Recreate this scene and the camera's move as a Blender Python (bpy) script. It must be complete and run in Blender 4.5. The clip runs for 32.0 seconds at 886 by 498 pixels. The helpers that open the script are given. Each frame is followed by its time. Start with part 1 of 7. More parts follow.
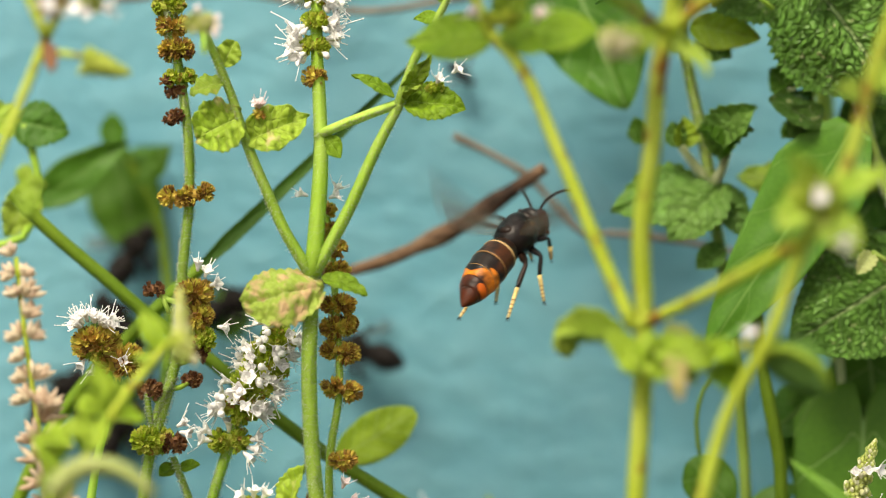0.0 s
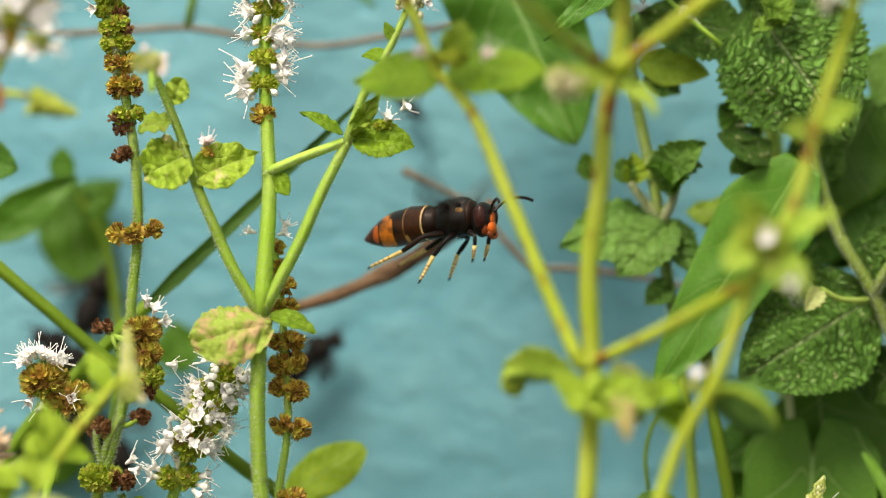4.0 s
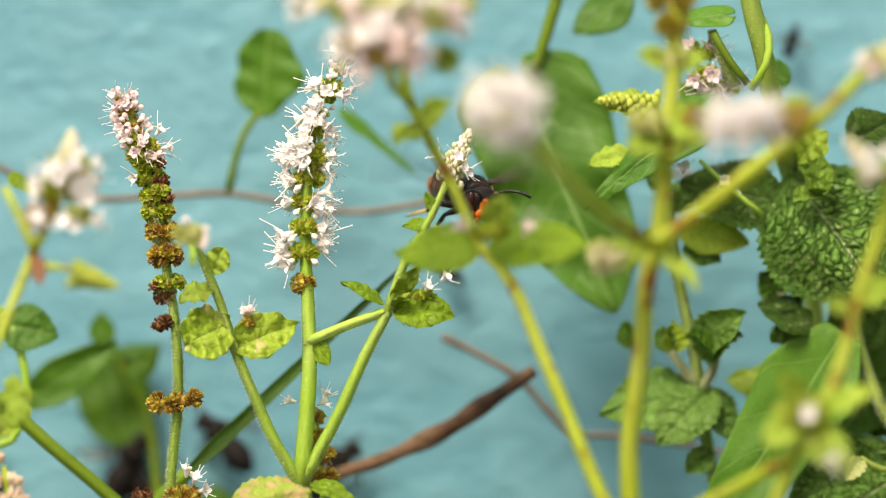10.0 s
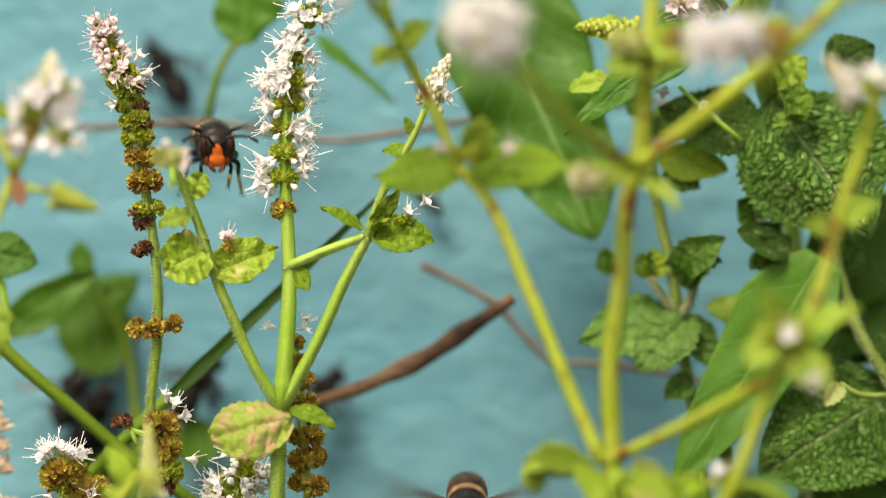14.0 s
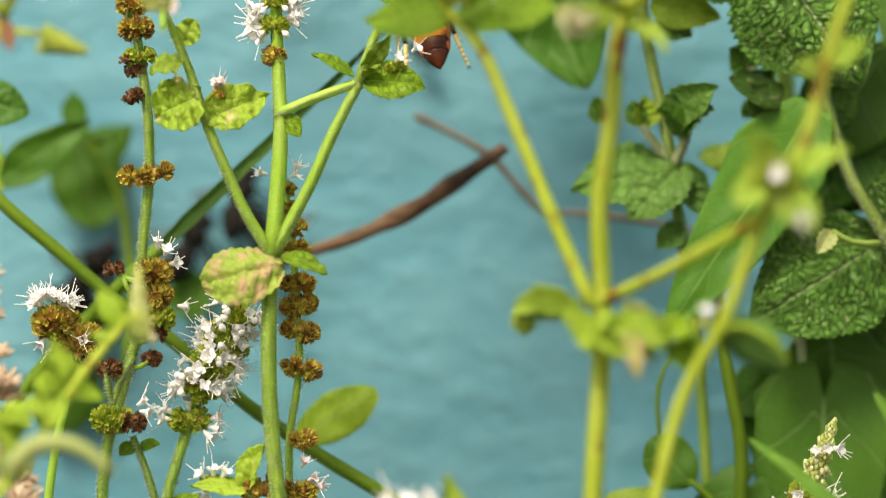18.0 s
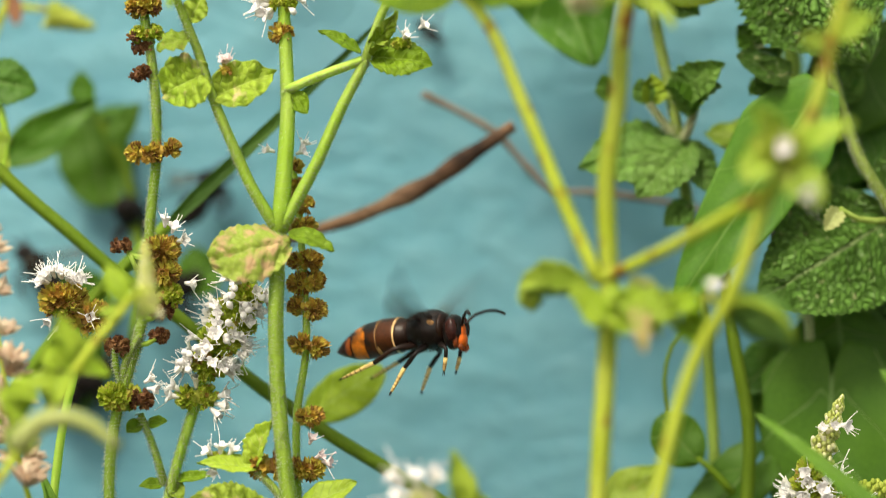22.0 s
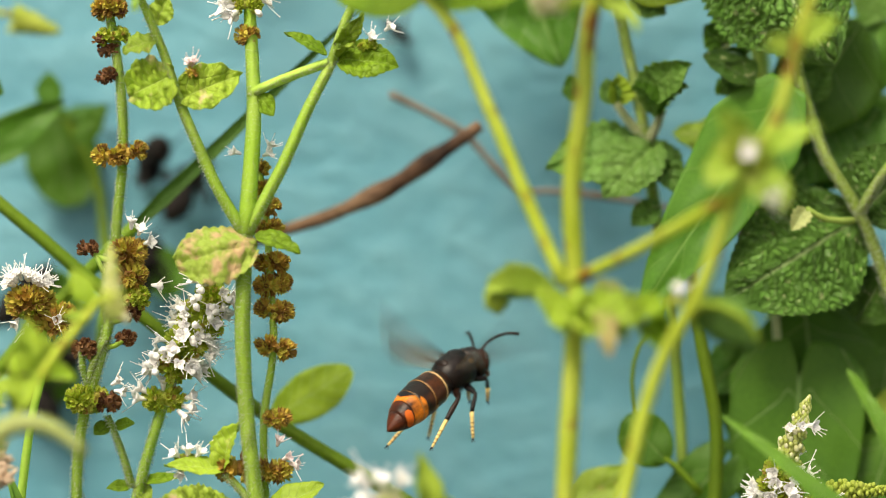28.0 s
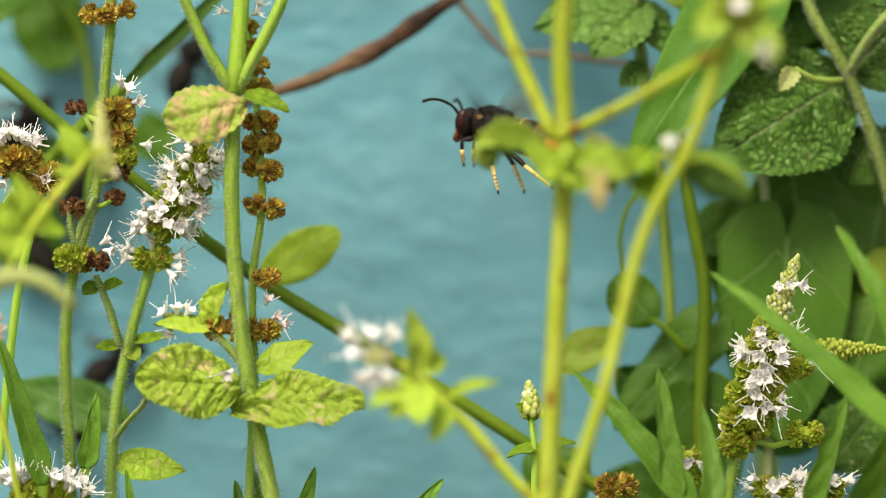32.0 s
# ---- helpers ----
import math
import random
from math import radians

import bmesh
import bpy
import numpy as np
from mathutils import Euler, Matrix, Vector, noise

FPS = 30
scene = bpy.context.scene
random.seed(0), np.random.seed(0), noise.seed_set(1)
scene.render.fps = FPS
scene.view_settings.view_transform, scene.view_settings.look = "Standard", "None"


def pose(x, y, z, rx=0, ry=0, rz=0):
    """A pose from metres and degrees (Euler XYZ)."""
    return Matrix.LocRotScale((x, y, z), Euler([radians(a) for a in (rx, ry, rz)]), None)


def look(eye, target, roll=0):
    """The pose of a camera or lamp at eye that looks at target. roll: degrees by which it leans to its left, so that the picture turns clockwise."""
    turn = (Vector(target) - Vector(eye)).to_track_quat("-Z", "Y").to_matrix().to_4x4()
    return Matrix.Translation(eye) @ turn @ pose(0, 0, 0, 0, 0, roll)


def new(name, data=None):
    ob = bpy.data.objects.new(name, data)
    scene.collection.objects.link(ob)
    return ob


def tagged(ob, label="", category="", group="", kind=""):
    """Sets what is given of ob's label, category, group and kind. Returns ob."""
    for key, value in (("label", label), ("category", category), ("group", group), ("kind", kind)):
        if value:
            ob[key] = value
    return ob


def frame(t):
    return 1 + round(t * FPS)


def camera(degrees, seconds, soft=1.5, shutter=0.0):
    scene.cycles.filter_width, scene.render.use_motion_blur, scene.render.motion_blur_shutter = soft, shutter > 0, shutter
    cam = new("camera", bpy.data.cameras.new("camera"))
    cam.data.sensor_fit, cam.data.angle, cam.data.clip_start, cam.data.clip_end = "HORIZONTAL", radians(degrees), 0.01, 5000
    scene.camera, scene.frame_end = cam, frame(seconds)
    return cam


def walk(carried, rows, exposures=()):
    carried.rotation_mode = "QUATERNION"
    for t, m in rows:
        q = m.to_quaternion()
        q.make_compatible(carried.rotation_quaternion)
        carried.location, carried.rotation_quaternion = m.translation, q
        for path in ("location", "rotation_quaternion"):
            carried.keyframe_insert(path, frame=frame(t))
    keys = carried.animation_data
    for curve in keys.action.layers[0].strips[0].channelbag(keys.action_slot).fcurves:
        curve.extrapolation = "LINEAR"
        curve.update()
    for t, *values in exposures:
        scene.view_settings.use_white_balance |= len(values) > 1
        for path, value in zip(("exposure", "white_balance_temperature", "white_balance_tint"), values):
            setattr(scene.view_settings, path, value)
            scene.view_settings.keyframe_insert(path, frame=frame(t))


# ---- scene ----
cam = camera(9.958, 32.0, 0.9, 0.5)
cam.data.dof.use_dof = True
cam.data.dof.focus_distance = 0.896
cam.data.dof.aperture_fstop = 6.3
PATH = [
    (0, (-0.00000, -0.9, 0.40000), (0.00000, 0.0, 0.40000), 0.007),
    (0.5, (-0.00014, -0.9, 0.40089), (0.00211, 0.0, 0.40279), 0.028),
    (1, (0.00031, -0.9, 0.40154), (0.00461, 0.0, 0.40452), 0.037),
    (1.5, (0.00118, -0.9, 0.40248), (0.00657, 0.0, 0.40588), 0.044),
    (2, (0.00243, -0.9, 0.40388), (0.00846, 0.0, 0.40713), 0.045),
    (2.5, (0.00323, -0.9, 0.40497), (0.00988, 0.0, 0.40763), 0.035),
    (3, (0.00332, -0.9, 0.40612), (0.01024, 0.0, 0.40765), 0.009),
    (3.5, (0.00277, -0.9, 0.40709), (0.00961, 0.0, 0.40730), -0.004),
    (5.5, (0.00485, -0.9, 0.40826), (0.00670, 0.0, 0.40364), -0.033),
    (6, (0.00492, -0.9, 0.40819), (0.00632, 0.0, 0.40320), -0.035),
    (6.5, (0.00446, -0.9, 0.40833), (0.00580, 0.0, 0.40353), -0.035),
    (7, (0.00447, -0.9, 0.40890), (0.00543, 0.0, 0.40544), -0.033),
    (7.5, (0.00477, -0.9, 0.41020), (0.00551, 0.0, 0.40858), -0.031),
    (8, (0.00493, -0.9, 0.41238), (0.00564, 0.0, 0.41414), -0.007),
    (8.5, (0.00484, -0.9, 0.41533), (0.00542, 0.0, 0.42119), 0.014),
    (9, (0.00423, -0.9, 0.41798), (0.00448, 0.0, 0.42844), 0.051),
    (9.5, (0.00306, -0.9, 0.41908), (0.00318, 0.0, 0.43332), 0.080),
    (10, (0.00191, -0.9, 0.41911), (0.00195, 0.0, 0.43652), 0.106),
    (10.5, (0.00178, -0.9, 0.41896), (0.00184, 0.0, 0.43820), 0.111),
    (11, (0.00157, -0.9, 0.41847), (0.00188, 0.0, 0.43848), 0.114),
    (11.5, (0.00170, -0.9, 0.41664), (0.00243, 0.0, 0.43576), 0.103),
    (12, (0.00139, -0.9, 0.41536), (0.00310, 0.0, 0.43389), 0.096),
    (12.5, (0.00098, -0.9, 0.41470), (0.00375, 0.0, 0.43299), 0.084),
    (13, (0.00076, -0.9, 0.41338), (0.00438, 0.0, 0.43152), 0.079),
    (13.5, (0.00030, -0.9, 0.41128), (0.00503, 0.0, 0.42789), 0.069),
    (14, (-0.00025, -0.9, 0.40924), (0.00558, 0.0, 0.42335), 0.051),
    (14.5, (0.00003, -0.9, 0.40830), (0.00633, 0.0, 0.42063), 0.028),
    (15, (0.00073, -0.9, 0.40615), (0.00709, 0.0, 0.41592), 0.022),
    (15.5, (0.00151, -0.9, 0.40113), (0.00789, 0.0, 0.40636), 0.012),
    (17.5, (0.00512, -0.9, 0.39690), (0.00800, 0.0, 0.39340), -0.022),
    (18, (0.00497, -0.9, 0.39754), (0.00710, 0.0, 0.39628), -0.012),
    (18.5, (0.00503, -0.9, 0.39940), (0.00633, 0.0, 0.40267), 0.011),
    (19, (0.00523, -0.9, 0.39989), (0.00571, 0.0, 0.40842), 0.029),
    (19.5, (0.00572, -0.9, 0.39913), (0.00556, 0.0, 0.41103), 0.034),
    (20, (0.00577, -0.9, 0.39835), (0.00533, 0.0, 0.41170), 0.031),
    (20.5, (0.00579, -0.9, 0.39834), (0.00511, 0.0, 0.41123), 0.023),
    (21, (0.00619, -0.9, 0.39695), (0.00520, 0.0, 0.40749), 0.006),
    (21.5, (0.00636, -0.9, 0.39382), (0.00560, 0.0, 0.39913), -0.024),
    (22, (0.00637, -0.9, 0.39264), (0.00581, 0.0, 0.39224), -0.028),
    (22.5, (0.00686, -0.9, 0.39356), (0.00605, 0.0, 0.38892), -0.032),
    (23, (0.00740, -0.9, 0.39527), (0.00657, 0.0, 0.38715), -0.049),
    (23.5, (0.00833, -0.9, 0.39670), (0.00771, 0.0, 0.38652), -0.063),
    (24, (0.01010, -0.9, 0.39748), (0.00937, 0.0, 0.38599), -0.066),
    (24.5, (0.01131, -0.9, 0.39880), (0.01126, 0.0, 0.38601), -0.074),
    (25, (0.01122, -0.9, 0.40006), (0.01341, 0.0, 0.38714), -0.102),
    (25.5, (0.01184, -0.9, 0.40178), (0.01467, 0.0, 0.38919), -0.113),
    (27.5, (0.01062, -0.9, 0.39964), (0.01291, 0.0, 0.39392), -0.180),
    (28, (0.00925, -0.9, 0.39818), (0.01169, 0.0, 0.39247), -0.189),
    (28.5, (0.00973, -0.9, 0.39617), (0.01143, 0.0, 0.39020), -0.198),
    (29, (0.00958, -0.9, 0.39453), (0.01181, 0.0, 0.38700), -0.206),
    (29.5, (0.00965, -0.9, 0.39206), (0.01252, 0.0, 0.38317), -0.200),
    (30, (0.00889, -0.9, 0.39007), (0.01323, 0.0, 0.37843), -0.192),
    (30.5, (0.00789, -0.9, 0.38847), (0.01359, 0.0, 0.37399), -0.189),
    (31, (0.00667, -0.9, 0.38740), (0.01376, 0.0, 0.37051), -0.198),
    (31.5, (0.00589, -0.9, 0.38684), (0.01385, 0.0, 0.36856), -0.212),
    (32, (0.00592, -0.9, 0.38677), (0.01362, 0.0, 0.36758), -0.212),
]
walk(cam, [(t, look(eye, target, roll)) for t, eye, target, roll in PATH], [(t, e, k, c) for t, e, k, c in ((0.0, 0.55, 7500, 10), (7.0, 0.57, 7500, 10), (9.0, 0.65, 7800, 16), (11.0, 0.52, 7800, 15), (13.0, 0.44, 7800, 15), (15.0, 0.50, 7600, 12), (19.0, 0.56, 7500, 10), (25.0, 0.61, 7500, 10), (32.0, 0.59, 7500, 10))])

# Daylight: soft, high overcast with a weak broad sun.
SUN_UP, SUN_TURN = 50.0, 205.0
world = bpy.data.worlds.new("sky")
scene.world = world
world.use_nodes = True
sky = world.node_tree.nodes.new("ShaderNodeTexSky")
sky.sky_type, sky.sun_disc = "NISHITA", False
sky.sun_elevation, sky.sun_rotation = radians(SUN_UP), radians(SUN_TURN)
sky.air_density, sky.dust_density = 1.0, 3.0
back = world.node_tree.nodes["Background"]
back.inputs["Strength"].default_value = 0.14
veil = world.node_tree.nodes.new("ShaderNodeHueSaturation")
veil.inputs["Saturation"].default_value = 0.35
world.node_tree.links.new(sky.outputs[0], veil.inputs["Color"])
world.node_tree.links.new(veil.outputs[0], back.inputs[0])
sun = new("sun", bpy.data.lights.new("sun", "SUN"))
sun.data.energy, sun.data.angle, sun.data.color = 2.6, radians(22), (1.0, 0.94, 0.82)
a, e = radians(SUN_TURN), radians(SUN_UP)
sun.matrix_world = look((0, 0, 3), (-math.sin(a) * math.cos(e), -math.cos(a) * math.cos(e), 3 - math.sin(e)))

# ---- materials ----


def shader(name, rough=0.6, metal=0.0):
    m = bpy.data.materials.new(name)
    m.use_nodes = True
    nt = m.node_tree
    b = nt.nodes["Principled BSDF"]
    b.inputs["Specular IOR Level"].default_value = 0.25
    b.inputs["Roughness"].default_value, b.inputs["Metallic"].default_value = rough, metal

    def node(kind, **sets):
        n = nt.nodes.new("ShaderNode" + kind)
        for key, value in sets.items():
            if key in n.inputs:
                n.inputs[key].default_value = value
        return n

    return m, nt, b, node


def ramp(node, nt, source, stops):
    r = node("ValToRGB")
    els = r.color_ramp.elements
    while len(els) < len(stops):
        els.new(0.5)
    for el, (p, c) in zip(els, stops):
        el.position, el.color = p, (*c, 1)
    nt.links.new(source, r.inputs[0])
    return r.outputs[0]


def mix(node, nt, factor, a, b, blend="MIX"):
    n = node("Mix")
    n.data_type, n.blend_type = "RGBA", blend
    for value, socket in ((factor, n.inputs[0]), (a, n.inputs[6]), (b, n.inputs[7])):
        if hasattr(value, "is_linked"):
            nt.links.new(value, socket)
        elif isinstance(value, tuple):
            socket.default_value = (*value, 1)
        else:
            socket.default_value = value
    return n.outputs[2]


def place_noise(node, nt, scale, detail=4.0, stretch=(1, 1, 1)):
    co = node("TexCoord")
    mp = node("Mapping", Scale=stretch)
    n = node("TexNoise", Scale=scale, Detail=detail)
    nt.links.new(co.outputs["Object"], mp.inputs[0])
    nt.links.new(mp.outputs[0], n.inputs["Vector"])
    return n.outputs[0]


def bump(node, nt, b, height, strength, distance):
    n = node("Bump", Strength=strength, Distance=distance)
    nt.links.new(height, n.inputs["Height"])
    nt.links.new(n.outputs[0], b.inputs["Normal"])


def translucent(m, nt, b, node, colour, amount):
    """Light that passes through thin green tissue."""
    t = node("BsdfTranslucent")
    s = node("MixShader", Fac=amount)
    nt.links.new(colour, t.inputs[0])
    nt.links.new(b.outputs[0], s.inputs[1])
    nt.links.new(t.outputs[0], s.inputs[2])
    nt.links.new(s.outputs[0], nt.nodes["Material Output"].inputs[0])


def soft_green(name, dark, light, blotch=None, rough=0.55, through_light=0.35, scale=300.0, cut=0.55):
    dark, light = tuple(0.82 * v for v in dark), tuple(0.82 * v for v in light)
    m, nt, b, node = shader(name, rough)
    big = place_noise(node, nt, scale * 0.25, 3.0)
    c = ramp(node, nt, big, [(0.3, dark), (0.7, light)])
    fine = place_noise(node, nt, scale * 6, 3.0)
    c = mix(node, nt, ramp(node, nt, fine, [(0.35, (0.0,) * 3), (0.75, (0.14,) * 3)]), c, tuple(min(1, 1.4 * v) for v in light))
    streak = place_noise(node, nt, scale * 5, 2.0, (1, 1, 0.08))
    c = mix(node, nt, ramp(node, nt, streak, [(0.4, (0.0,) * 3), (0.65, (0.2,) * 3)]), c, tuple(0.8 * v for v in dark))
    if blotch:
        spots = place_noise(node, nt, scale * 0.7, 2.0, (1, 1, 0.6))
        c = mix(node, nt, ramp(node, nt, spots, [(cut, (0.0,) * 3), (cut + 0.1, (0.85,) * 3)]), c, blotch)
    info = node("ObjectInfo")
    hs = node("HueSaturation")
    nt.links.new(ramp(node, nt, info.outputs["Random"], [(0, (0.85,) * 3), (1, (1.15,) * 3)]), hs.inputs["Value"])
    nt.links.new(c, hs.inputs["Color"])
    nt.links.new(hs.outputs[0], b.inputs["Base Color"])
    bump(node, nt, b, mix(node, nt, 0.5, fine, streak), 0.6, 0.0004)
    if through_light:
        translucent(m, nt, b, node, hs.outputs[0], through_light)
    return m


def leaf_material(name, dark, light, vein, sides=7.0, blotch=None, rough=0.5, cut=0.55, net=0.0, vein_width=0.035, mix_light=0.3, relief=0.0004, specks=0.0, lines=0.42, along=False):
    """A leaf blade: u runs from stalk to tip and v from edge to edge; the veins follow them."""
    dark, light = tuple(0.82 * v for v in dark), tuple(0.82 * v for v in light)
    m, nt, b, node = shader(name, rough)
    uv = node("UVMap")
    xyz = node("SeparateXYZ")
    nt.links.new(uv.outputs[0], xyz.inputs[0])

    def calc(op, a, c=None):
        n = node("Math")
        n.operation = op
        for value, socket in ((a, n.inputs[0]), (c, n.inputs[1])):
            if value is None:
                continue
            if hasattr(value, "is_linked"):
                nt.links.new(value, socket)
            else:
                socket.default_value = value
        return n.outputs[0]

    across = calc("ABSOLUTE", calc("SUBTRACT", xyz.outputs[1], 0.5))
    wob = calc("MULTIPLY", calc("SUBTRACT", place_noise(node, nt, 120.0, 2.0), 0.5), 0.12)
    run = calc("ADD", calc("SUBTRACT", xyz.outputs[0], calc("MULTIPLY", across, 0.42)), wob)
    saw = calc("ABSOLUTE", calc("SUBTRACT", calc("FRACT", calc("MULTIPLY", run, sides)), 0.5))
    side = ramp(node, nt, saw, [(0.0, (1.0,) * 3), (vein_width * 1.6, (0.0,) * 3)])
    mid = ramp(node, nt, across, [(0.006, (1.0,) * 3), (0.02, (0.0,) * 3)])
    veins = calc("MAXIMUM", side, mid)
    c = ramp(node, nt, place_noise(node, nt, 60.0, 4.0), [(0.3, dark), (0.7, light)])
    fine = place_noise(node, nt, 1500.0, 3.0)
    c = mix(node, nt, ramp(node, nt, fine, [(0.4, (0.0,) * 3), (0.8, (0.3,) * 3)]), c, tuple(min(1, 1.7 * v) for v in light))
    height = calc("MULTIPLY", veins, -1.0)
    if net:
        vo = node("TexVoronoi", Scale=net)
        vo.feature = "DISTANCE_TO_EDGE"
        if along:
            warp = calc("MULTIPLY", calc("SUBTRACT", place_noise(node, nt, 260.0, 2.0), 0.5), 0.1)
            grid = node("CombineXYZ")
            nt.links.new(calc("MULTIPLY", calc("ADD", run, warp), 1.75), grid.inputs[0])
            nt.links.new(calc("ADD", calc("MULTIPLY", xyz.outputs[1], 1.35), warp), grid.inputs[1])
            nt.links.new(grid.outputs[0], vo.inputs["Vector"])
        else:
            co = node("TexCoord")
            nt.links.new(co.outputs["Object"], vo.inputs["Vector"])
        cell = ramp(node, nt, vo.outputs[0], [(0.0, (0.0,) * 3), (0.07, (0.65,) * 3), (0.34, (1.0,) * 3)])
        # Creases darkened in the colour: their shade painted in, plus the veins' darker tint.
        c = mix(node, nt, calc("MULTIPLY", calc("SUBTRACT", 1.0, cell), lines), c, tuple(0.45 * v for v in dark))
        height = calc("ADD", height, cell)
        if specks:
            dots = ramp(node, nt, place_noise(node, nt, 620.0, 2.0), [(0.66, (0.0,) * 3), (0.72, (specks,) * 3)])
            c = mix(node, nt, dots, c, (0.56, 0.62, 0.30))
    c = mix(node, nt, calc("MULTIPLY", veins, 0.75), c, vein)
    if blotch:
        spots = place_noise(node, nt, 300.0, 4.0)
        c = mix(node, nt, ramp(node, nt, spots, [(cut, (0.0,) * 3), (cut + 0.12, (0.85,) * 3)]), c, blotch)
    info = node("ObjectInfo")
    hs = node("HueSaturation")
    nt.links.new(ramp(node, nt, info.outputs["Random"], [(0, (0.85,) * 3), (1, (1.15,) * 3)]), hs.inputs["Value"])
    nt.links.new(c, hs.inputs["Color"])
    nt.links.new(hs.outputs[0], b.inputs["Base Color"])
    bump(node, nt, b, height, 0.6 if relief < 0.001 else 1.0, relief)
    translucent(m, nt, b, node, hs.outputs[0], mix_light)
    return m


def island_material(name, stops, rough=0.6, through_light=0.15):
    """Small pieces in one mesh, each with its own shade."""
    m, nt, b, node = shader(name, rough)
    geo = node("NewGeometry")
    c = ramp(node, nt, geo.outputs["Random Per Island"], stops)
    c = mix(node, nt, ramp(node, nt, place_noise(node, nt, 2500.0, 2.0), [(0.4, (0.0,) * 3), (0.7, (0.35,) * 3)]), c, stops[-1][1])
    nt.links.new(c, b.inputs["Base Color"])
    if through_light:
        translucent(m, nt, b, node, c, through_light)
    return m


def plain(name, colour, rough=0.5, vary=0.3, scale=900.0, relief=0.2):
    m, nt, b, node = shader(name, rough)
    n = place_noise(node, nt, scale, 4.0)
    c = ramp(node, nt, n, [(0.3, tuple(v * (1 - vary) for v in colour)), (0.7, tuple(min(1, v * (1 + vary)) for v in colour))])
    nt.links.new(c, b.inputs["Base Color"])
    bump(node, nt, b, n, relief, 0.0003)
    return m


def mottled(name, colour, dark, scale, cut):
    """Shiny chitin with dark clouded patches."""
    m, nt, b, node = shader(name, 0.4)
    n = place_noise(node, nt, scale, 3.0)
    c = ramp(node, nt, n, [(cut - 0.05, dark), (cut + 0.05, colour), (0.8, tuple(min(1, 1.2 * v) for v in colour))])
    fine = place_noise(node, nt, 2200.0, 2.0)
    c = mix(node, nt, ramp(node, nt, fine, [(0.4, (0.0,) * 3), (0.7, (0.3,) * 3)]), c, dark)
    nt.links.new(c, b.inputs["Base Color"])
    bump(node, nt, b, fine, 0.3, 0.0002)
    return m


def wall_paint():
    m, nt, b, node = shader("blue_paint", 0.38)
    wide = place_noise(node, nt, 9.0, 3.0, (1, 1, 2.0))
    c = ramp(node, nt, wide, [(0.3, (0.098, 0.294, 0.372)), (0.7, (0.138, 0.354, 0.430))])
    ripple = place_noise(node, nt, 150.0, 3.0, (0.75, 1, 1.25))
    fine = place_noise(node, nt, 420.0, 3.0, (0.8, 1, 1.2))
    c = mix(node, nt, ramp(node, nt, ripple, [(0.4, (0.0,) * 3), (0.75, (0.16,) * 3)]), c, (0.26, 0.46, 0.50))
    nt.links.new(c, b.inputs["Base Color"])
    bump(node, nt, b, mix(node, nt, 0.35, ripple, fine), 0.6, 0.0030)
    return m


def soil():
    m, nt, b, node = shader("soil", 0.95)
    n = place_noise(node, nt, 30.0, 8.0)
    nt.links.new(ramp(node, nt, n, [(0.3, (0.03, 0.022, 0.014)), (0.7, (0.1, 0.075, 0.045))]), b.inputs["Base Color"])
    bump(node, nt, b, n, 1.0, 0.02)
    return m


def twig_bark():
    m, nt, b, node = shader("twig_bark", 0.85)
    patch = place_noise(node, nt, 85.0, 3.0)
    grain = place_noise(node, nt, 900.0, 4.0, (0.25, 1, 0.6))
    c = ramp(node, nt, patch, [(0.38, (0.026, 0.015, 0.011)), (0.5, (0.13, 0.072, 0.042)), (0.64, (0.27, 0.165, 0.10))])
    c = mix(node, nt, ramp(node, nt, grain, [(0.4, (0.6,) * 3), (0.62, (0.0,) * 3)]), c, (0.03, 0.018, 0.013))
    nt.links.new(c, b.inputs["Base Color"])
    bump(node, nt, b, grain, 0.8, 0.0008)
    return m


def wing_film():
    m, nt, b, node = shader("wing_film", 0.35)
    n = place_noise(node, nt, 500.0, 3.0, (1, 0.25, 1))
    nt.links.new(ramp(node, nt, n, [(0.35, (0.06, 0.045, 0.03)), (0.7, (0.16, 0.12, 0.08))]), b.inputs["Base Color"])
    t = node("BsdfTransparent")
    s = node("MixShader", Fac=0.28)
    nt.links.new(t.outputs[0], s.inputs[1])
    nt.links.new(b.outputs[0], s.inputs[2])
    nt.links.new(s.outputs[0], nt.nodes["Material Output"].inputs[0])
    return m


PAINT, SOIL, WING = wall_paint(), soil(), wing_film()
STEM = soft_green("mint_stem", (0.46, 0.76, 0.075), (0.62, 0.88, 0.18))
STEM_NEAR = soft_green("yellow_green_stem", (0.53, 0.67, 0.05), (0.70, 0.81, 0.14), (0.24, 0.04, 0.02), cut=0.555, scale=340.0)
STEM_BACK = soft_green("background_stem", (0.14, 0.27, 0.015), (0.25, 0.40, 0.03))
STEM_HAIRY = soft_green("pale_stem", (0.32, 0.50, 0.07), (0.50, 0.66, 0.17))
HAIR = island_material("plant_hair", [(0.0, (0.86, 0.94, 0.66)), (1.0, (0.97, 1.0, 0.86))], 0.6, 0.45)
LEAF = leaf_material("mint_leaf", (0.15, 0.31, 0.012), (0.30, 0.50, 0.03), (0.36, 0.54, 0.1), net=620.0, lines=0.25)
LEAF_SPOT = leaf_material("spotted_mint_leaf", (0.26, 0.47, 0.028), (0.49, 0.66, 0.09), (0.46, 0.60, 0.14), blotch=(0.72, 0.56, 0.34), cut=0.58, net=620.0, relief=0.0005, lines=0.17)
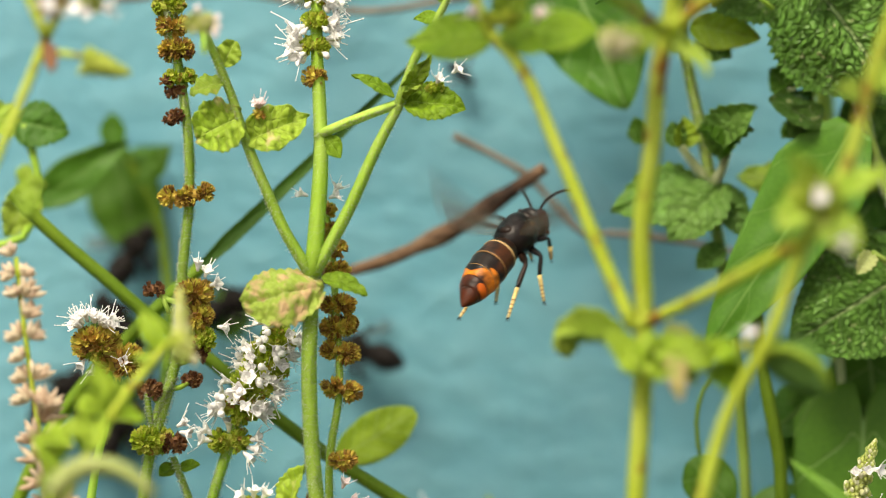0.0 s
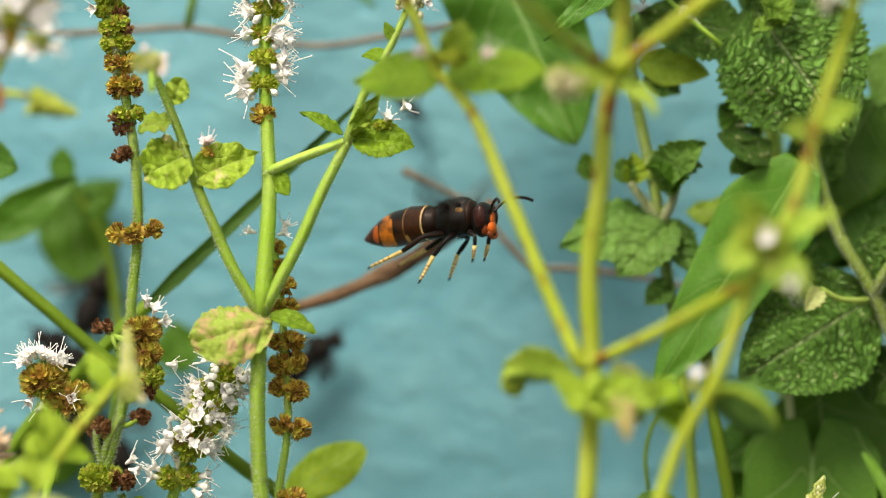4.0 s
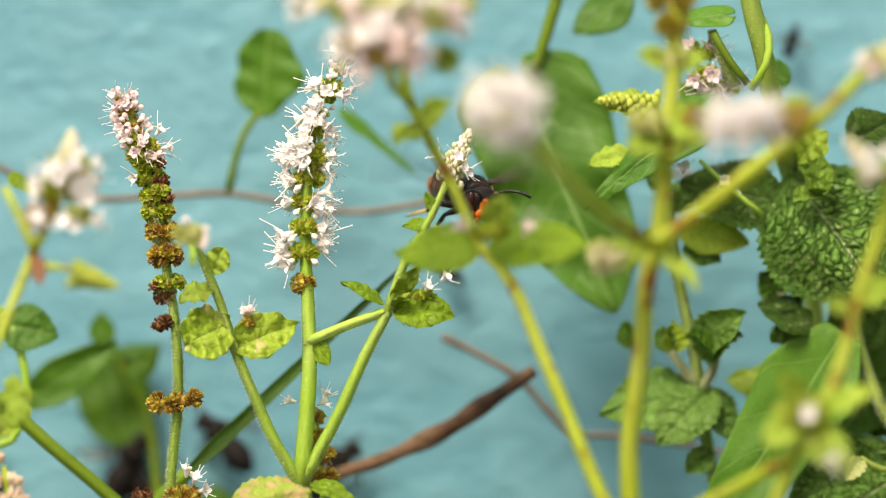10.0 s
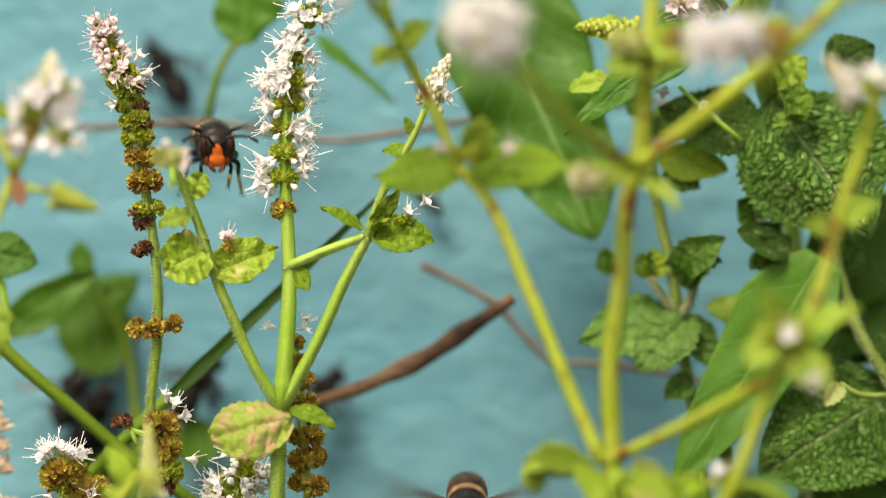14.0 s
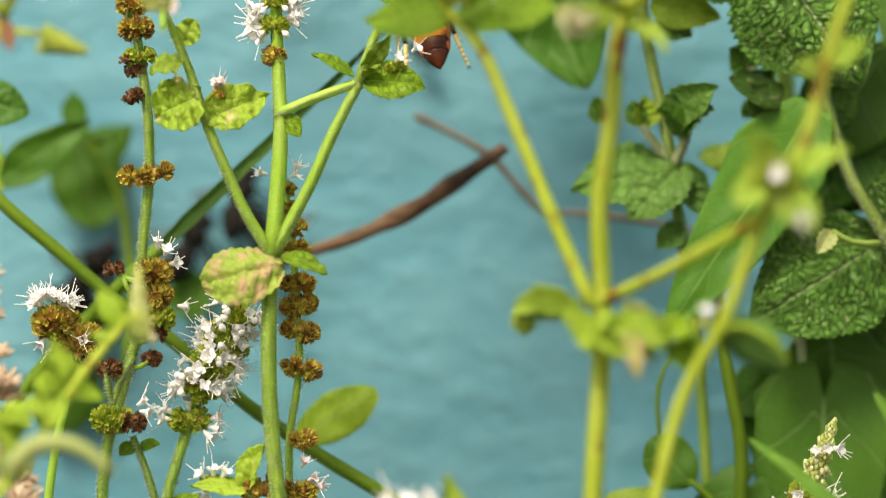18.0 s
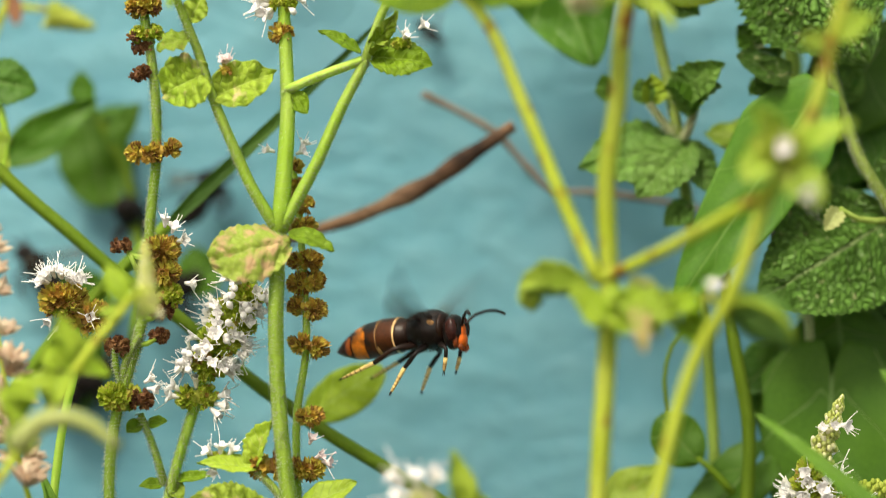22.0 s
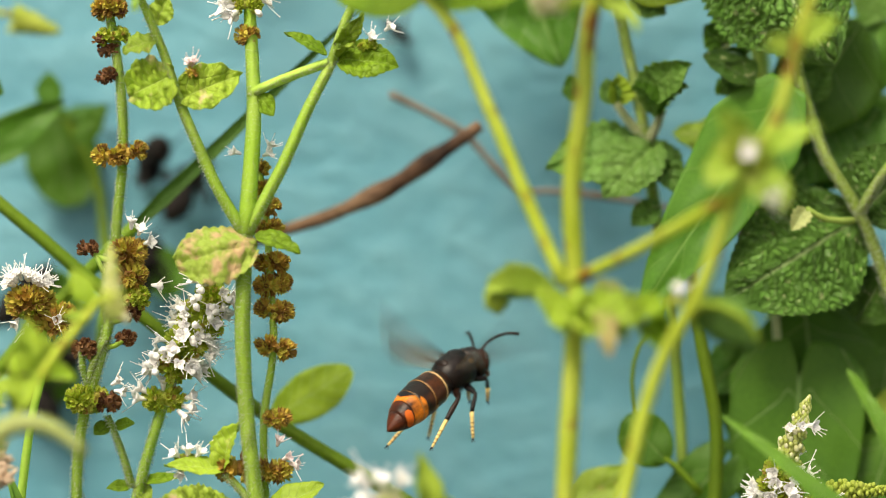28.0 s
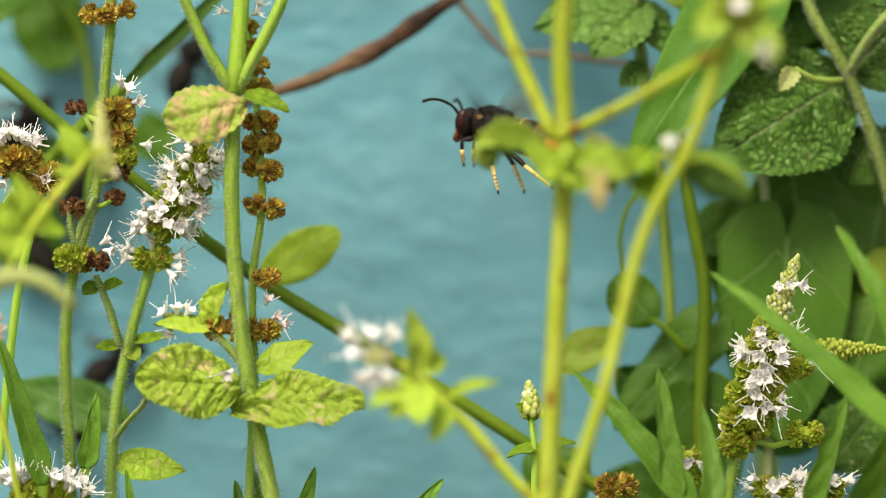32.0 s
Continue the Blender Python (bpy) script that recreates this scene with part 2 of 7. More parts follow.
LEAF_NEAR = leaf_material("bright_leaf", (0.24, 0.42, 0.03), (0.42, 0.58, 0.08), (0.45, 0.55, 0.18), blotch=(0.5, 0.42, 0.12), cut=0.66)
LEAF_LIGHT = leaf_material("light_leaf", (0.29, 0.50, 0.025), (0.49, 0.67, 0.075), (0.5, 0.66, 0.2), blotch=(0.6, 0.58, 0.2), cut=0.68)
LEAF_PALE = leaf_material("pale_pink_leaf", (0.32, 0.50, 0.05), (0.52, 0.66, 0.13), (0.46, 0.58, 0.16), blotch=(0.70, 0.46, 0.28), cut=0.46, net=560.0, relief=0.0003, lines=0.12)
LEAF_BIND = leaf_material("bindweed_leaf", (0.055, 0.185, 0.016), (0.10, 0.27, 0.03), (0.32, 0.52, 0.18), sides=8.0, rough=0.42, vein_width=0.02, net=420.0, lines=0.08, relief=0.0002)
LEAF_DARK = leaf_material("dark_leaf", (0.052, 0.155, 0.013), (0.094, 0.23, 0.021), (0.24, 0.40, 0.13), sides=4.0, vein_width=0.016)
LEAF_SMOOTH = leaf_material("smooth_leaf", (0.074, 0.225, 0.018), (0.114, 0.30, 0.030), (0.25, 0.45, 0.11), sides=5.0, rough=0.45, vein_width=0.012, relief=0.0002)
LEAF_YOUNG_LIGHT = leaf_material("bright_young_leaf", (0.16, 0.34, 0.03), (0.28, 0.48, 0.07), (0.34, 0.50, 0.16), sides=7.0, net=560.0, relief=0.0006, lines=0.2)
STEM_PALE = soft_green("whitish_stem", (0.46, 0.56, 0.24), (0.64, 0.70, 0.40))
STEM_LEAF = leaf_material("pale_young_leaf", (0.36, 0.44, 0.13), (0.52, 0.58, 0.23), (0.5, 0.6, 0.3))
# Strong crease lines: groove shade put into the colour along with dark veins.
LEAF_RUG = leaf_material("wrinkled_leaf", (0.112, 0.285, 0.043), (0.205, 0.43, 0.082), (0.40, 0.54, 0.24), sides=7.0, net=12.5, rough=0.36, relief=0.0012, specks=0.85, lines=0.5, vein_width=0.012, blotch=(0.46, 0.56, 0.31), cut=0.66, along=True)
LEAF_YOUNG = leaf_material("young_leaf", (0.095, 0.25, 0.038), (0.20, 0.40, 0.075), (0.28, 0.46, 0.15), sides=7.0, net=560.0, relief=0.0005, lines=0.25)
GRASS = leaf_material("grass_blade", (0.12, 0.30, 0.028), (0.22, 0.45, 0.055), (0.28, 0.48, 0.12), sides=0.01, rough=0.45)
GRASS_DARK = leaf_material("dark_grass_blade", (0.035, 0.11, 0.015), (0.07, 0.17, 0.025), (0.1, 0.2, 0.05), sides=0.01, rough=0.5)
GREEN_CALYX = island_material("green_calyx", [(0.0, (0.24, 0.38, 0.025)), (0.45, (0.45, 0.59, 0.05)), (0.9, (0.64, 0.70, 0.14)), (1.0, (0.46, 0.30, 0.08))], 0.6, 0.3)
BROWN_CALYX = island_material("brown_calyx", [(0.0, (0.15, 0.055, 0.022)), (0.3, (0.44, 0.23, 0.05)), (0.62, (0.60, 0.44, 0.075)), (1.0, (0.48, 0.46, 0.075))])
DRY_CALYX = island_material("dry_calyx", [(0.0, (0.07, 0.025, 0.015)), (0.6, (0.19, 0.08, 0.035)), (1.0, (0.28, 0.15, 0.06))])
PALE_BRACT = island_material("pale_bract", [(0.0, (0.55, 0.38, 0.26)), (0.6, (0.72, 0.56, 0.42)), (1.0, (0.78, 0.68, 0.5))])
BUDS = island_material("flower_buds", [(0.0, (0.42, 0.48, 0.12)), (0.5, (0.68, 0.66, 0.42)), (1.0, (0.85, 0.80, 0.70))])
YELLOW_BUDS = island_material("yellow_green_buds", [(0.0, (0.34, 0.44, 0.06)), (0.7, (0.56, 0.62, 0.14)), (1.0, (0.86, 0.83, 0.60))])
GREEN_BUDS = island_material("green_buds", [(0.0, (0.27, 0.37, 0.035)), (1.0, (0.50, 0.58, 0.11))])
OLIVE = island_material("olive_bracts", [(0.0, (0.28, 0.24, 0.02)), (0.5, (0.46, 0.42, 0.05)), (0.85, (0.58, 0.52, 0.12)), (1.0, (0.50, 0.26, 0.08))], 0.6, 0.3)
PETAL = island_material("white_petal", [(0.0, (0.95, 0.94, 0.92)), (1.0, (0.99, 0.98, 0.97))], 0.5, 0.15)
PETAL_PINK = island_material("pink_petal", [(0.0, (0.86, 0.68, 0.70)), (1.0, (0.97, 0.88, 0.87))], 0.5, 0.15)
TWIG = twig_bark()
TENDRIL = plain("grey_brown_tendril", (0.17, 0.14, 0.11), 0.7, 0.3, 200.0)
BLACK = plain("dark_chitin", (0.011, 0.0075, 0.007), 0.36, 0.5, 700.0, 0.4)
BROWN = plain("brown_chitin", (0.020, 0.0085, 0.005), 0.38, 0.6, 350.0, 0.4)
RUST = mottled("rust_chitin", (0.085, 0.019, 0.006), (0.018, 0.007, 0.004), 170.0, 0.42)
ORANGE = mottled("orange_chitin", (0.74, 0.22, 0.02), (0.05, 0.016, 0.006), 170.0, 0.40)
FACE = plain("orange_face", (0.60, 0.12, 0.015), 0.42, 0.35, 500.0)
YELLOW = plain("yellow_chitin", (0.80, 0.60, 0.22), 0.45, 0.25, 900.0)
EYE = plain("eye_facets", (0.034, 0.010, 0.008), 0.25, 0.5, 2500.0)
BEE_BODY = plain("bee_fur", (0.009, 0.007, 0.006), 0.85, 0.6, 900.0, 0.6)
TAN = plain("tan_chitin", (0.52, 0.30, 0.12), 0.45, 0.3, 500.0)
TAN_DARK = plain("dark_tan_chitin", (0.30, 0.16, 0.06), 0.45, 0.4, 500.0)
CREAM = plain("cream_chitin", (0.78, 0.52, 0.24), 0.45, 0.25, 600.0)
RUST_BACK = mottled("red_brown_chitin", (0.070, 0.021, 0.006), (0.012, 0.007, 0.005), 190.0, 0.47)
DARK_FACE = plain("dark_orange_chitin", (0.16, 0.035, 0.008), 0.4, 0.5, 500.0)
DENT = plain("teal_dent_paint", (0.12, 0.36, 0.42), 0.5, 0.2, 100.0)

# ---- mesh tools: all lengths in millimetres, heights above the first view's centre ----
LIFT = 400.0


class Shape:
    def __init__(self):
        self.v, self.f, self.uv = [], [], []


def vec(p):
    return np.array(p, float)


def unit(v):
    v = vec(v)
    return v / (np.linalg.norm(v) + 1e-9)


def frame_of(axis):
    a = unit(axis)
    s = unit(np.cross(a, (0, -1, 0.3) if abs(a[1]) < 0.9 else (1, 0, 0)))
    return a, s, np.cross(a, s)


def smooth_path(points, step=2.0):
    """Points on a soft curve through those given (each x, y, z and, if there, a radius)."""
    p = np.array(points, float)
    if len(p) < 2:
        return p
    if np.linalg.norm((p[-1] - p[0])[:3]) > 30:
        keep = [0]
        for i in range(1, len(p)):
            if np.linalg.norm((p[i] - p[keep[-1]])[:3]) > 3.0:
                keep.append(i)
        p = p[keep]
    h = np.maximum(np.linalg.norm(np.diff(p[:, :3], axis=0), axis=1), 1e-6)[:, None]
    slope = np.diff(p, axis=0) / h
    m = np.vstack([slope[:1], (slope[:-1] * h[1:] + slope[1:] * h[:-1]) / (h[1:] + h[:-1]), slope[-1:]])
    out = []
    for i in range(len(p) - 1):
        n = max(2, int(h[i, 0] / step))
        for k in range(n):
            t = k / n
            u = t * t * (3 - 2 * t)
            out.append(p[i] * (1 - u) + p[i + 1] * u + h[i] * (m[i] * t * (1 - t) ** 2 - m[i + 1] * t * t * (1 - t)))
    out.append(p[-1])
    return np.array(out)


def tube(g, points, r0, r1=None, sides=8, step=2.5, square=0.0, wobble=0.0):
    r1 = r0 if r1 is None else r1
    path = smooth_path(points, step)
    n, base = len(path), len(g.v)
    run = np.r_[0, np.cumsum(np.linalg.norm(np.diff(path[:, :3], axis=0), axis=1))]
    run /= run[-1] + 1e-9
    side = None
    for i, p in enumerate(path):
        a = unit(path[min(i + 1, n - 1)][:3] - path[max(i - 1, 0)][:3])
        if side is None:
            side = frame_of(a)[1]
        side = unit(side - a * (side @ a))
        up = np.cross(a, side)
        r = (p[3] if len(p) > 3 else r0 + (r1 - r0) * run[i]) * (1 + wobble * noise.noise(Vector(p[:3]) * 0.15))
        for k in range(sides):
            w = 2 * math.pi * k / sides
            q = r * (1 + square * math.cos(4 * w))
            g.v.append(tuple(p[:3] + q * (math.cos(w) * side + math.sin(w) * up)))
            g.uv.append((run[i], k / sides))
    for i in range(n - 1):
        for k in range(sides):
            j = (k + 1) % sides
            g.f.append((base + i * sides + k, base + i * sides + j, base + (i + 1) * sides + j, base + (i + 1) * sides + k))
    g.f.append(tuple(base + k for k in reversed(range(sides))))
    g.f.append(tuple(base + (n - 1) * sides + k for k in range(sides)))


def ball(g, centre, half, rings=6, sides=8, axes=None, bumps=0.0):
    base, c = len(g.v), vec(centre)
    h = vec(half) * np.ones(3)
    ax = np.eye(3) if axes is None else np.array(axes)
    for i in range(rings + 1):
        th = math.pi * i / rings
        for k in range(sides):
            ph = 2 * math.pi * k / sides
            d = np.array([math.sin(th) * math.cos(ph), math.sin(th) * math.sin(ph), math.cos(th)])
            s = 1 + bumps * noise.noise(Vector(d * 2.3) + Vector(c))
            g.v.append(tuple(c + (d * h * s) @ ax))
            g.uv.append((k / sides, i / rings))
    for i in range(rings):
        for k in range(sides):
            j = (k + 1) % sides
            g.f.append((base + i * sides + k, base + (i + 1) * sides + k, base + (i + 1) * sides + j, base + i * sides + j))


def profile(kind, s):
    if kind == "round":
        return math.sin(math.pi * min(1, s * 0.97 + 0.015)) ** 0.55
    if kind == "lance":
        return min(1, (s + 0.02) * 5) ** 0.6 * (1 - s) ** 0.75 * 1.08
    if kind == "blade":
        return min(1, (s + 0.1) * 4) * (1 - s) ** 0.6
    if kind == "broad":
        return min(1.0, (0.22 + 3.2 * s) ** 0.7) * (1 - s) ** 0.62 * (1.05 + 0.25 * s)
    if kind == "heart":
        return min(1, (1 - s) ** 0.7 * (0.86 + 0.75 * s))
    return (math.sin(math.pi * s**0.8) + 0.05 * (1 - s)) ** 0.8


def leaf_shape(base, tip, width, face=(0, -1, 0.3), kind="ovate", teeth=0, bite=0.06, wrinkle=0.0, cell=3.0, curl=0.0, cup=0.0, lobe=0.0, wave=0.0, thick=0.22, nu=26, nv=12, uneven=0.1, crumple=0.09, ribs=0):
    """A closed leaf blade from stalk end to tip, looking towards face. curl bends it back along its length, cup lifts its edges."""
    g, b, t = Shape(), vec(base), vec(tip)
    d, length = unit(t - b), np.linalg.norm(t - b)
    n0 = vec(face)
    n0 = unit(n0 - d * (n0 @ d))
    side = np.cross(d, n0)
    seed = b * 0.37
    top, bottom = [], []
    for i in range(nu + 1):
        s = i / nu
        w0 = 0.5 * width * profile(kind, s)
        if teeth:
            w0 *= 1 + bite * (2 * abs((s * teeth) % 1 - 0.5) - 0.5)
        bend = curl * (s - 0.5)
        lift = curl * length * 0.5 * (0.25 - (s - 0.5) ** 2)
        along, n = d * math.cos(bend) - n0 * math.sin(bend), n0 * math.cos(bend) + d * math.sin(bend)
        for k in range(nv + 1):
            q = 2 * k / nv - 1
            w = w0 * (1 + uneven * noise.noise(Vector((s * 3.2, 3.0 if q > 0 else 7.0, seed[0] + seed[2]))))
            x = length * (s - lobe * min(1, abs(q) / 0.16) ** 0.7 * (1 - abs(q) ** 2.6) ** 0.8 * (1 - s) ** 3)
            p = b + d * x + n0 * lift + side * (w * q) + n * (cup * w * q * q)
            ripple = wave * width * 0.06 * math.sin(7 * s * math.pi + 2 * q + seed[0]) * abs(q)
            if wrinkle:
                e = w * q
                ca, sa = 0.64, 0.77 if q > 0 else -0.77
                dist, _ = noise.voronoi(Vector(((0.62 * (x * ca + e * sa)) / cell, (e * ca - x * sa) / cell, seed[2] + (5.0 if q > 0 else 0.0))))
                ripple += wrinkle * (1.25 * math.sqrt(min(1.0, 1.5 * (dist[1] - dist[0]))) - 0.7) - wrinkle * 1.3 * math.exp(-((w * q / 0.7) ** 2))
            if ribs:
                saw = ((s - 0.42 * abs(q) * 0.5) * ribs) % 1 - 0.5
                ripple -= max(wrinkle, 0.5) * 0.9 * math.exp(-((saw / 0.12) ** 2)) * (1 - abs(q) ** 4)
            ripple += crumple * width * noise.noise(Vector((s * 2.2 * max(1, length / width), 1.6 * q, seed[1] + seed[2])))
            p = p + n * ripple
            h = thick * (0.25 + 0.75 * (1 - abs(q) ** 3)) * (1 if 0 < i < nu else 0.3)
            top.append(p)
            bottom.append(p - n * h)
            g.uv.append((s, 0.5 + 0.5 * q))
    m = nv + 1
    g.v = [tuple(p) for p in top] + [tuple(p) for p in bottom]
    g.uv = g.uv + g.uv
    o = len(top)
    for i in range(nu):
        for k in range(nv):
            a, c, e, f = i * m + k, i * m + k + 1, (i + 1) * m + k + 1, (i + 1) * m + k
            g.f.append((a, c, e, f))
            g.f.append((o + f, o + e, o + c, o + a))
    rim = [i * m for i in range(nu + 1)] + [nu * m + k for k in range(1, m)] + [i * m + nv for i in range(nu - 1, -1, -1)] + [k for k in range(nv - 1, 0, -1)]
    for a, c in zip(rim, rim[1:] + rim[:1]):
        g.f.append((a, c, o + c, o + a))
    return g


BASES = {}


def thing(name, base, label, category, group="", kind=""):
    ob = new(name)
    ob.empty_display_size = 0.01
    ob.location = (base[0] / 1000, base[1] / 1000, (base[2] + LIFT) / 1000)
    BASES[ob.name] = vec(base)
    return tagged(ob, label, category, group, kind)


def mesh_of(name, g, material, origin=(0, 0, 0), flat=False):
    me = bpy.data.meshes.new(name)
    me.from_pydata(((np.array(g.v) - vec(origin)) / 1000).tolist(), [], g.f)
    me.materials.append(material)
    if len(g.uv) == len(g.v):
        layer = me.uv_layers.new(name="UVMap")
        idx = np.zeros(len(me.loops), dtype=np.int32)
        me.loops.foreach_get("vertex_index", idx)
        layer.data.foreach_set("uv", np.array(g.uv, dtype=np.float32)[idx].ravel())
    if not flat:
        me.polygons.foreach_set("use_smooth", [True] * len(me.polygons))
    me.update()
    return me


def part(name, g, material, parent, label="", flat=False):
    """One mesh under a thing, or under a part of it."""
    top = parent
    while top.parent:
        top = top.parent
    ob = new(name, mesh_of(name, g, material, BASES[top.name], flat))
    ob.parent = parent
    return tagged(ob, label)


def stem(plant, points, r0, r1=None, material=None, name="stem", root=False, hairs=0, label="", wobble=0.06, lean=0.0):
    pts = [vec(p) for p in points]
    if root:
        p = pts[0]
        pts = [vec((p[0] * 0.9 + lean, p[1] + 8, -LIFT - 4)), vec((p[0] * 0.95 + 1 + lean * 0.8, p[1] + 4, 0.5 * (p[2] - LIFT)))] + pts
    g = Shape()
    tube(g, pts, r0, r1, 12, 3.0, 0.1, wobble)
    ob = part(name, g, material or STEM, plant, label)
    if hairs:
        path, h = smooth_path(points, 0.6), Shape()
        for _ in range(24 * hairs):
            k = random.randrange(len(path))
            p = path[k][:3]
            w = random.uniform(0, 2 * math.pi)
            out = unit((math.cos(w), math.sin(w), random.uniform(-0.5, 0.2)))
            r = 0.93 * (r0 + ((r1 or r0) - r0) * k / len(path))
            a, b = p + out * r, p + out * (r + random.uniform(0.3, 0.85)) + (0, 0, random.uniform(-0.25, 0.1))
            i = len(h.v)
            h.v += [tuple(a + (0.075, 0, 0)), tuple(a - (0.05, 0.06, 0)), tuple(a + (-0.05, 0.06, 0)), tuple(b)]
            h.f += [(i, i + 1, i + 3), (i + 1, i + 2, i + 3), (i + 2, i, i + 3)]
        tagged(part("stem_hairs", h, HAIR, ob), kind="stuff")
    return ob


def leaf(plant, base, tip, width, material=None, face=(0, -1, 0.3), name="leaf", label="", **how):
    if material is LEAF_NEAR:
        how = {"teeth": 8, "bite": 0.12, "wrinkle": 0.4, "cell": 2.0, "curl": 0.5, "wave": 1.0, "nu": 30, "nv": 18, **how}
    return part(name, leaf_shape(base, tip, width, face, **how), material or LEAF, plant, label)


def calyx(g, foot, out, length, radius, teeth=5, point=1.55, flare=1.15):
    a, s, u = frame_of(out)
    base, foot = len(g.v), vec(foot)
    for ring, (x, r) in enumerate(((0, 0.7), (0.85, 1.0), (0.5, 0.6))):
        for k in range(teeth):
            w = 2 * math.pi * k / teeth
            g.v.append(tuple(foot + a * length * x + radius * r * (math.cos(w) * s + math.sin(w) * u)))
    for k in range(teeth):
        w = 2 * math.pi * (k + 0.5) / teeth
        g.v.append(tuple(foot + a * length * point + radius * flare * (math.cos(w) * s + math.sin(w) * u)))
    n = teeth
    for k in range(n):
        j = (k + 1) % n
        g.f.append((base + k, base + j, base + n + j, base + n + k))
        g.f.append((base + n + k, base + n + j, base + 3 * n + k))
        g.f.append((base + n + j, base + n + k, base + 2 * n + k, base + 2 * n + j))
    g.f.append(tuple(base + 2 * n + k for k in range(n)))


def floret_mesh(name, material, seed, stamens=5):
    """A small four-lobed mint flower with long stamens, along +z from its foot, about 4 mm."""
    rnd, g = random.Random(seed), Shape()
    tube(g, [(0, 0, 0), (0, 0, 0.9), (0, 0, 1.5)], 0.32, 0.62, 7, 0.5)
    for k in range(4):
        w = math.pi / 2 * k + rnd.uniform(-0.2, 0.2)
        o, s = np.array([math.cos(w), math.sin(w), 0]), np.array([-math.sin(w), math.cos(w), 0])
        g2 = leaf_shape(o * 0.35 + (0, 0, 1.2), o * rnd.uniform(1.15, 1.6) + (0, 0, rnd.uniform(2.0, 2.7)), rnd.uniform(1.2, 1.6), (0, 0, 1) - 0.3 * o, "round", curl=0.6, cup=0.35, thick=0.14, nu=5, nv=4)
        i = len(g.v)
        g.v += g2.v
        g.f += [tuple(i + a for a in f) for f in g2.f]
    for k in range(stamens):
        w = 1.05 * k + rnd.uniform(0, 0.9)
        lean, long = rnd.uniform(0.25, 0.9), rnd.uniform(2.7, 4.3)
        e = np.array([math.cos(w) * lean, math.sin(w) * lean, 1.0]) * long
        tube(g, [(0, 0, 1.0), e * 0.5 + (0, 0, 0.35), e], 0.105, 0.075, 4, 1.0)
        ball(g, e, 0.15, 3, 5)
    g.uv = []
    return mesh_of(name, g, material)


def bud_mesh(name, material, seed):
    """A closed round bud on a short tube, along +z."""
    g = Shape()
    tube(g, [(0, 0, 0), (0, 0, 0.7), (0.05, 0, 1.2)], 0.3, 0.45, 6, 0.5)
    ball(g, (0.05, 0, 1.5), (0.72, 0.68, 0.85), 6, 8, bumps=0.15 + 0.05 * seed)
    g.uv = []
    return mesh_of(name, g, material)


FLORETS = [floret_mesh("floret", PETAL, k) for k in range(4)]
FLORETS_PINK = [floret_mesh("floret", PETAL_PINK, k + 9) for k in range(3)]
BUDS_PINK = [bud_mesh("bud", PETAL_PINK, k) for k in range(2)]
FLORETS_BUD = [bud_mesh("bud", PETAL, k) for k in range(2)]


def floret(parent, foot, out, size=1.0, meshes=None):
    top = parent
    while top.parent:
        top = top.parent
    ob = new("floret", random.choice(meshes or FLORETS))
    ob.parent = parent
    a, s, u = frame_of(out)
    p = (vec(foot) - BASES[top.name]) / 1000
    ob.matrix_basis = Matrix.LocRotScale(Vector(p), Matrix(np.array([s, u, a]).T.tolist()).to_quaternion() @ Euler((0, 0, random.uniform(0, 6.28))).to_quaternion(), Vector((size,) * 3))
    return ob


def whorl(plant, centre, r, h, material=None, n=34, florets=0, meshes=None, axis=(0, 0, 1), size=1.0, lean=(0, 0, 0), label="", name="whorl", spread=False):
    """Two facing clusters of small toothed calyces round the stem, with open flowers among them."""
    g, c = Shape(), vec(centre) + vec(lean)
    a, s, u = frame_of(axis)
    turn = random.gauss(0, 0.9)
    across = math.cos(turn) * s + math.sin(turn) * u
    cup = material in (None, GREEN_CALYX)
    squash = min(1.0, 0.62 * h / r + 0.2)
    for k in range(max(18, int((4.2 if cup else 3.2) * n))):
        lobe = 1 if k % 2 else -1
        z = random.uniform(-0.95, 0.95)
        w = random.uniform(-1.75, 1.75)
        q = math.sqrt(1 - z * z)
        o = unit(lobe * across * q * math.cos(w) + np.cross(a, across) * q * math.sin(w) + a * z)
        core = c + lobe * across * r * 0.25
        swell = r * 0.66 * random.uniform(0.85, 1.1)
        ln = min(1.5, r * random.uniform(0.26, 0.36) * (0.9 if cup else 1.1))
        foot = core + (o + a * (squash - 1) * (o @ a)) * max(0.1, swell - 0.55 * ln)
        tilt = 0.28 * np.array([random.uniform(-1, 1) for _ in range(3)])
        calyx(g, foot, o + 0.3 * a + tilt, ln * 0.8, ln * random.uniform(0.34, 0.44), 5, 1.2 if cup else 1.4, 1.0 if cup else 1.15)
    for lobe in (-1, 1):
        ball(g, c + lobe * across * r * 0.25, (r * 0.47, r * 0.47, r * 0.47 * squash), 6, 10)
    g.uv = []
    ob = part(name, g, material or GREEN_CALYX, plant, label, flat=True)
    for k in range(florets):
        w = random.uniform(-0.2, math.pi + 0.2) + (math.pi if random.random() < 0.12 else 0)
        if spread:
            w = random.choice((0.0, math.pi)) + random.gauss(0, 0.35) * (1 if random.random() < 0.8 else 3)
        o = unit(-math.cos(w) * np.array([1, 0, 0]) + math.sin(w) * np.array([0, -1, 0]) + a * random.uniform(-0.5, 0.6))
        floret(ob, c + a * random.uniform(-0.3, 0.3) * h + o * r * random.uniform(0.6, 0.78), o, size * random.uniform(0.75, 1.1), meshes)
    return ob


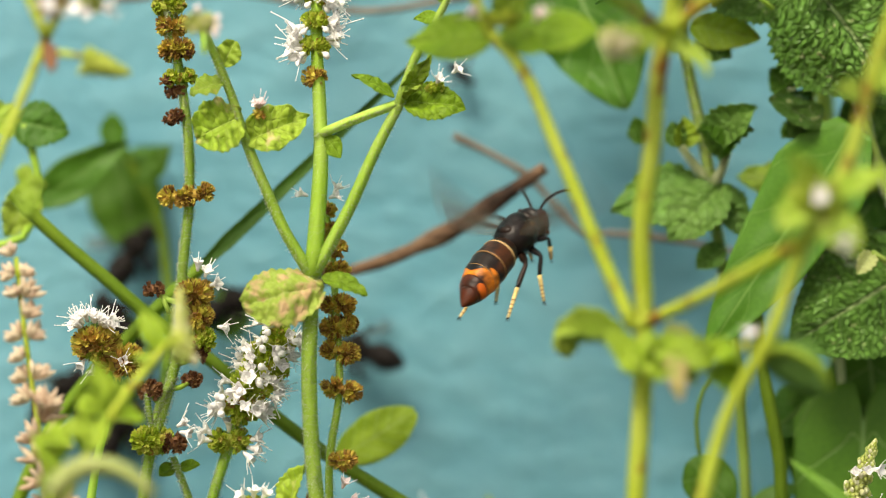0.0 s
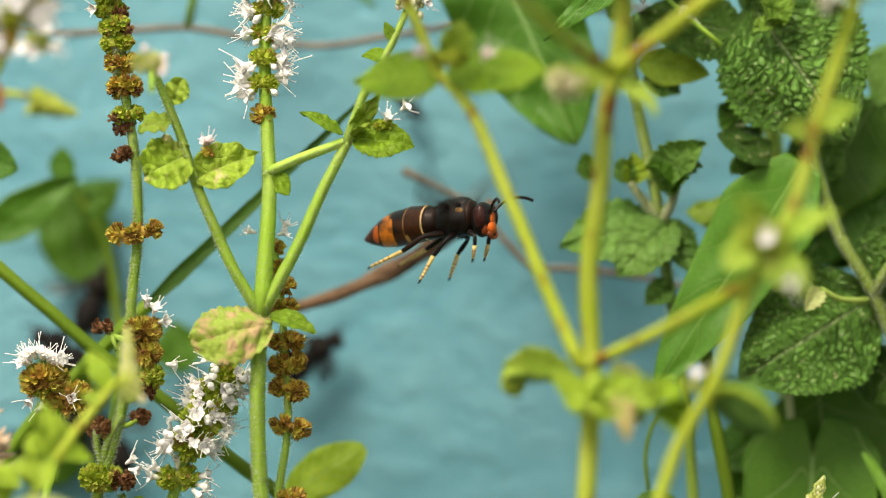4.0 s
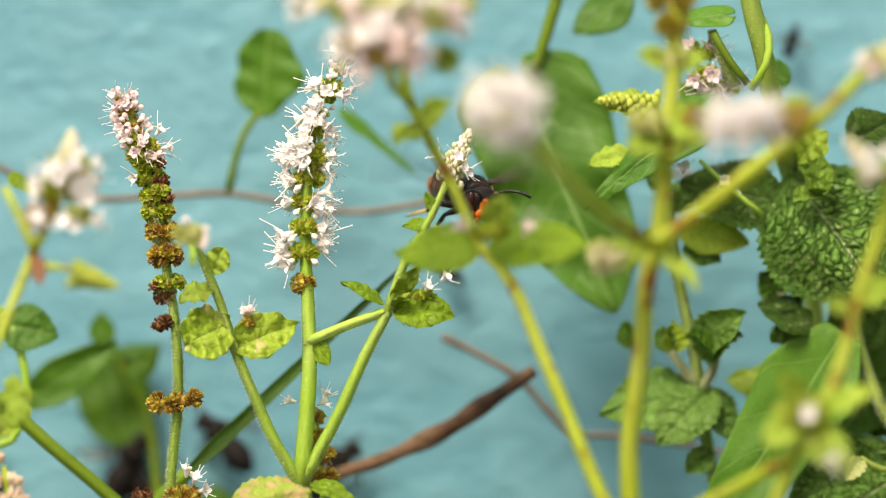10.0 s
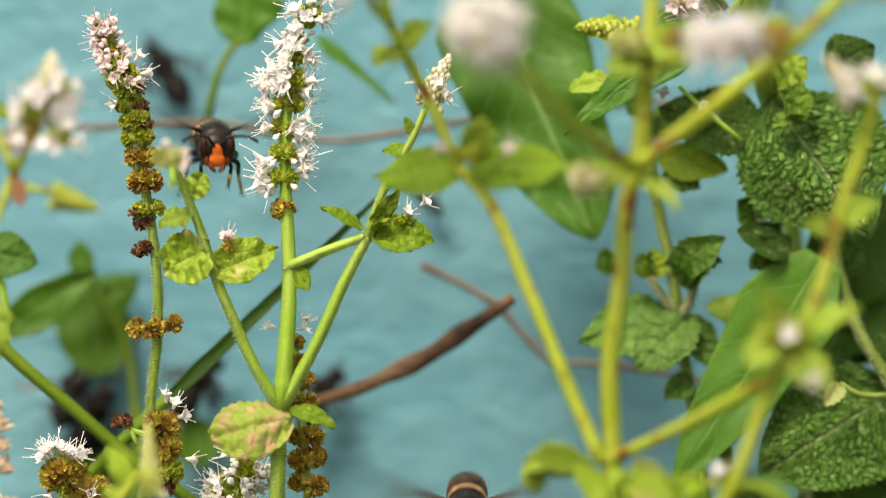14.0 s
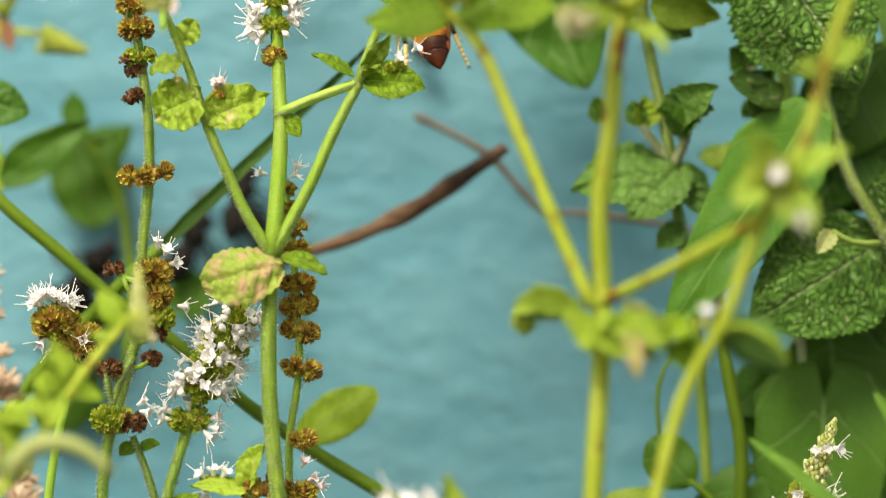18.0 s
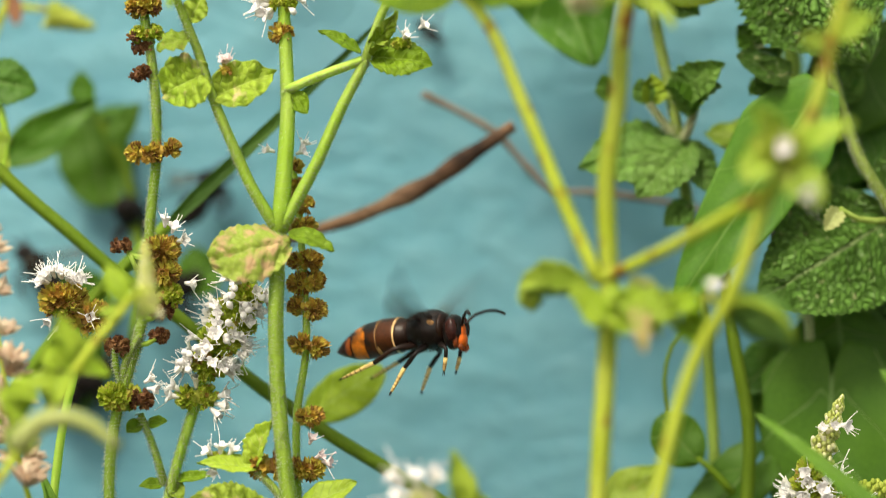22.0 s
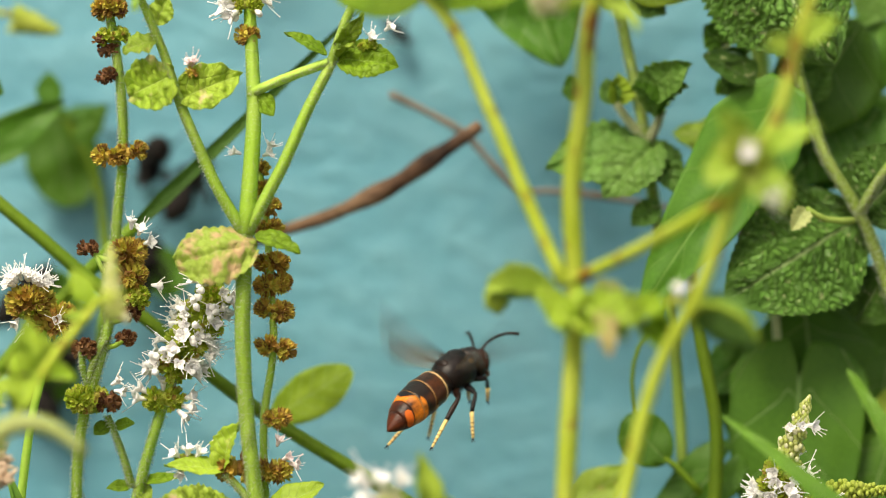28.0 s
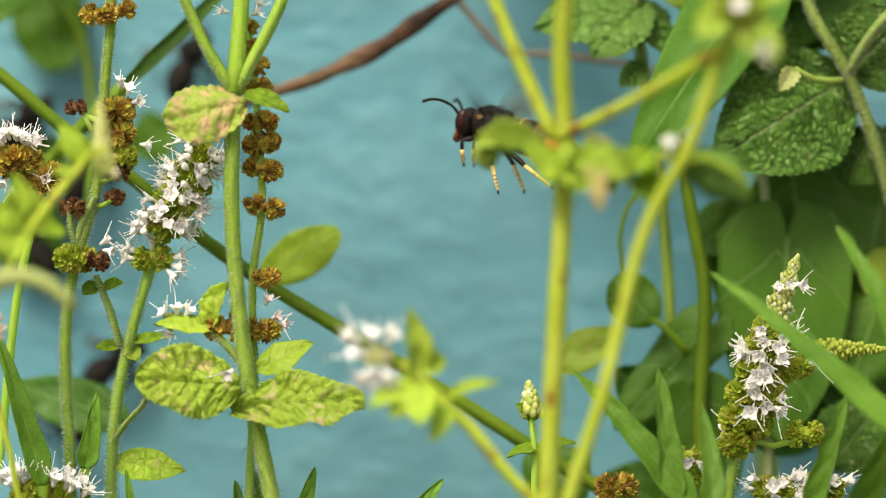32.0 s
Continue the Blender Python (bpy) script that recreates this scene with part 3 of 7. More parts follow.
def bud_spike(plant, foot, tip, r0, material=None, n=90, ball_r=0.6, florets=0, meshes=None, label="", name="bud_spike", start=0.0):
    """The closed top of a flower spike: rows of small round buds, narrowing to the tip."""
    g, a, b = Shape(), vec(foot), vec(tip)
    d, s, u = frame_of(b - a)
    ln = np.linalg.norm(b - a)
    tube(g, [a, b], r0 * 0.55, 0.2, 6, 4.0)
    for k in range(n):
        x = (k + 0.5) / n
        w = 2.4 * k
        r = r0 * (1 - x) ** 0.6 * (0.8 + 0.2 * math.cos(x * 30))
        o = math.cos(w) * s + math.sin(w) * u
        q = ball_r * (1 - 0.45 * x) * random.uniform(0.8, 1.2)
        ball(g, a + d * ln * x + o * r * 0.85, (q, q, q * 1.25), 4, 6)
    g.uv = []
    ob = part(name, g, material or BUDS, plant, label)
    for k in range(florets):
        x, w = random.uniform(start, 0.75), random.uniform(0, math.pi)
        o = unit(-math.cos(w) * s + 0.8 * math.sin(w) * np.array([0, -1, 0]) + 0.2 * d)
        floret(ob, a + d * ln * x + o * r0 * (1 - x) ** 0.6 * 0.8, o, random.uniform(0.7, 1.0), meshes)
    return ob


def pedicel(plant, path, centre, material=None):
    """A short stalk from a stem to a whorl beside it."""
    c = vec(centre)
    q = smooth_path(path, 1.5)[:, :3]
    at = q[np.argmin(np.linalg.norm(q - (c - (0, 0, 2.5)), axis=1))]
    if np.linalg.norm(at - c) > 2.0:
        stem(plant, [at, 0.5 * (at + c) - (0, 0, 0.6), c], 0.5, 0.4, material, name="stalk")

# ---- the place: a blue painted hive wall behind a bed of mint ----


def box(name, x0, x1, y0, y1, z0, z1, material, label):
    g = Shape()
    g.v = [(x, y, z) for z in (z0, z1) for y in (y0, y1) for x in (x0, x1)]
    g.f = [(0, 2, 3, 1), (4, 5, 7, 6), (0, 1, 5, 4), (2, 6, 7, 3), (0, 4, 6, 2), (1, 3, 7, 5)]
    ob = new(name, mesh_of(name, g, material, (0, 0, -LIFT), True))
    return tagged(ob, label, name, kind="structure")


wall = box("wall", -1500, 1500, 75, 100, -LIFT, 1100, PAINT, "wall of rippled light blue painted boards behind the mint")


g = Shape()
ball(g, (-42.6, 75.0, 76.1), (0.9, 0.35, 1.3), 6, 10, bumps=0.5)
g.uv = []
dent = new("paint_chip", mesh_of("paint_chip", g, DENT, (0, 0, -LIFT)))
dent.parent = wall


def make_ground():
    g, n = Shape(), 90
    for i in range(n + 1):
        for k in range(n + 1):
            x, y = (40.0 * abs(2 * i / n - 1) ** 3 * (1 if i * 2 > n else -1), 40.0 * abs(2 * k / n - 1) ** 3 * (1 if k * 2 > n else -1))
            z = 12 * noise.noise(Vector((x * 6, y * 6, 0)))
            g.v.append((x * 1000, y * 1000, -LIFT + z - 6))
    for i in range(n):
        for k in range(n):
            g.f.append((i * (n + 1) + k, (i + 1) * (n + 1) + k, (i + 1) * (n + 1) + k + 1, i * (n + 1) + k + 1))
    tagged(new("ground", mesh_of("ground", g, SOIL, (0, 0, -LIFT))), "dark bare garden soil under the mint plants", "ground", kind="structure")


make_ground()


def foot(p):
    return (p[0] * 0.9, p[1] + 8, -LIFT)


# Main mint: tall middle stem, a leaf pair at each node, one open white spike.
BASE = (-16.6, -12.0, -75.6)
mint = thing("mint_plant", foot(BASE), "tall green mint plant with white flower spike and spotted leaves", "mint plant", "mint plants")
NODE = (-22.8, -12.0, -4.8)
stem(mint, [BASE, (-20.8, -12.0, -53.6), (-23.4, -12.0, -21.2), NODE], 1.55, 1.2, root=True, hairs=240)
stem(mint, [NODE, (-22.1, -10.8, 4.0), (-21.4, -9.0, 15.9), (-21.7, -7.2, 25.9), (-22.1, -6.0, 32.9), (-21.9, -5.4, 49.4), (-19.5, -4.8, 63.3), (-13.3, -4.8, 72.5)], 1.4, 0.6, hairs=120)
stem(mint, [NODE, (-27.1, -11.4, 2.1), (-31.0, -10.2, 10.5), (-34.5, -10.2, 18.9), (-37.0, -10.2, 26.8), (-39.4, -10.8, 32.7), (-41.9, -11.4, 38.6)], 1.0, 0.6, name="branch", hairs=120)
stem(mint, [NODE, (-16.2, -10.8, 7.5), (-11.8, -9.6, 17.4), (-7.7, -9.0, 25.3)], 1.05, 0.8, name="branch", hairs=120)
stem(mint, [(-21.6, -9.0, 20.1), (-16.2, -9.0, 22.4), (-8.3, -9.0, 25.3)], 0.85, 0.8, name="branch", hairs=60)
stem(mint, [(-7.9, -9.0, 25.0), (-5.0, -8.4, 33.4), (-0.0, -7.2, 42.4), (2.7, -6.0, 48.6)], 0.8, 0.5, name="branch", hairs=50)
for c, r, n, fl in (((-22.7, -6.0, 30.3), 2.6, 18, 0), ((-22.7, -6.0, 35.7), 2.7, 28, 7), ((-22.5, -6.0, 40.2), 2.7, 28, 4), ((-22.1, -5.4, 44.6), 2.7, 28, 7), ((-21.7, -5.4, 48.8), 2.7, 28, 5), ((-21.3, -5.4, 52.5), 2.7, 28, 6)):
    w = whorl(mint, c, r * 1.1, 2.6, n=n, florets=fl + 1, axis=(0.1, 0, 1), spread=True, size=1.18) if fl else whorl(mint, c, r, 3.0, BROWN_CALYX, n=n)
    for j in range(fl // 2):
        o = unit((random.choice((-1, 1)) * random.uniform(0.5, 1), random.uniform(-0.8, 0), random.uniform(-0.9, -0.4)))
        floret(w, tuple(vec(c) + o * r * 0.75), o, 0.8, FLORETS_BUD)
SPIKE = smooth_path([(-21.9, -5.4, 52.3), (-20.3, -5.2, 59.3), (-17.3, -5.0, 66.3), (-13.7, -4.8, 73.5)], 1.0)
for k in range(9):
    q = k / 8
    c = SPIKE[int(q * (len(SPIKE) - 1))][:3]
    w = whorl(mint, tuple(c), 3.1 - 1.6 * q, 2.6 - 0.8 * q, None if k < 6 else BUDS, n=20, florets=int(6 - 4 * q), axis=(0.35, 0, 1), size=1.1 - 0.3 * q, name="flower_ring")
    for j in range(3 + k):
        o = unit((random.uniform(-1, 1), random.uniform(-1, 0.2), random.uniform(-0.4, 0.8)))
        floret(w, tuple(c + o * (2.2 - 1.25 * q)), o, random.uniform(0.55, 0.85) * (1 - 0.25 * q), FLORETS_BUD if random.random() < 0.7 else BUDS_PINK)
bud_spike(mint, (-14.7, -4.8, 71.1), (-13.2, -4.8, 74.5), 1.3, n=40, ball_r=0.5, label="blunt tip of small closed buds")
bud_spike(mint, (2.7, -6.0, 48.6), (6.7, -5.4, 57.4), 3.0, n=75, ball_r=0.65, florets=4)
leaf(mint, (-35.2, -10.2, 23.3), (-43.3, -11.4, 19.3), 9.6, LEAF_SPOT, (0.1, -1, 0.2), kind="round", teeth=9, cup=0.3, wave=2.0, curl=0.6, wrinkle=0.35, cell=1.6, nu=36, nv=24)
leaf(mint, (-34.3, -10.2, 18.9), (-23.4, -9.6, 23.3), 8.0, LEAF_SPOT, (0.2, -1, 0.3), teeth=8, wave=2.0, cup=0.3, curl=0.9, wrinkle=0.35, cell=1.6, nu=36, nv=24)
leaf(mint, (-38.7, -10.8, 31.9), (-36.3, -10.8, 36.5), 4.6, LEAF_NEAR, kind="round")
leaf(mint, (-38.4, -10.8, 29.7), (-44.3, -12.6, 27.2), 5.0, LEAF_NEAR, (0, -0.7, 0.7))
leaf(mint, (-20.7, -9.0, 19.9), (-17.9, -9.6, 15.9), 3.6)
leaf(mint, (-7.1, -9.0, 26.0), (4.3, -10.2, 24.8), 7.6, LEAF, (0, -0.9, 0.5), teeth=9, bite=0.12, curl=0.7, wrinkle=0.5, cell=1.7, nu=40, nv=24)
leaf(mint, (-8.3, -9.0, 26.8), (-16.0, -9.6, 30.8), 3.4, LEAF, (0.3, -0.6, 0.7), curl=0.4, wrinkle=0.25, cell=1.5)
leaf(mint, (-7.1, -9.0, 27.3), (-1.9, -11.4, 33.7), 3.6, LEAF_NEAR, (0.6, -0.7, 0.2))
leaf(mint, (-7.1, -9.6, 26.8), (-3.8, -13.2, 28.7), 3.0, LEAF_NEAR, (0.2, -0.5, 0.9))
leaf(mint, (-0.4, -7.2, 40.9), (-5.2, -8.4, 40.4), 2.8, LEAF, (0, -0.8, 0.5))
leaf(mint, (0.5, -7.2, 42.9), (-1.2, -7.2, 46.5), 2.0, LEAF)
leaf(mint, (-20.6, -13.2, -6.6), (-35.0, -15.6, -9.7), 11.2, LEAF_PALE, (-0.1, -0.9, 0.35), kind="round", teeth=9, bite=0.1, curl=0.7, cup=-0.3, wrinkle=0.5, cell=1.8, ribs=6, uneven=0.22, crumple=0.12, nu=44, nv=28, label="pale drooping leaf with pink blotches")
leaf(mint, (-21.3, -12.6, -4.6), (-13.0, -13.8, -8.0), 4.6, LEAF, (0.2, -0.7, 0.8), teeth=9, bite=0.1, curl=0.7, wrinkle=0.3, cell=1.5)
leaf(mint, (-21.6, -12.6, -55.9), (-40.1, -17.0, -54.4), 13.2, LEAF_SPOT, (-0.1, -0.9, 0.4), kind="round", teeth=17, bite=0.09, curl=0.4, wrinkle=0.75, cell=2.0, ribs=7, crumple=0.13, uneven=0.16, nu=70, nv=44, label="large wrinkled leaf with pink blotches")
leaf(mint, (-24.1, -13.0, -59.8), (-0.1, -17.0, -58.3), 10.6, LEAF_SPOT, (0.0, -0.85, 0.55), kind="round", teeth=17, bite=0.09, curl=0.5, wrinkle=0.75, cell=2.0, ribs=8, crumple=0.14, uneven=0.2, nu=70, nv=40)
stem(mint, [(-20.5, -12.0, -53.8), (-23.7, -10.8, -49.7), (-27.2, -10.2, -46.0)], 0.7, 0.6, STEM_HAIRY, name="branch", hairs=40)
leaf(mint, (-27.4, -10.2, -46.3), (-24.3, -9.6, -37.3), 4.8, LEAF_LIGHT, (-0.5, -0.8, 0.2), teeth=9, bite=0.12, curl=0.9, cup=0.5, wrinkle=0.5, cell=1.5, crumple=0.15, nu=36, nv=20)
leaf(mint, (-26.0, -10.2, -45.8), (-37.2, -12.0, -44.7), 4.4, LEAF_LIGHT, (0, -0.7, 0.8), teeth=9, curl=0.3, wrinkle=0.4, cell=1.5, nu=36, nv=20)
leaf(mint, (-19.5, -11.4, -53.2), (-9.3, -11.4, -48.3), 6.0, LEAF_LIGHT, (0, -0.8, 0.6), wrinkle=0.3, cell=1.6)
stem(mint, [(-41.9, -11.4, 38.6), (-41.1, -25.3, 35.6), (-40.0, -46.5, 33.3)], 0.6, 0.6, name="stalk")
near_bud = whorl(mint, (-40.7, -47.0, 37.8), 2.6, 3.6, YELLOW_BUDS, n=30, name="flower_bud")
for o in ((0.9, -0.3, -0.1), (0.8, -0.4, -0.5), (0.9, -0.2, 0.4), (-0.2, -0.4, 0.9)):
    floret(near_bud, tuple(vec((-40.6, -47.0, 37.6)) + 1.6 * vec(o)), o, 0.9, BUDS_PINK)
head = whorl(mint, (-32.0, -10.2, 23.8), 2.0, 2.0, BROWN_CALYX, n=10)
for o in ((-0.4, -0.6, 0.8), (0.1, -0.6, 0.9)):
    floret(head, (-32.0, -10.8, 24.3), o, 0.8, FLORETS_PINK)
f = whorl(mint, (-1.4, -9.6, 28.3), 2.0, 2.0, n=12)
floret(f, (-1.2, -10.2, 28.8), (0.4, -0.6, 0.7), 0.8)
floret(f, (1.6, -9.0, 30.8), (0.6, -0.5, 0.5), 0.8)
whorl(mint, (-33.4, -9.0, -44.4), 2.2, 2.0, n=14)
stem(mint, [(-27.2, -10.2, -46.0), (-30.5, -9.0, -45.0), (-33.0, -9.0, -44.6)], 0.5, 0.4, name="branch")
low = whorl(mint, (-24.5, -9.0, -45.7), 3.8, 4.0, BROWN_CALYX, n=30)
for p, o in (((-34.4, -9.6, -44.0), (-0.6, -0.4, 0.6)), ((-33.2, -9.6, -43.8), (0.1, -0.4, 0.9)), ((-31.8, -9.6, -44.0), (0.5, -0.4, 0.8)), ((-23.1, -16.8, -52.9), (-0.5, -0.8, -0.5)), ((-33.9, -10.2, -45.4), (-0.3, -0.6, -0.8))):
    floret(low, p, o, 0.9)

# Mint in seed: brown whorls up a thin stem.
BASE = (-20.8, -3.6, -76.1)
seed = thing("mint_plant", foot(BASE), "mint stem with ripe brown seed whorls", "mint plant", "mint plants")
stem(seed, [BASE, (-19.8, -3.6, -54.0), (-19.9, -3.6, -36.1), (-18.3, -4.2, -25.8), (-18.8, -4.2, -11.8), (-19.8, -4.2, 1.1), (-20.9, -4.2, 7.9)], 1.0, 0.55, root=True, hairs=140)
for c, r, n in (((-20.6, -4.2, 6.6), 2.0, 16), ((-20.0, -4.2, 3.3), 2.6, 22), ((-19.5, -4.2, 0.1), 2.8, 26), ((-19.1, -4.2, -3.7), 3.0, 28), ((-18.5, -4.2, -9.9), 3.3, 30), ((-18.3, -4.2, -13.6), 3.5, 34), ((-18.1, -4.2, -18.0), 3.5, 34), ((-17.8, -4.2, -24.8), 3.6, 30), ((-17.5, -4.2, -37.2), 2.9, 26), ((-18.5, -4.2, -46.5), 3.6, 34)):
    whorl(seed, c, r, 2.1, BROWN_CALYX, n=n, axis=(random.uniform(-0.2, 0.2), random.uniform(-0.2, 0.2), 1))
head = whorl(seed, (-20.8, -4.2, 7.5), 1.6, 1.6, BROWN_CALYX, n=8)
for p, o in (((-23.8, -4.8, 9.4), (-0.9, -0.3, 0.3)), ((-19.3, -4.8, 9.8), (0.5, -0.3, 0.8)), ((-20.0, -4.8, 9.0), (0.7, -0.4, 0.3)), ((-16.7, -4.8, -44.5), (0.7, -0.5, 0.3)), ((-15.5, -4.8, -45.2), (0.8, -0.4, -0.1)), ((-17.7, -4.8, -42.1), (0.3, -0.4, 0.8))):
    floret(head, p, o, 0.8, FLORETS_PINK if p[2] < -30 else None)

# Mint with a long spike of fading whorls and a pink top.
BASE = (-52.3, -1.8, -76.2)
fading = thing("mint_plant", foot(BASE), "slender hairy mint with fading whorls and pink flower top", "mint plant", "mint plants")
FADING = [BASE, (-51.7, -1.8, -36.0), (-48.8, -1.8, -26.1), (-46.7, -1.8, -17.3), (-46.0, -1.8, -3.3), (-44.8, -1.8, 9.1), (-45.3, -1.8, 23.0), (-46.6, -1.2, 31.1), (-48.3, -1.2, 42.0), (-47.8, -1.2, 36.5), (-49.5, -0.6, 47.5), (-53.6, 0.0, 60.5)]
stem(fading, FADING, 1.25, 0.7, root=True, hairs=520)
for c, r, n, mat in (((-46.9, -2.4, 9.3), 3.3, 34, BROWN_CALYX), ((-43.2, -3.0, 9.7), 2.9, 30, BROWN_CALYX), ((-47.4, -2.4, 23.3), 2.2, 20, DRY_CALYX), ((-46.5, -1.8, 30.2), 3.5, 32, GREEN_CALYX), ((-47.4, -1.8, 28.0), 2.0, 14, DRY_CALYX), ((-47.1, -1.8, 35.2), 3.4, 32, BROWN_CALYX), ((-47.8, -1.2, 39.5), 3.4, 32, BROWN_CALYX), ((-48.4, -1.2, 43.0), 3.5, 32, GREEN_CALYX), ((-49.0, -1.2, 46.0), 3.5, 32, GREEN_CALYX), ((-49.7, -0.6, 49.0), 3.4, 32, GREEN_CALYX), ((-50.4, -0.6, 52.0), 3.3, 30, GREEN_CALYX), ((-51.3, 0.0, 54.7), 3.0, 28, GREEN_CALYX)):
    whorl(fading, c, r * random.uniform(0.85, 1.05), 2.5, mat, n=n, axis=(random.uniform(-0.4, 0.0), random.uniform(-0.2, 0.2), 1))
    if random.random() < 0.6:
        whorl(fading, c, r * 0.5, 1.8, DRY_CALYX, n=8, lean=(random.choice((-1, 1)) * r * 0.55, -1.0, -0.6))
for k in range(5):
    q = k / 4
    c = vec((-51.6, -0.6, 53.5)) * (1 - q) + vec((-54.8, 0.0, 62.7)) * q
    w = whorl(fading, tuple(c), 2.9 - 1.3 * q, 2.5, BROWN_CALYX if k > 1 else None, n=18, florets=int(5 - 2 * q), meshes=FLORETS_PINK, axis=(-0.35, 0, 1), size=0.85, name="flower_ring")
    for j in range(9):
        o = unit((random.uniform(-1, 1), random.uniform(-1, 0.2), random.uniform(-0.4, 0.8)))
        floret(w, tuple(c + o * (2.1 - 0.9 * q)), o, random.uniform(0.6, 0.85), BUDS_PINK)
side = whorl(fading, (-50.0, -0.6, 54.0), 2.4, 2.4, n=12)
for p, o in (((-47.8, -1.2, 54.3), (0.9, -0.3, 0.1)), ((-49.0, -1.2, 56.5), (0.6, -0.4, 0.6)), ((-51.8, -1.2, 49.5), (-0.5, -0.6, -0.3))):
    floret(side, p, o, 0.8)
for c, r, n, mat, fl in (((-43.8, -2.4, -7.9), 4.0, 36, BROWN_CALYX, 0), ((-43.3, -2.4, -11.9), 3.6, 34, BROWN_CALYX, 0), ((-43.1, -2.4, -15.9), 3.4, 30, GREEN_CALYX, 0), ((-43.8, -2.4, -18.4), 2.4, 20, DRY_CALYX, 0), ((-51.1, -1.8, -7.1), 2.0, 22, DRY_CALYX, 0), ((-51.8, -2.4, -24.8), 2.5, 24, DRY_CALYX, 0), ((-44.3, -2.4, -23.0), 2.1, 22, DRY_CALYX, 0), ((-51.3, -2.4, -33.8), 4.4, 40, GREEN_CALYX, 0), ((-47.8, -2.4, -34.3), 2.6, 22, DRY_CALYX, 0)):
    w = whorl(fading, c, r, 3.6, mat, n=n, florets=fl)
    pedicel(fading, FADING, c)
for p, o in (((-42.0, -3.6, -4.9), (0.3, -0.6, 0.7)), ((-41.0, -3.6, -6.4), (0.7, -0.6, 0.2)), ((-43.3, -3.0, -3.9), (0.1, -0.3, 0.9)), ((-39.8, -3.0, -13.7), (0.9, -0.3, -0.1)), ((-46.9, -3.0, -31.3), (0.8, -0.3, 0.5)), ((-46.4, -3.0, -32.3), (0.9, -0.3, -0.1))):
    floret(w, p, o, 0.85)
stem(fading, [(-51.1, -1.8, -31.7), (-50.0, -2.4, -27.2), (-47.5, -2.4, -22.7)], 0.7, 0.6, name="branch", hairs=40)
stem(fading, [(-51.1, -1.8, -31.7), (-52.0, -2.4, -28.2), (-52.2, -2.4, -25.2)], 0.5, 0.5, name="branch", hairs=30)
stem(fading, [(-48.3, -2.4, -11.4), (-49.8, -1.8, -7.9)], 0.4, 0.4, name="branch")

# Mint with a round white head among the leaves.
BASE = (-58.0, 1.2, -75.1)
small = thing("mint_plant", (foot(BASE)[0] - 40, foot(BASE)[1], -LIFT), "mint stem with one round white flower head", "mint plant", "mint plants")
stem(small, [(-65.0, 1.2, -68.1), (-61.3, 1.2, -37.3), (-59.3, 1.2, -27.3), (-59.4, 0.0, -19.9)], 0.9, 0.7, root=True, lean=-40)
whorl(small, (-61.3, 0.0, -16.9), 5.2, 5.0, BROWN_CALYX, n=44)
whorl(small, (-62.4, -1.0, -17.5), 3.4, 3.4, GREEN_CALYX, n=20)
w = whorl(small, (-57.2, 0.0, -20.0), 4.8, 5.0, BROWN_CALYX, n=42)
for k in range(20):
    w0 = radians(random.uniform(5, 185))
    o = unit((math.cos(w0), random.uniform(-0.9, 0.1), 0.75 * math.sin(w0)))
    floret(w, tuple(np.array((-61.8, -1.0, -14.6)) + o * (2.9, 3.2, 2.2)), tuple(o), random.uniform(0.75, 0.95), FLORETS)
for p, o in (((-63.3, -1.8, -19.4), (-0.4, -0.5, -0.8)), ((-61.8, -1.8, -20.4), (0.0, -0.5, -0.9)), ((-56.7, -2.4, -19.9), (0.2, -0.8, 0.1))):
    floret(w, p, o, 0.8)

# Mint with the large open white spike.
BASE = (-45.5, 1.8, -76.4)
white = thing("mint_plant", foot(BASE), "hairy mint stem with a dense white flower spike", "mint plant", "mint plants")
stem(white, [BASE, (-44.5, 1.8, -60.2), (-40.9, 1.8, -44.2), (-36.7, 1.8, -31.4), (-36.4, 1.2, -29.9), (-31.4, 1.2, -18.9), (-27.9, 1.2, -13.1)], 1.25, 0.8, root=True, hairs=240)
stem(white, [(-43.6, 1.8, -49.4), (-45.6, 1.8, -42.7), (-47.9, 1.8, -36.9)], 0.65, 0.5, name="branch", hairs=70)
for c, r, fl in (((-35.9, 0.6, -28.1), 4.6, 12), ((-33.9, 0.6, -23.9), 5.0, 14), ((-31.4, 0.6, -19.9), 4.6, 14), ((-28.9, 0.6, -15.9), 4.0, 11)):
    w = whorl(white, c, r, 4.6, n=34, florets=fl, axis=(0.45, 0, 0.9))
    for k in range(4):
        floret(w, tuple(np.array(c) + (random.uniform(-4, 4), -3.9, random.uniform(-2.5, 2.5))), (random.uniform(-0.7, 0.7), -0.8, random.uniform(-0.5, 0.6)), 0.95, FLORETS_BUD)
w = whorl(white, (-37.9, 1.2, -33.9), 4.0, 3.4, n=30)
for p, o in (((-40.9, 0.6, -33.9), (-0.95, -0.2, 0.1)), ((-40.6, 0.6, -32.9), (-0.8, -0.2, 0.5)), ((-34.7, 0.6, -35.1), (0.9, -0.2, -0.2)), ((-35.4, 0.6, -35.9), (0.7, -0.3, -0.6)), ((-37.9, 0.6, -32.4), (0.0, -0.3, 0.9)), ((-34.4, 0.6, -33.9), (0.8, -0.2, 0.2))):
    floret(w, p, o, 1.0)
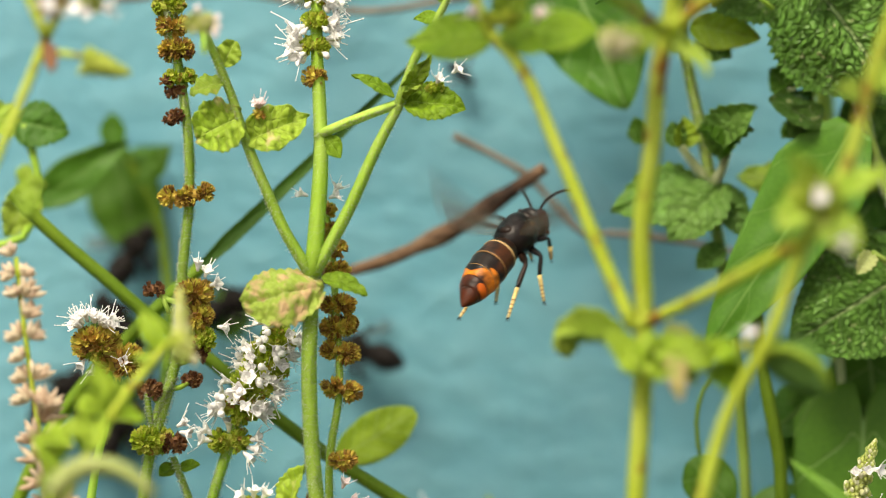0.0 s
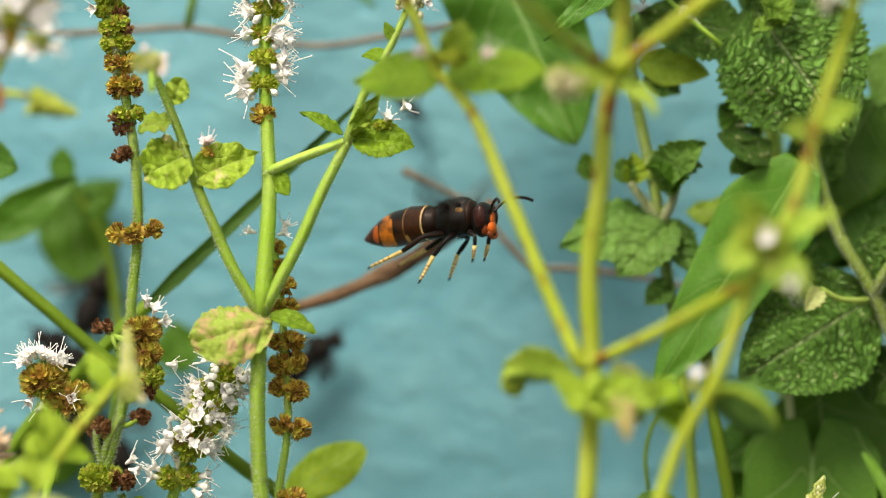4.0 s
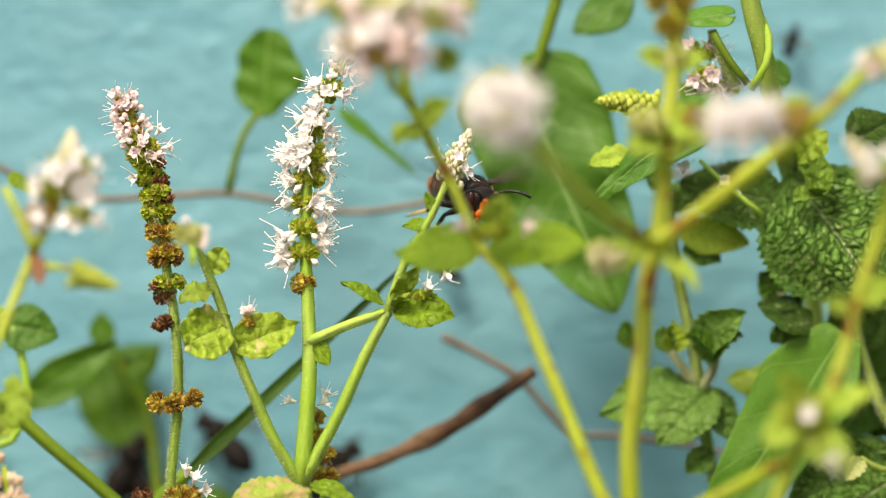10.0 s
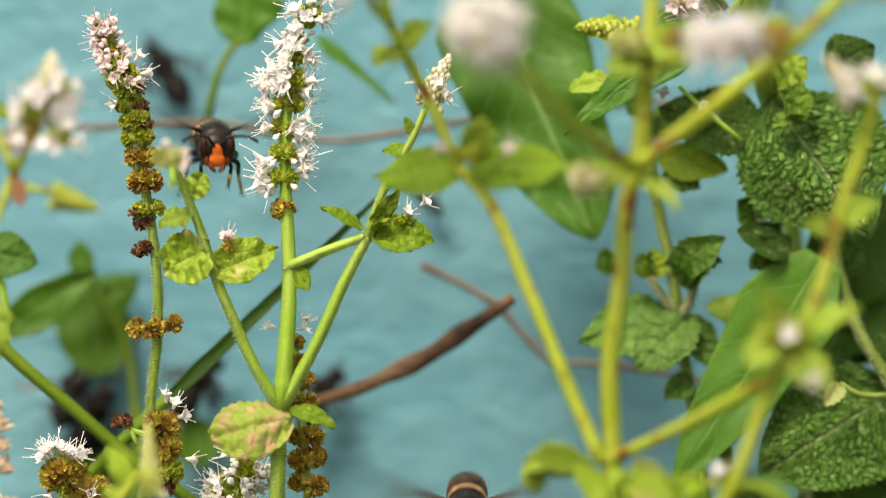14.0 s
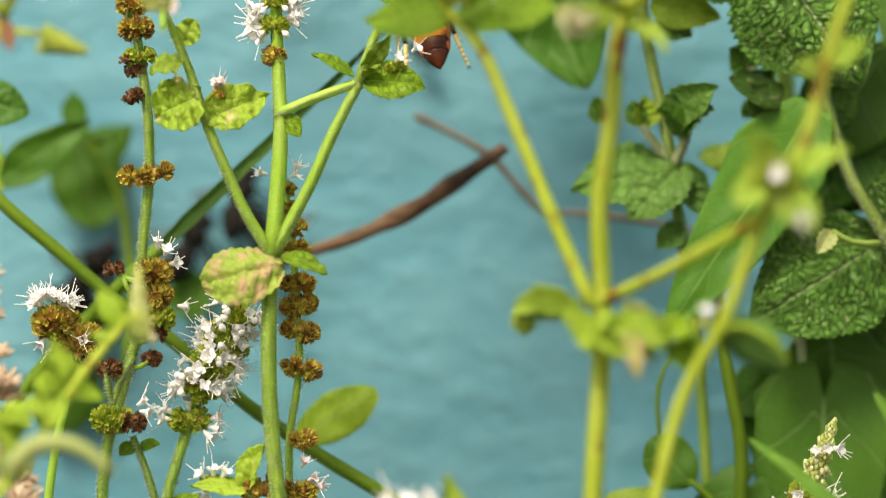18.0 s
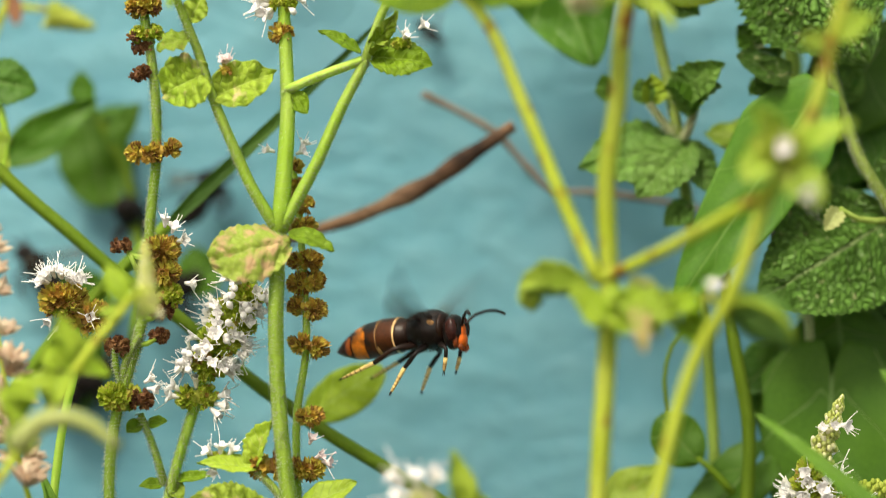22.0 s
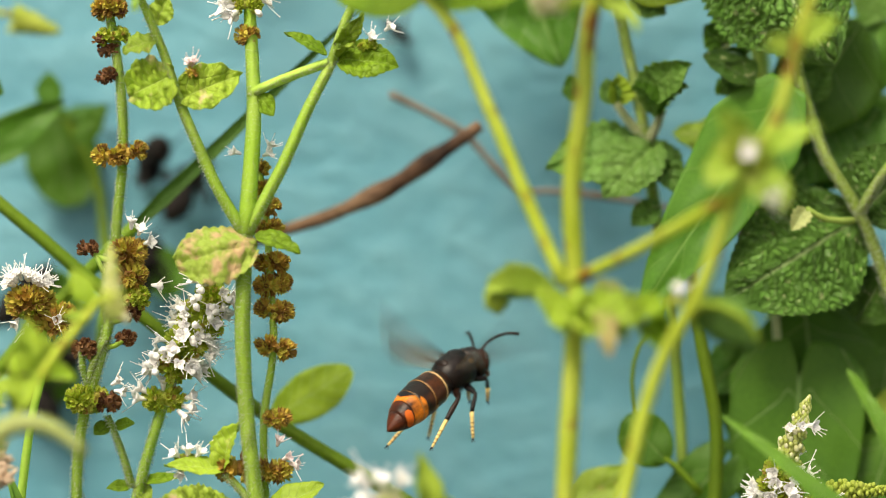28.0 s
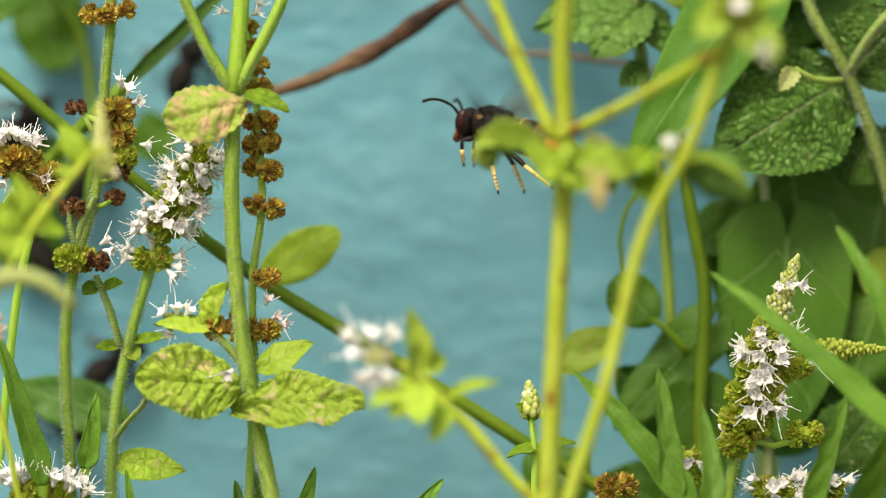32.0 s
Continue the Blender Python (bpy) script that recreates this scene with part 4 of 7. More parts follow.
for b, t, wd, mt in (((-43.4, 1.8, -49.0), (-48.0, 0.0, -49.5), 2.4, LEAF), ((-42.7, 1.8, -48.8), (-40.3, 0.6, -52.1), 3.4, LEAF_SPOT), ((-42.4, 1.8, -48.4), (-34.4, 0.6, -47.4), 2.2, LEAF), ((-47.7, 1.8, -38.1), (-50.4, 1.2, -40.1), 3.0, LEAF), ((-46.9, 1.8, -38.6), (-43.2, 0.6, -37.9), 2.6, LEAF), ((-45.0, 1.8, -69.7), (-32.1, -1.2, -71.3), 6.6, LEAF_SPOT)):
    leaf(white, b, t, wd, mt, (0, -0.8, 0.5), wrinkle=0.25, cell=1.5)
stem(white, [(-45.3, 1.8, -66.7), (-42.6, -1.8, -63.0), (-39.7, -8.4, -59.9), (-38.0, -14.4, -57.4)], 0.5, 0.35, name="branch", hairs=40)
BASE = (-57.6, -4.8, -76.2)
crown = thing("mint_plant", foot(BASE), "low mint flower head with many white florets", "mint plant", "mint plants")
stem(crown, [(-57.6, -4.8, -81.7), BASE], 1.0, 0.9, root=True)
w = whorl(crown, BASE, 6.0, 6.0, n=44)
for k in range(22):
    x = random.uniform(-7, 9)
    floret(w, tuple(np.array(BASE) + (x, random.uniform(-4, 0), 3.0 + random.uniform(-1.5, 1.5) - 0.03 * x * x)), (x / 9, -0.4, 0.8), 1.0)

# Thick stem that runs across behind the mint, with its leaves.
BASE = (44.8, 17.4, -77.7)
cross = thing("background_plant", foot(BASE), "long leaning green stem with smooth leaves near the wall", "plant")
stem(cross, [BASE, (36.6, 16.4, -73.0), (19.3, 14.9, -61.9), (-3.0, 13.9, -48.1), (-17.2, 13.9, -39.4), (-28.8, 13.9, -31.2), (-41.9, 13.9, -19.9), (-50.2, 13.9, -14.1), (-61.3, 13.9, -4.7), (-72.0, 13.9, 4.5), (-77.6, 13.9, 10.2)], 1.5, 1.1, STEM_BACK, root=True)
leaf(cross, (-76.4, 45.0, 8.0), (-58.3, 45.0, 20.2), 8.0, LEAF_SMOOTH, (0.5, -0.8, 0.4), cup=0.3)
leaf(cross, (-57.0, 56.0, 12.1), (-51.2, 56.0, 19.8), 4.5, LEAF_DARK, (0.3, -0.8, 0.3))
leaf(cross, (-19.8, 26.0, -38.8), (-5.0, 25.0, -29.5), 8.6, LEAF_LIGHT, (0.1, -1, 0.2), kind="round", wave=0.3, label="oval light green leaf")
leaf(cross, (-62.3, 68.0, 19.2), (-58.5, 68.0, 0.1), 14.5, LEAF_DARK, (0.1, -1, 0.1), kind="round")
leaf(cross, (-61.2, 68.0, 17.8), (-51.5, 68.0, 19.2), 4.0, LEAF_DARK, (0.3, -0.5, 0.7))
leaf(cross, (-62.8, 68.0, 18.9), (-69.3, 68.0, 16.8), 4.0, LEAF_DARK, (0, -0.6, 0.8))
leaf(cross, (-61.9, 56.0, 19.2), (-62.3, 56.0, 25.8), 5.0, LEAF_SMOOTH, (0, -0.9, 0.3))
stem(cross, [(-50.2, 23.9, -25.7), (-52.4, 64.0, -4.2), (-53.6, 66.0, 4.4), (-60.1, 68.0, 17.8)], 1.3, 0.7, STEM_BACK, name="branch")
leaf(cross, (-40.2, 68.0, -17.1), (-41.8, 68.0, -6.9), 9.0, LEAF_DARK, name="leaf")
leaf(cross, (-57.4, 68.0, -21.4), (-67.1, 68.0, -12.8), 11.0, LEAF_DARK, kind="round")
leaf(cross, (-68.2, 68.0, -38.6), (-59.6, 68.0, -23.6), 12.0, LEAF_DARK, (0.2, -1, 0.2))
leaf(cross, (-43.2, 23.9, -63.9), (-66.1, 28.9, -57.4), 10.0, LEAF_BIND, (0, -1, 0.4))


# Grass blade behind the mint.
BASE = (-64.9, 21.4, -24.5)
blade = thing("grass", foot(BASE), "single dark green grass blade leaning behind the mint", "grass")
stem(blade, [BASE, (-54.1, 20.4, -13.2), (-43.8, 19.4, -3.2)], 0.9, 1.2, STEM_BACK, root=True)
leaf(blade, (-45.4, 19.4, -4.8), (-2.5, 18.4, 36.3), 3.2, GRASS_DARK, (0.4, -0.9, 0.3), kind="blade", cup=0.3, nu=40)

# Bindweed with arrow-shaped leaves, and its dry tendril.
BASE = (115, 76, -200)
vine = thing("bindweed", foot(BASE), "bindweed vine with smooth arrow-shaped leaves against the wall", "bindweed", "bindweed")
stem(vine, [BASE, (112, 72, 0), (100, 66, 30), (48.6, 55.4, 51.6), (25.2, 52.4, 50.4), (14.7, 50.4, 48.8), (-0.1, 48.4, 46.3), (-14.9, 48.4, 44.3), (-25.4, 48.4, 45.6), (-37.6, 48.4, 47.7), (-50.7, 48.4, 47.2), (-63.4, 48.4, 46.8), (-73.9, 48.4, 49.2), (-84.4, 48.4, 54.4)], 0.65, 0.6, TENDRIL, name="tendril", root=True)
stem(vine, [(-38.1, 48.4, 47.8), (-36.5, 48.4, 55.5), (-34.1, 48.4, 60.8), (-31.8, 48.4, 63.3)], 0.75, 0.6, STEM_BACK, name="leaf_stalk")
leaf(vine, (-31.8, 48.0, 62.0), (-30.5, 47.0, 78.4), 13.0, LEAF_SMOOTH, (-0.25, -1, 0.1), kind="round", wave=0.5, uneven=0.3, crumple=0.06, label="rounded leaf on a thin stalk")
leaf(vine, (-17.6, 47.4, 63.6), (-3.1, 47.4, 51.5), 5.0, LEAF_BIND, (0.5, -0.7, 0.7), kind="lance")
leaf(vine, (16.5, 36.0, 67.2), (33.8, 32.0, 25.4), 30.0, LEAF_BIND, (-0.1, -1, 0.2), kind="heart", lobe=0.12, wave=0.6, nu=40, nv=24, label="broad pointed smooth leaf")
stem(vine, [(24.8, 36.0, 91.2), (22.7, 36.0, 82.9), (18.5, 36.0, 69.3)], 1.2, 0.9, STEM_BACK, name="leaf_stalk")
leaf(vine, (51.4, 4.8, 63.1), (27.2, 7.2, 43.7), 11.5, LEAF_BIND, (0.1, -0.8, 0.5), kind="lance", wave=0.6, curl=0.3)
leaf(vine, (52.1, 3.0, 78.2), (43.1, 4.0, 77.7), 6.0, LEAF_SMOOTH, (0, -0.8, 0.6), kind="heart", lobe=0.2)
leaf(vine, (36.7, 36.0, 84.5), (25.8, 36.0, 77.1), 9.0, LEAF_BIND, (0, -0.9, 0.4))
leaf(vine, (52.6, 12.0, 60.5), (44.0, 12.0, 66.5), 8.0, LEAF_SMOOTH, (0, -0.9, 0.4))
leaf(vine, (64.8, 20.0, 67.0), (58.7, 20.0, 70.6), 6.0, LEAF_BIND, (0, -0.9, 0.4))

BASE = (61.2, 19.4, -79.9)
bind = thing("bindweed", foot(BASE), "bindweed with broad heart-shaped leaves beside the wrinkled mint", "bindweed", "bindweed")
stem(bind, [BASE, (60.2, 18.9, -65.6), (60.8, 18.4, -38.2), (58.3, 17.4, -24.9), (56.7, 18.4, -12.1)], 1.3, 1.1, STEM_BACK, root=True)
leaf(bind, (74.0, 14.0, 22.0), (47.3, 13.0, -18.6), 20.0, LEAF_SMOOTH, (-0.2, -1, 0.15), kind="broad", cup=0.1, nu=48, nv=24, crumple=0.05, label="long smooth leaf with pale veins")
leaf(bind, (76.5, 25.0, -31.6), (74.8, 22.0, -68.5), 29.0, LEAF_DARK, (-0.05, -1, 0.2), kind="heart", lobe=0.2, nu=48, nv=40, crumple=0.04, label="dark heart-shaped leaf")
leaf(bind, (61.8, 24.0, -47.5), (44.7, 23.0, -65.9), 13.0, LEAF_DARK, (0, -1, 0.3), kind="heart", lobe=0.2)
leaf(bind, (59.4, 21.4, -59.6), (64.4, 21.4, -80.1), 18.0, LEAF_DARK, (0, -1, 0.3), kind="heart", lobe=0.2)
leaf(bind, (93.7, 26.4, -41.4), (87.4, 25.4, -59.9), 16.0, LEAF_DARK, (0, -1, 0.3))
leaf(bind, (34.4, 23.4, -55.0), (46.2, 23.4, -47.3), 7.5, LEAF_NEAR, (0, -1, 0.3), teeth=0, wrinkle=0.0, wave=0.3)
leaf(bind, (52.2, 20.4, -46.4), (44.6, 20.4, -38.2), 9.5, LEAF_DARK, (0, -1, 0.1), kind="round")
stem(bind, [(58.3, 20.4, -52.1), (54.8, 20.4, -48.2), (51.7, 20.4, -45.4)], 0.7, 0.5, STEM_BACK, name="leaf_stalk")
stem(bind, [(46.7, 21.4, -38.3), (45.9, 21.4, -31.6), (47.2, 21.4, -25.5), (50.3, 21.4, -21.4), (52.8, 21.4, -12.2)], 0.35, 0.35, STEM_BACK, name="tendril")
leaf(bind, (92.8, 27.4, -33.2), (97.9, 27.4, -45.6), 10.0, LEAF_SPOT, (0, -1, 0.2))
leaf(bind, (29.7, 23.4, -78.2), (40.0, 23.4, -69.9), 14.0, LEAF_DARK, (0, -1, 0.4))
leaf(bind, (77.8, 31.0, -17.8), (80.9, 31.0, -45.7), 27.0, LEAF_DARK, (0, -1, 0.25), kind="round")
leaf(bind, (96.5, 31.0, -15.8), (90.2, 31.0, -42.7), 18.0, LEAF_DARK, (0, -1, 0.25))
leaf(bind, (67.5, 32.0, -22.9), (66.4, 32.0, -42.6), 10.0, LEAF_DARK, (0, -1, 0.25))

leaf(bind, (93.9, 36.0, 33.9), (81.1, 36.0, 17.7), 15.0, LEAF_SMOOTH, (0.1, -1, 0.2))
leaf(bind, (88.2, 27.4, 33.1), (73.7, 26.4, 11.4), 20.0, LEAF_DARK, (0, -1, 0.3))
for b, t, wd, mt in (((94.6, 34.0, -42.8), (82.0, 33.0, -51.0), 13.0, LEAF_DARK), ((85.2, 33.0, -38.6), (94.6, 33.0, -26.1), 12.0, LEAF_DARK), ((70.7, 34.0, -28.2), (64.5, 34.0, -42.7), 12.0, LEAF_DARK), ((85.2, 34.0, -51.1), (80.0, 34.0, -65.6), 14.0, LEAF_BIND), ((96.6, 33.0, -57.3), (88.2, 33.0, -67.7), 12.0, LEAF_DARK), ((95.5, 36.0, 19.3), (84.0, 36.0, 6.8), 14.0, LEAF_SMOOTH), ((94.4, 36.0, 44.3), (89.2, 36.0, 32.8), 10.0, LEAF_YOUNG), ((80.1, 34.0, -10.5), (92.6, 34.0, -23.0), 13.0, LEAF_DARK), ((67.8, 36.0, -24.0), (76.1, 36.0, -30.3), 10.0, LEAF_DARK), ((97.8, 34.0, -10.6), (91.5, 34.0, -26.1), 10.0, LEAF_DARK)):
    leaf(bind, b, t, wd, mt, (0, -1, 0.3), cup=0.2)

for b, t, wd, mt in (((60.4, 31.4, -67.6), (44.9, 30.4, -55.0), 15.0, LEAF_BIND), ((82.1, 31.4, -69.7), (69.7, 30.4, -55.1), 17.0, LEAF_BIND), ((94.4, 31.4, -49.1), (84.2, 30.4, -40.7), 14.0, LEAF_BIND), ((91.5, 31.4, -65.6), (85.2, 30.4, -53.1), 12.0, LEAF_BIND), ((69.9, 32.4, -25.2), (59.5, 31.4, -34.4), 10.0, LEAF_BIND), ((35.6, 31.4, -55.1), (46.0, 30.4, -47.8), 7.0, LEAF_NEAR), ((54.7, 31.4, -80.7), (43.3, 31.4, -74.5), 12.0, LEAF_BIND), ((91.8, 30.4, 17.6), (79.3, 29.4, 3.1), 17.0, LEAF_BIND), ((90.7, 30.4, 5.2), (80.3, 29.4, 14.5), 12.0, LEAF_BIND), ((84.7, 30.4, 16.9), (74.3, 29.4, 2.9), 13.0, LEAF_BIND), ((80.7, 31.4, 28.3), (73.4, 31.4, 16.9), 10.0, LEAF_YOUNG)):
    leaf(bind, b, t, wd, mt, (0, -1, 0.3), cup=0.2)

# Wrinkled apple mint at the side.
BASE = (97.2, 14.4, -34.1)
apple = thing("apple_mint", (foot(BASE)[0] + 25, foot(BASE)[1], -LIFT), "apple mint with large wrinkled dark green leaves", "mint plant", "mint plants")
stem(apple, [BASE, (93.3, 14.0, -19.8), (90.7, 13.4, -11.6), (86.6, 12.4, -1.5), (80.6, 13.4, 8.7), (77.1, 15.0, 19.0), (73.1, 16.0, 34.3), (66.5, 16.0, 50.6), (64.4, 15.0, 58.7)], 1.35, 0.9, STEM_HAIRY, root=True, hairs=300, lean=25)
stem(apple, [(86.5, 12.0, -1.3), (89.5, 10.5, 4.0), (93.9, 9.0, 9.6)], 0.9, 0.8, STEM_HAIRY, name="branch", hairs=90)
stem(apple, [(85.5, 11.4, -2.7), (80.3, 10.0, -2.5), (76.7, 9.4, -0.5)], 0.6, 0.5, STEM_HAIRY, name="branch")
leaf(apple, (76.7, 9.4, -0.5), (73.9, 8.0, -4.5), 3.6, STEM_LEAF, (0.3, -0.9, 0.3), teeth=5, bite=0.3, cup=0.4, curl=0.5)
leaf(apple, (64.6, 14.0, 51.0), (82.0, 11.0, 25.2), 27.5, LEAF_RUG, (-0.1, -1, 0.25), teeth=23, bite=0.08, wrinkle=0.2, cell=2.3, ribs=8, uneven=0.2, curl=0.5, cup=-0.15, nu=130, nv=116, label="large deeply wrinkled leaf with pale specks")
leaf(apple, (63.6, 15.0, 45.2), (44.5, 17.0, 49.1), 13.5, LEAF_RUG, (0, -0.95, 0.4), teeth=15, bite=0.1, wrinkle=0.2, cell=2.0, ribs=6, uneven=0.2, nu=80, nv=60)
for b, t, wd, fc in (((69.0, 10.0, 47.0), (65.8, 8.0, 52.0), 5.0, (0.3, -0.8, 0.4)), ((69.2, 10.0, 47.0), (71.9, 8.0, 51.5), 5.0, (-0.3, -0.8, 0.4)), ((68.9, 9.0, 47.0), (67.2, 6.0, 47.9), 4.0, (0, -0.7, 0.7)), ((69.2, 9.0, 47.5), (69.4, 9.0, 53.6), 4.6, (0, -0.9, 0.4)), ((68.6, 9.0, 46.7), (64.3, 8.0, 45.4), 4.0, (0, -0.7, 0.7))):
    leaf(apple, b, t, wd, LEAF_YOUNG_LIGHT, fc, teeth=9, bite=0.15, wrinkle=0.4, cell=1.5, curl=0.7, cup=0.4, nu=36, nv=26)
leaf(apple, (74.7, 11.4, 55.7), (82.9, 10.4, 60.3), 9.5, LEAF_RUG, (0.1, -1, 0.3), teeth=9, bite=0.12, wrinkle=0.3, cell=2.0, ribs=5, uneven=0.2, nu=44, nv=36)
leaf(apple, (65.3, 12.4, 52.7), (70.7, 10.4, 58.2), 8.0, LEAF_NEAR, (0, -0.8, 0.6), teeth=9, wrinkle=0.3, uneven=0.18, cell=1.8, nu=36, nv=30)
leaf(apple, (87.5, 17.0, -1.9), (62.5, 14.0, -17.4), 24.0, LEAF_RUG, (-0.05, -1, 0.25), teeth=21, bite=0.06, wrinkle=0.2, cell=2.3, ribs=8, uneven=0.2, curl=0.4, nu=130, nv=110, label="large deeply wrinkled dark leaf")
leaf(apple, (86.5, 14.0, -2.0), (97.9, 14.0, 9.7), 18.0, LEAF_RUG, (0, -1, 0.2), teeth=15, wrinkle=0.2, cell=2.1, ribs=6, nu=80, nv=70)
leaf(apple, (68.2, 14.4, 22.0), (58.6, 15.4, 27.1), 7.0, LEAF_RUG, (0.2, -0.8, 0.6), teeth=9, wrinkle=0.3, uneven=0.18, cell=1.8, curl=0.8, nu=40, nv=30)
leaf(apple, (67.7, 15.4, 21.5), (62.1, 14.4, 25.5), 8.0, LEAF_RUG, (-0.2, -0.9, 0.1), teeth=9, wrinkle=0.3, uneven=0.18, cell=1.8, nu=40, nv=30)
leaf(apple, (83.5, 16.4, -72.6), (93.5, 16.4, -59.4), 14.0, LEAF_RUG, (0, -1, 0.3), teeth=11, wrinkle=0.3, uneven=0.18, cell=2.2, nu=50, nv=40)
leaf(apple, (86.2, 16.4, -20.9), (92.4, 16.4, -10.7), 12.0, LEAF_RUG, (0, -1, 0.3), teeth=11, wrinkle=0.3, uneven=0.18, cell=2.2, nu=50, nv=40)
BASE = (51.1, 24.0, -4.5)
young = thing("apple_mint", foot(BASE), "young apple mint shoot with small curled leaves", "mint plant", "mint plants")
stem(young, [BASE, (49.5, 23.0, 4.7), (48.6, 22.0, 11.9), (46.9, 22.0, 21.1), (44.8, 22.0, 30.9), (43.3, 22.0, 39.6), (42.3, 22.0, 48.8)], 1.2, 0.9, STEM_HAIRY, root=True, hairs=160)
stem(young, [(48.6, 22.0, 11.7), (45.8, 21.0, 15.0), (43.2, 20.0, 18.5)], 0.9, 0.6, STEM_PALE, name="branch", hairs=40)
stem(young, [(48.9, 21.0, 11.7), (50.4, 20.0, 14.4), (51.4, 19.0, 17.5)], 0.9, 0.6, STEM_PALE, name="branch", hairs=40)
PUCKER = {"teeth": 9, "bite": 0.13, "wrinkle": 0.4, "cell": 2.2, "ribs": 5, "uneven": 0.2, "nu": 48, "nv": 34}
leaf(young, (48.5, 23.0, 11.1), (30.2, 20.0, 7.0), 12.0, LEAF_YOUNG, (0, -0.9, 0.45), curl=0.5, **PUCKER)
leaf(young, (50.9, 20.0, 12.1), (40.5, 17.0, 1.5), 10.5, LEAF_YOUNG, (-0.1, -0.9, 0.4), curl=0.4, **PUCKER)
leaf(young, (49.7, 21.0, 11.9), (54.7, 19.0, 2.2), 7.0, LEAF_YOUNG, (0.2, -0.9, 0.3), curl=0.4, **PUCKER)
leaf(young, (51.0, 22.0, 0.6), (45.8, 21.0, -3.5), 5.0, LEAF_YOUNG, (0, -0.9, 0.4), curl=0.5, **PUCKER)
leaf(young, (49.3, 19.0, 16.5), (56.4, 16.0, 25.9), 8.0, LEAF_YOUNG, (-0.4, -0.85, 0.3), cup=0.9, curl=0.5, **PUCKER)
leaf(young, (50.8, 18.0, 16.8), (55.5, 14.0, 22.0), 6.0, LEAF_YOUNG, (-0.6, -0.6, 0.6), cup=0.7, curl=0.8, **PUCKER)
leaf(young, (50.6, 18.0, 17.0), (46.1, 15.0, 22.0), 4.0, LEAF_DARK, (0.5, -0.6, 0.6), cup=0.7, curl=0.8, **PUCKER)
leaf(young, (50.8, 18.0, 17.5), (52.8, 18.0, 24.6), 5.0, LEAF_LIGHT, (-0.2, -0.9, 0.4), cup=0.5, **PUCKER)
leaf(young, (43.3, 20.0, 18.0), (43.9, 19.0, 23.9), 5.0, LEAF_LIGHT, (0.3, -0.8, 0.4), cup=0.5, **PUCKER)
leaf(young, (42.9, 20.0, 18.5), (41.2, 20.0, 23.1), 4.2, LEAF_YOUNG, (-0.3, -0.8, 0.4), cup=0.5, **PUCKER)
leaf(young, (36.7, 24.0, 19.1), (34.7, 24.0, 24.0), 4.5, LEAF_DARK, (-0.3, -0.8, 0.4), **PUCKER)
leaf(young, (45.4, 22.0, 37.5), (52.5, 21.0, 34.9), 6.0, LEAF_YOUNG, (0, -0.8, 0.5), curl=0.5, **PUCKER)
leaf(young, (44.6, 22.0, 40.6), (57.5, 20.0, 38.0), 7.5, LEAF_LIGHT, (0, -0.95, 0.3), curl=0.5, wrinkle=0.3)
leaf(young, (44.0, 22.0, 37.5), (37.6, 21.0, 39.5), 6.0, LEAF_YOUNG, (0, -0.8, 0.5), curl=0.5, **PUCKER)
leaf(young, (43.6, 22.0, 43.7), (47.7, 21.0, 49.8), 6.5, LEAF_YOUNG, (-0.2, -0.8, 0.5), curl=0.5, **PUCKER)
leaf(young, (42.6, 22.0, 48.8), (38.7, 21.0, 51.8), 5.0, LEAF_YOUNG, (-0.2, -0.8, 0.5), **PUCKER)
# Second shoot below the large wrinkled leaf, pale and folded.
BASE = (68.1, 24.0, 9.9)
folded = thing("apple_mint", foot(BASE), "pale folded apple mint shoot under a wrinkled leaf", "mint plant", "mint plants")
stem(folded, [BASE, (66.4, 23.0, 18.1), (64.3, 22.0, 24.2), (63.3, 22.0, 29.3)], 1.0, 0.7, STEM_PALE, root=True, hairs=60)
leaf(folded, (64.8, 21.0, 23.2), (59.8, 19.0, 28.2), 6.0, LEAF_YOUNG, (0.3, -0.8, 0.5), cup=0.6, curl=0.6, **PUCKER)
leaf(folded, (64.5, 21.0, 23.7), (66.7, 19.0, 28.7), 6.0, LEAF_YOUNG, (-0.3, -0.8, 0.5), cup=0.6, curl=0.6, **PUCKER)
leaf(folded, (65.0, 20.0, 22.1), (61.0, 18.0, 20.5), 5.0, LEAF_DARK, (0, -0.7, 0.7), curl=0.6, **PUCKER)
leaf(folded, (65.0, 20.0, 22.1), (67.6, 18.0, 22.1), 4.5, LEAF_YOUNG, (0, -0.7, 0.7), curl=0.6, **PUCKER)
leaf(folded, (63.3, 22.0, 28.8), (59.4, 22.0, 32.9), 6.0, LEAF_DARK, (0, -0.9, 0.4), **PUCKER)
leaf(folded, (67.8, 28.0, 10.9), (53.5, 30.0, 13.5), 8.0, LEAF_NEAR, (0, -0.9, 0.4), wrinkle=0.1, teeth=0)
leaf(folded, (68.3, 27.0, 11.9), (81.2, 27.0, 26.4), 9.0, LEAF_YOUNG, (0, -0.9, 0.4), **PUCKER)
leaf(folded, (76.8, 24.0, 19.1), (72.7, 24.0, 25.8), 6.0, LEAF_DARK, (0, -0.9, 0.4), **PUCKER)
leaf(folded, (77.8, 24.0, 19.1), (81.9, 24.0, 25.3), 6.0, LEAF_YOUNG, (0, -0.9, 0.4), **PUCKER)

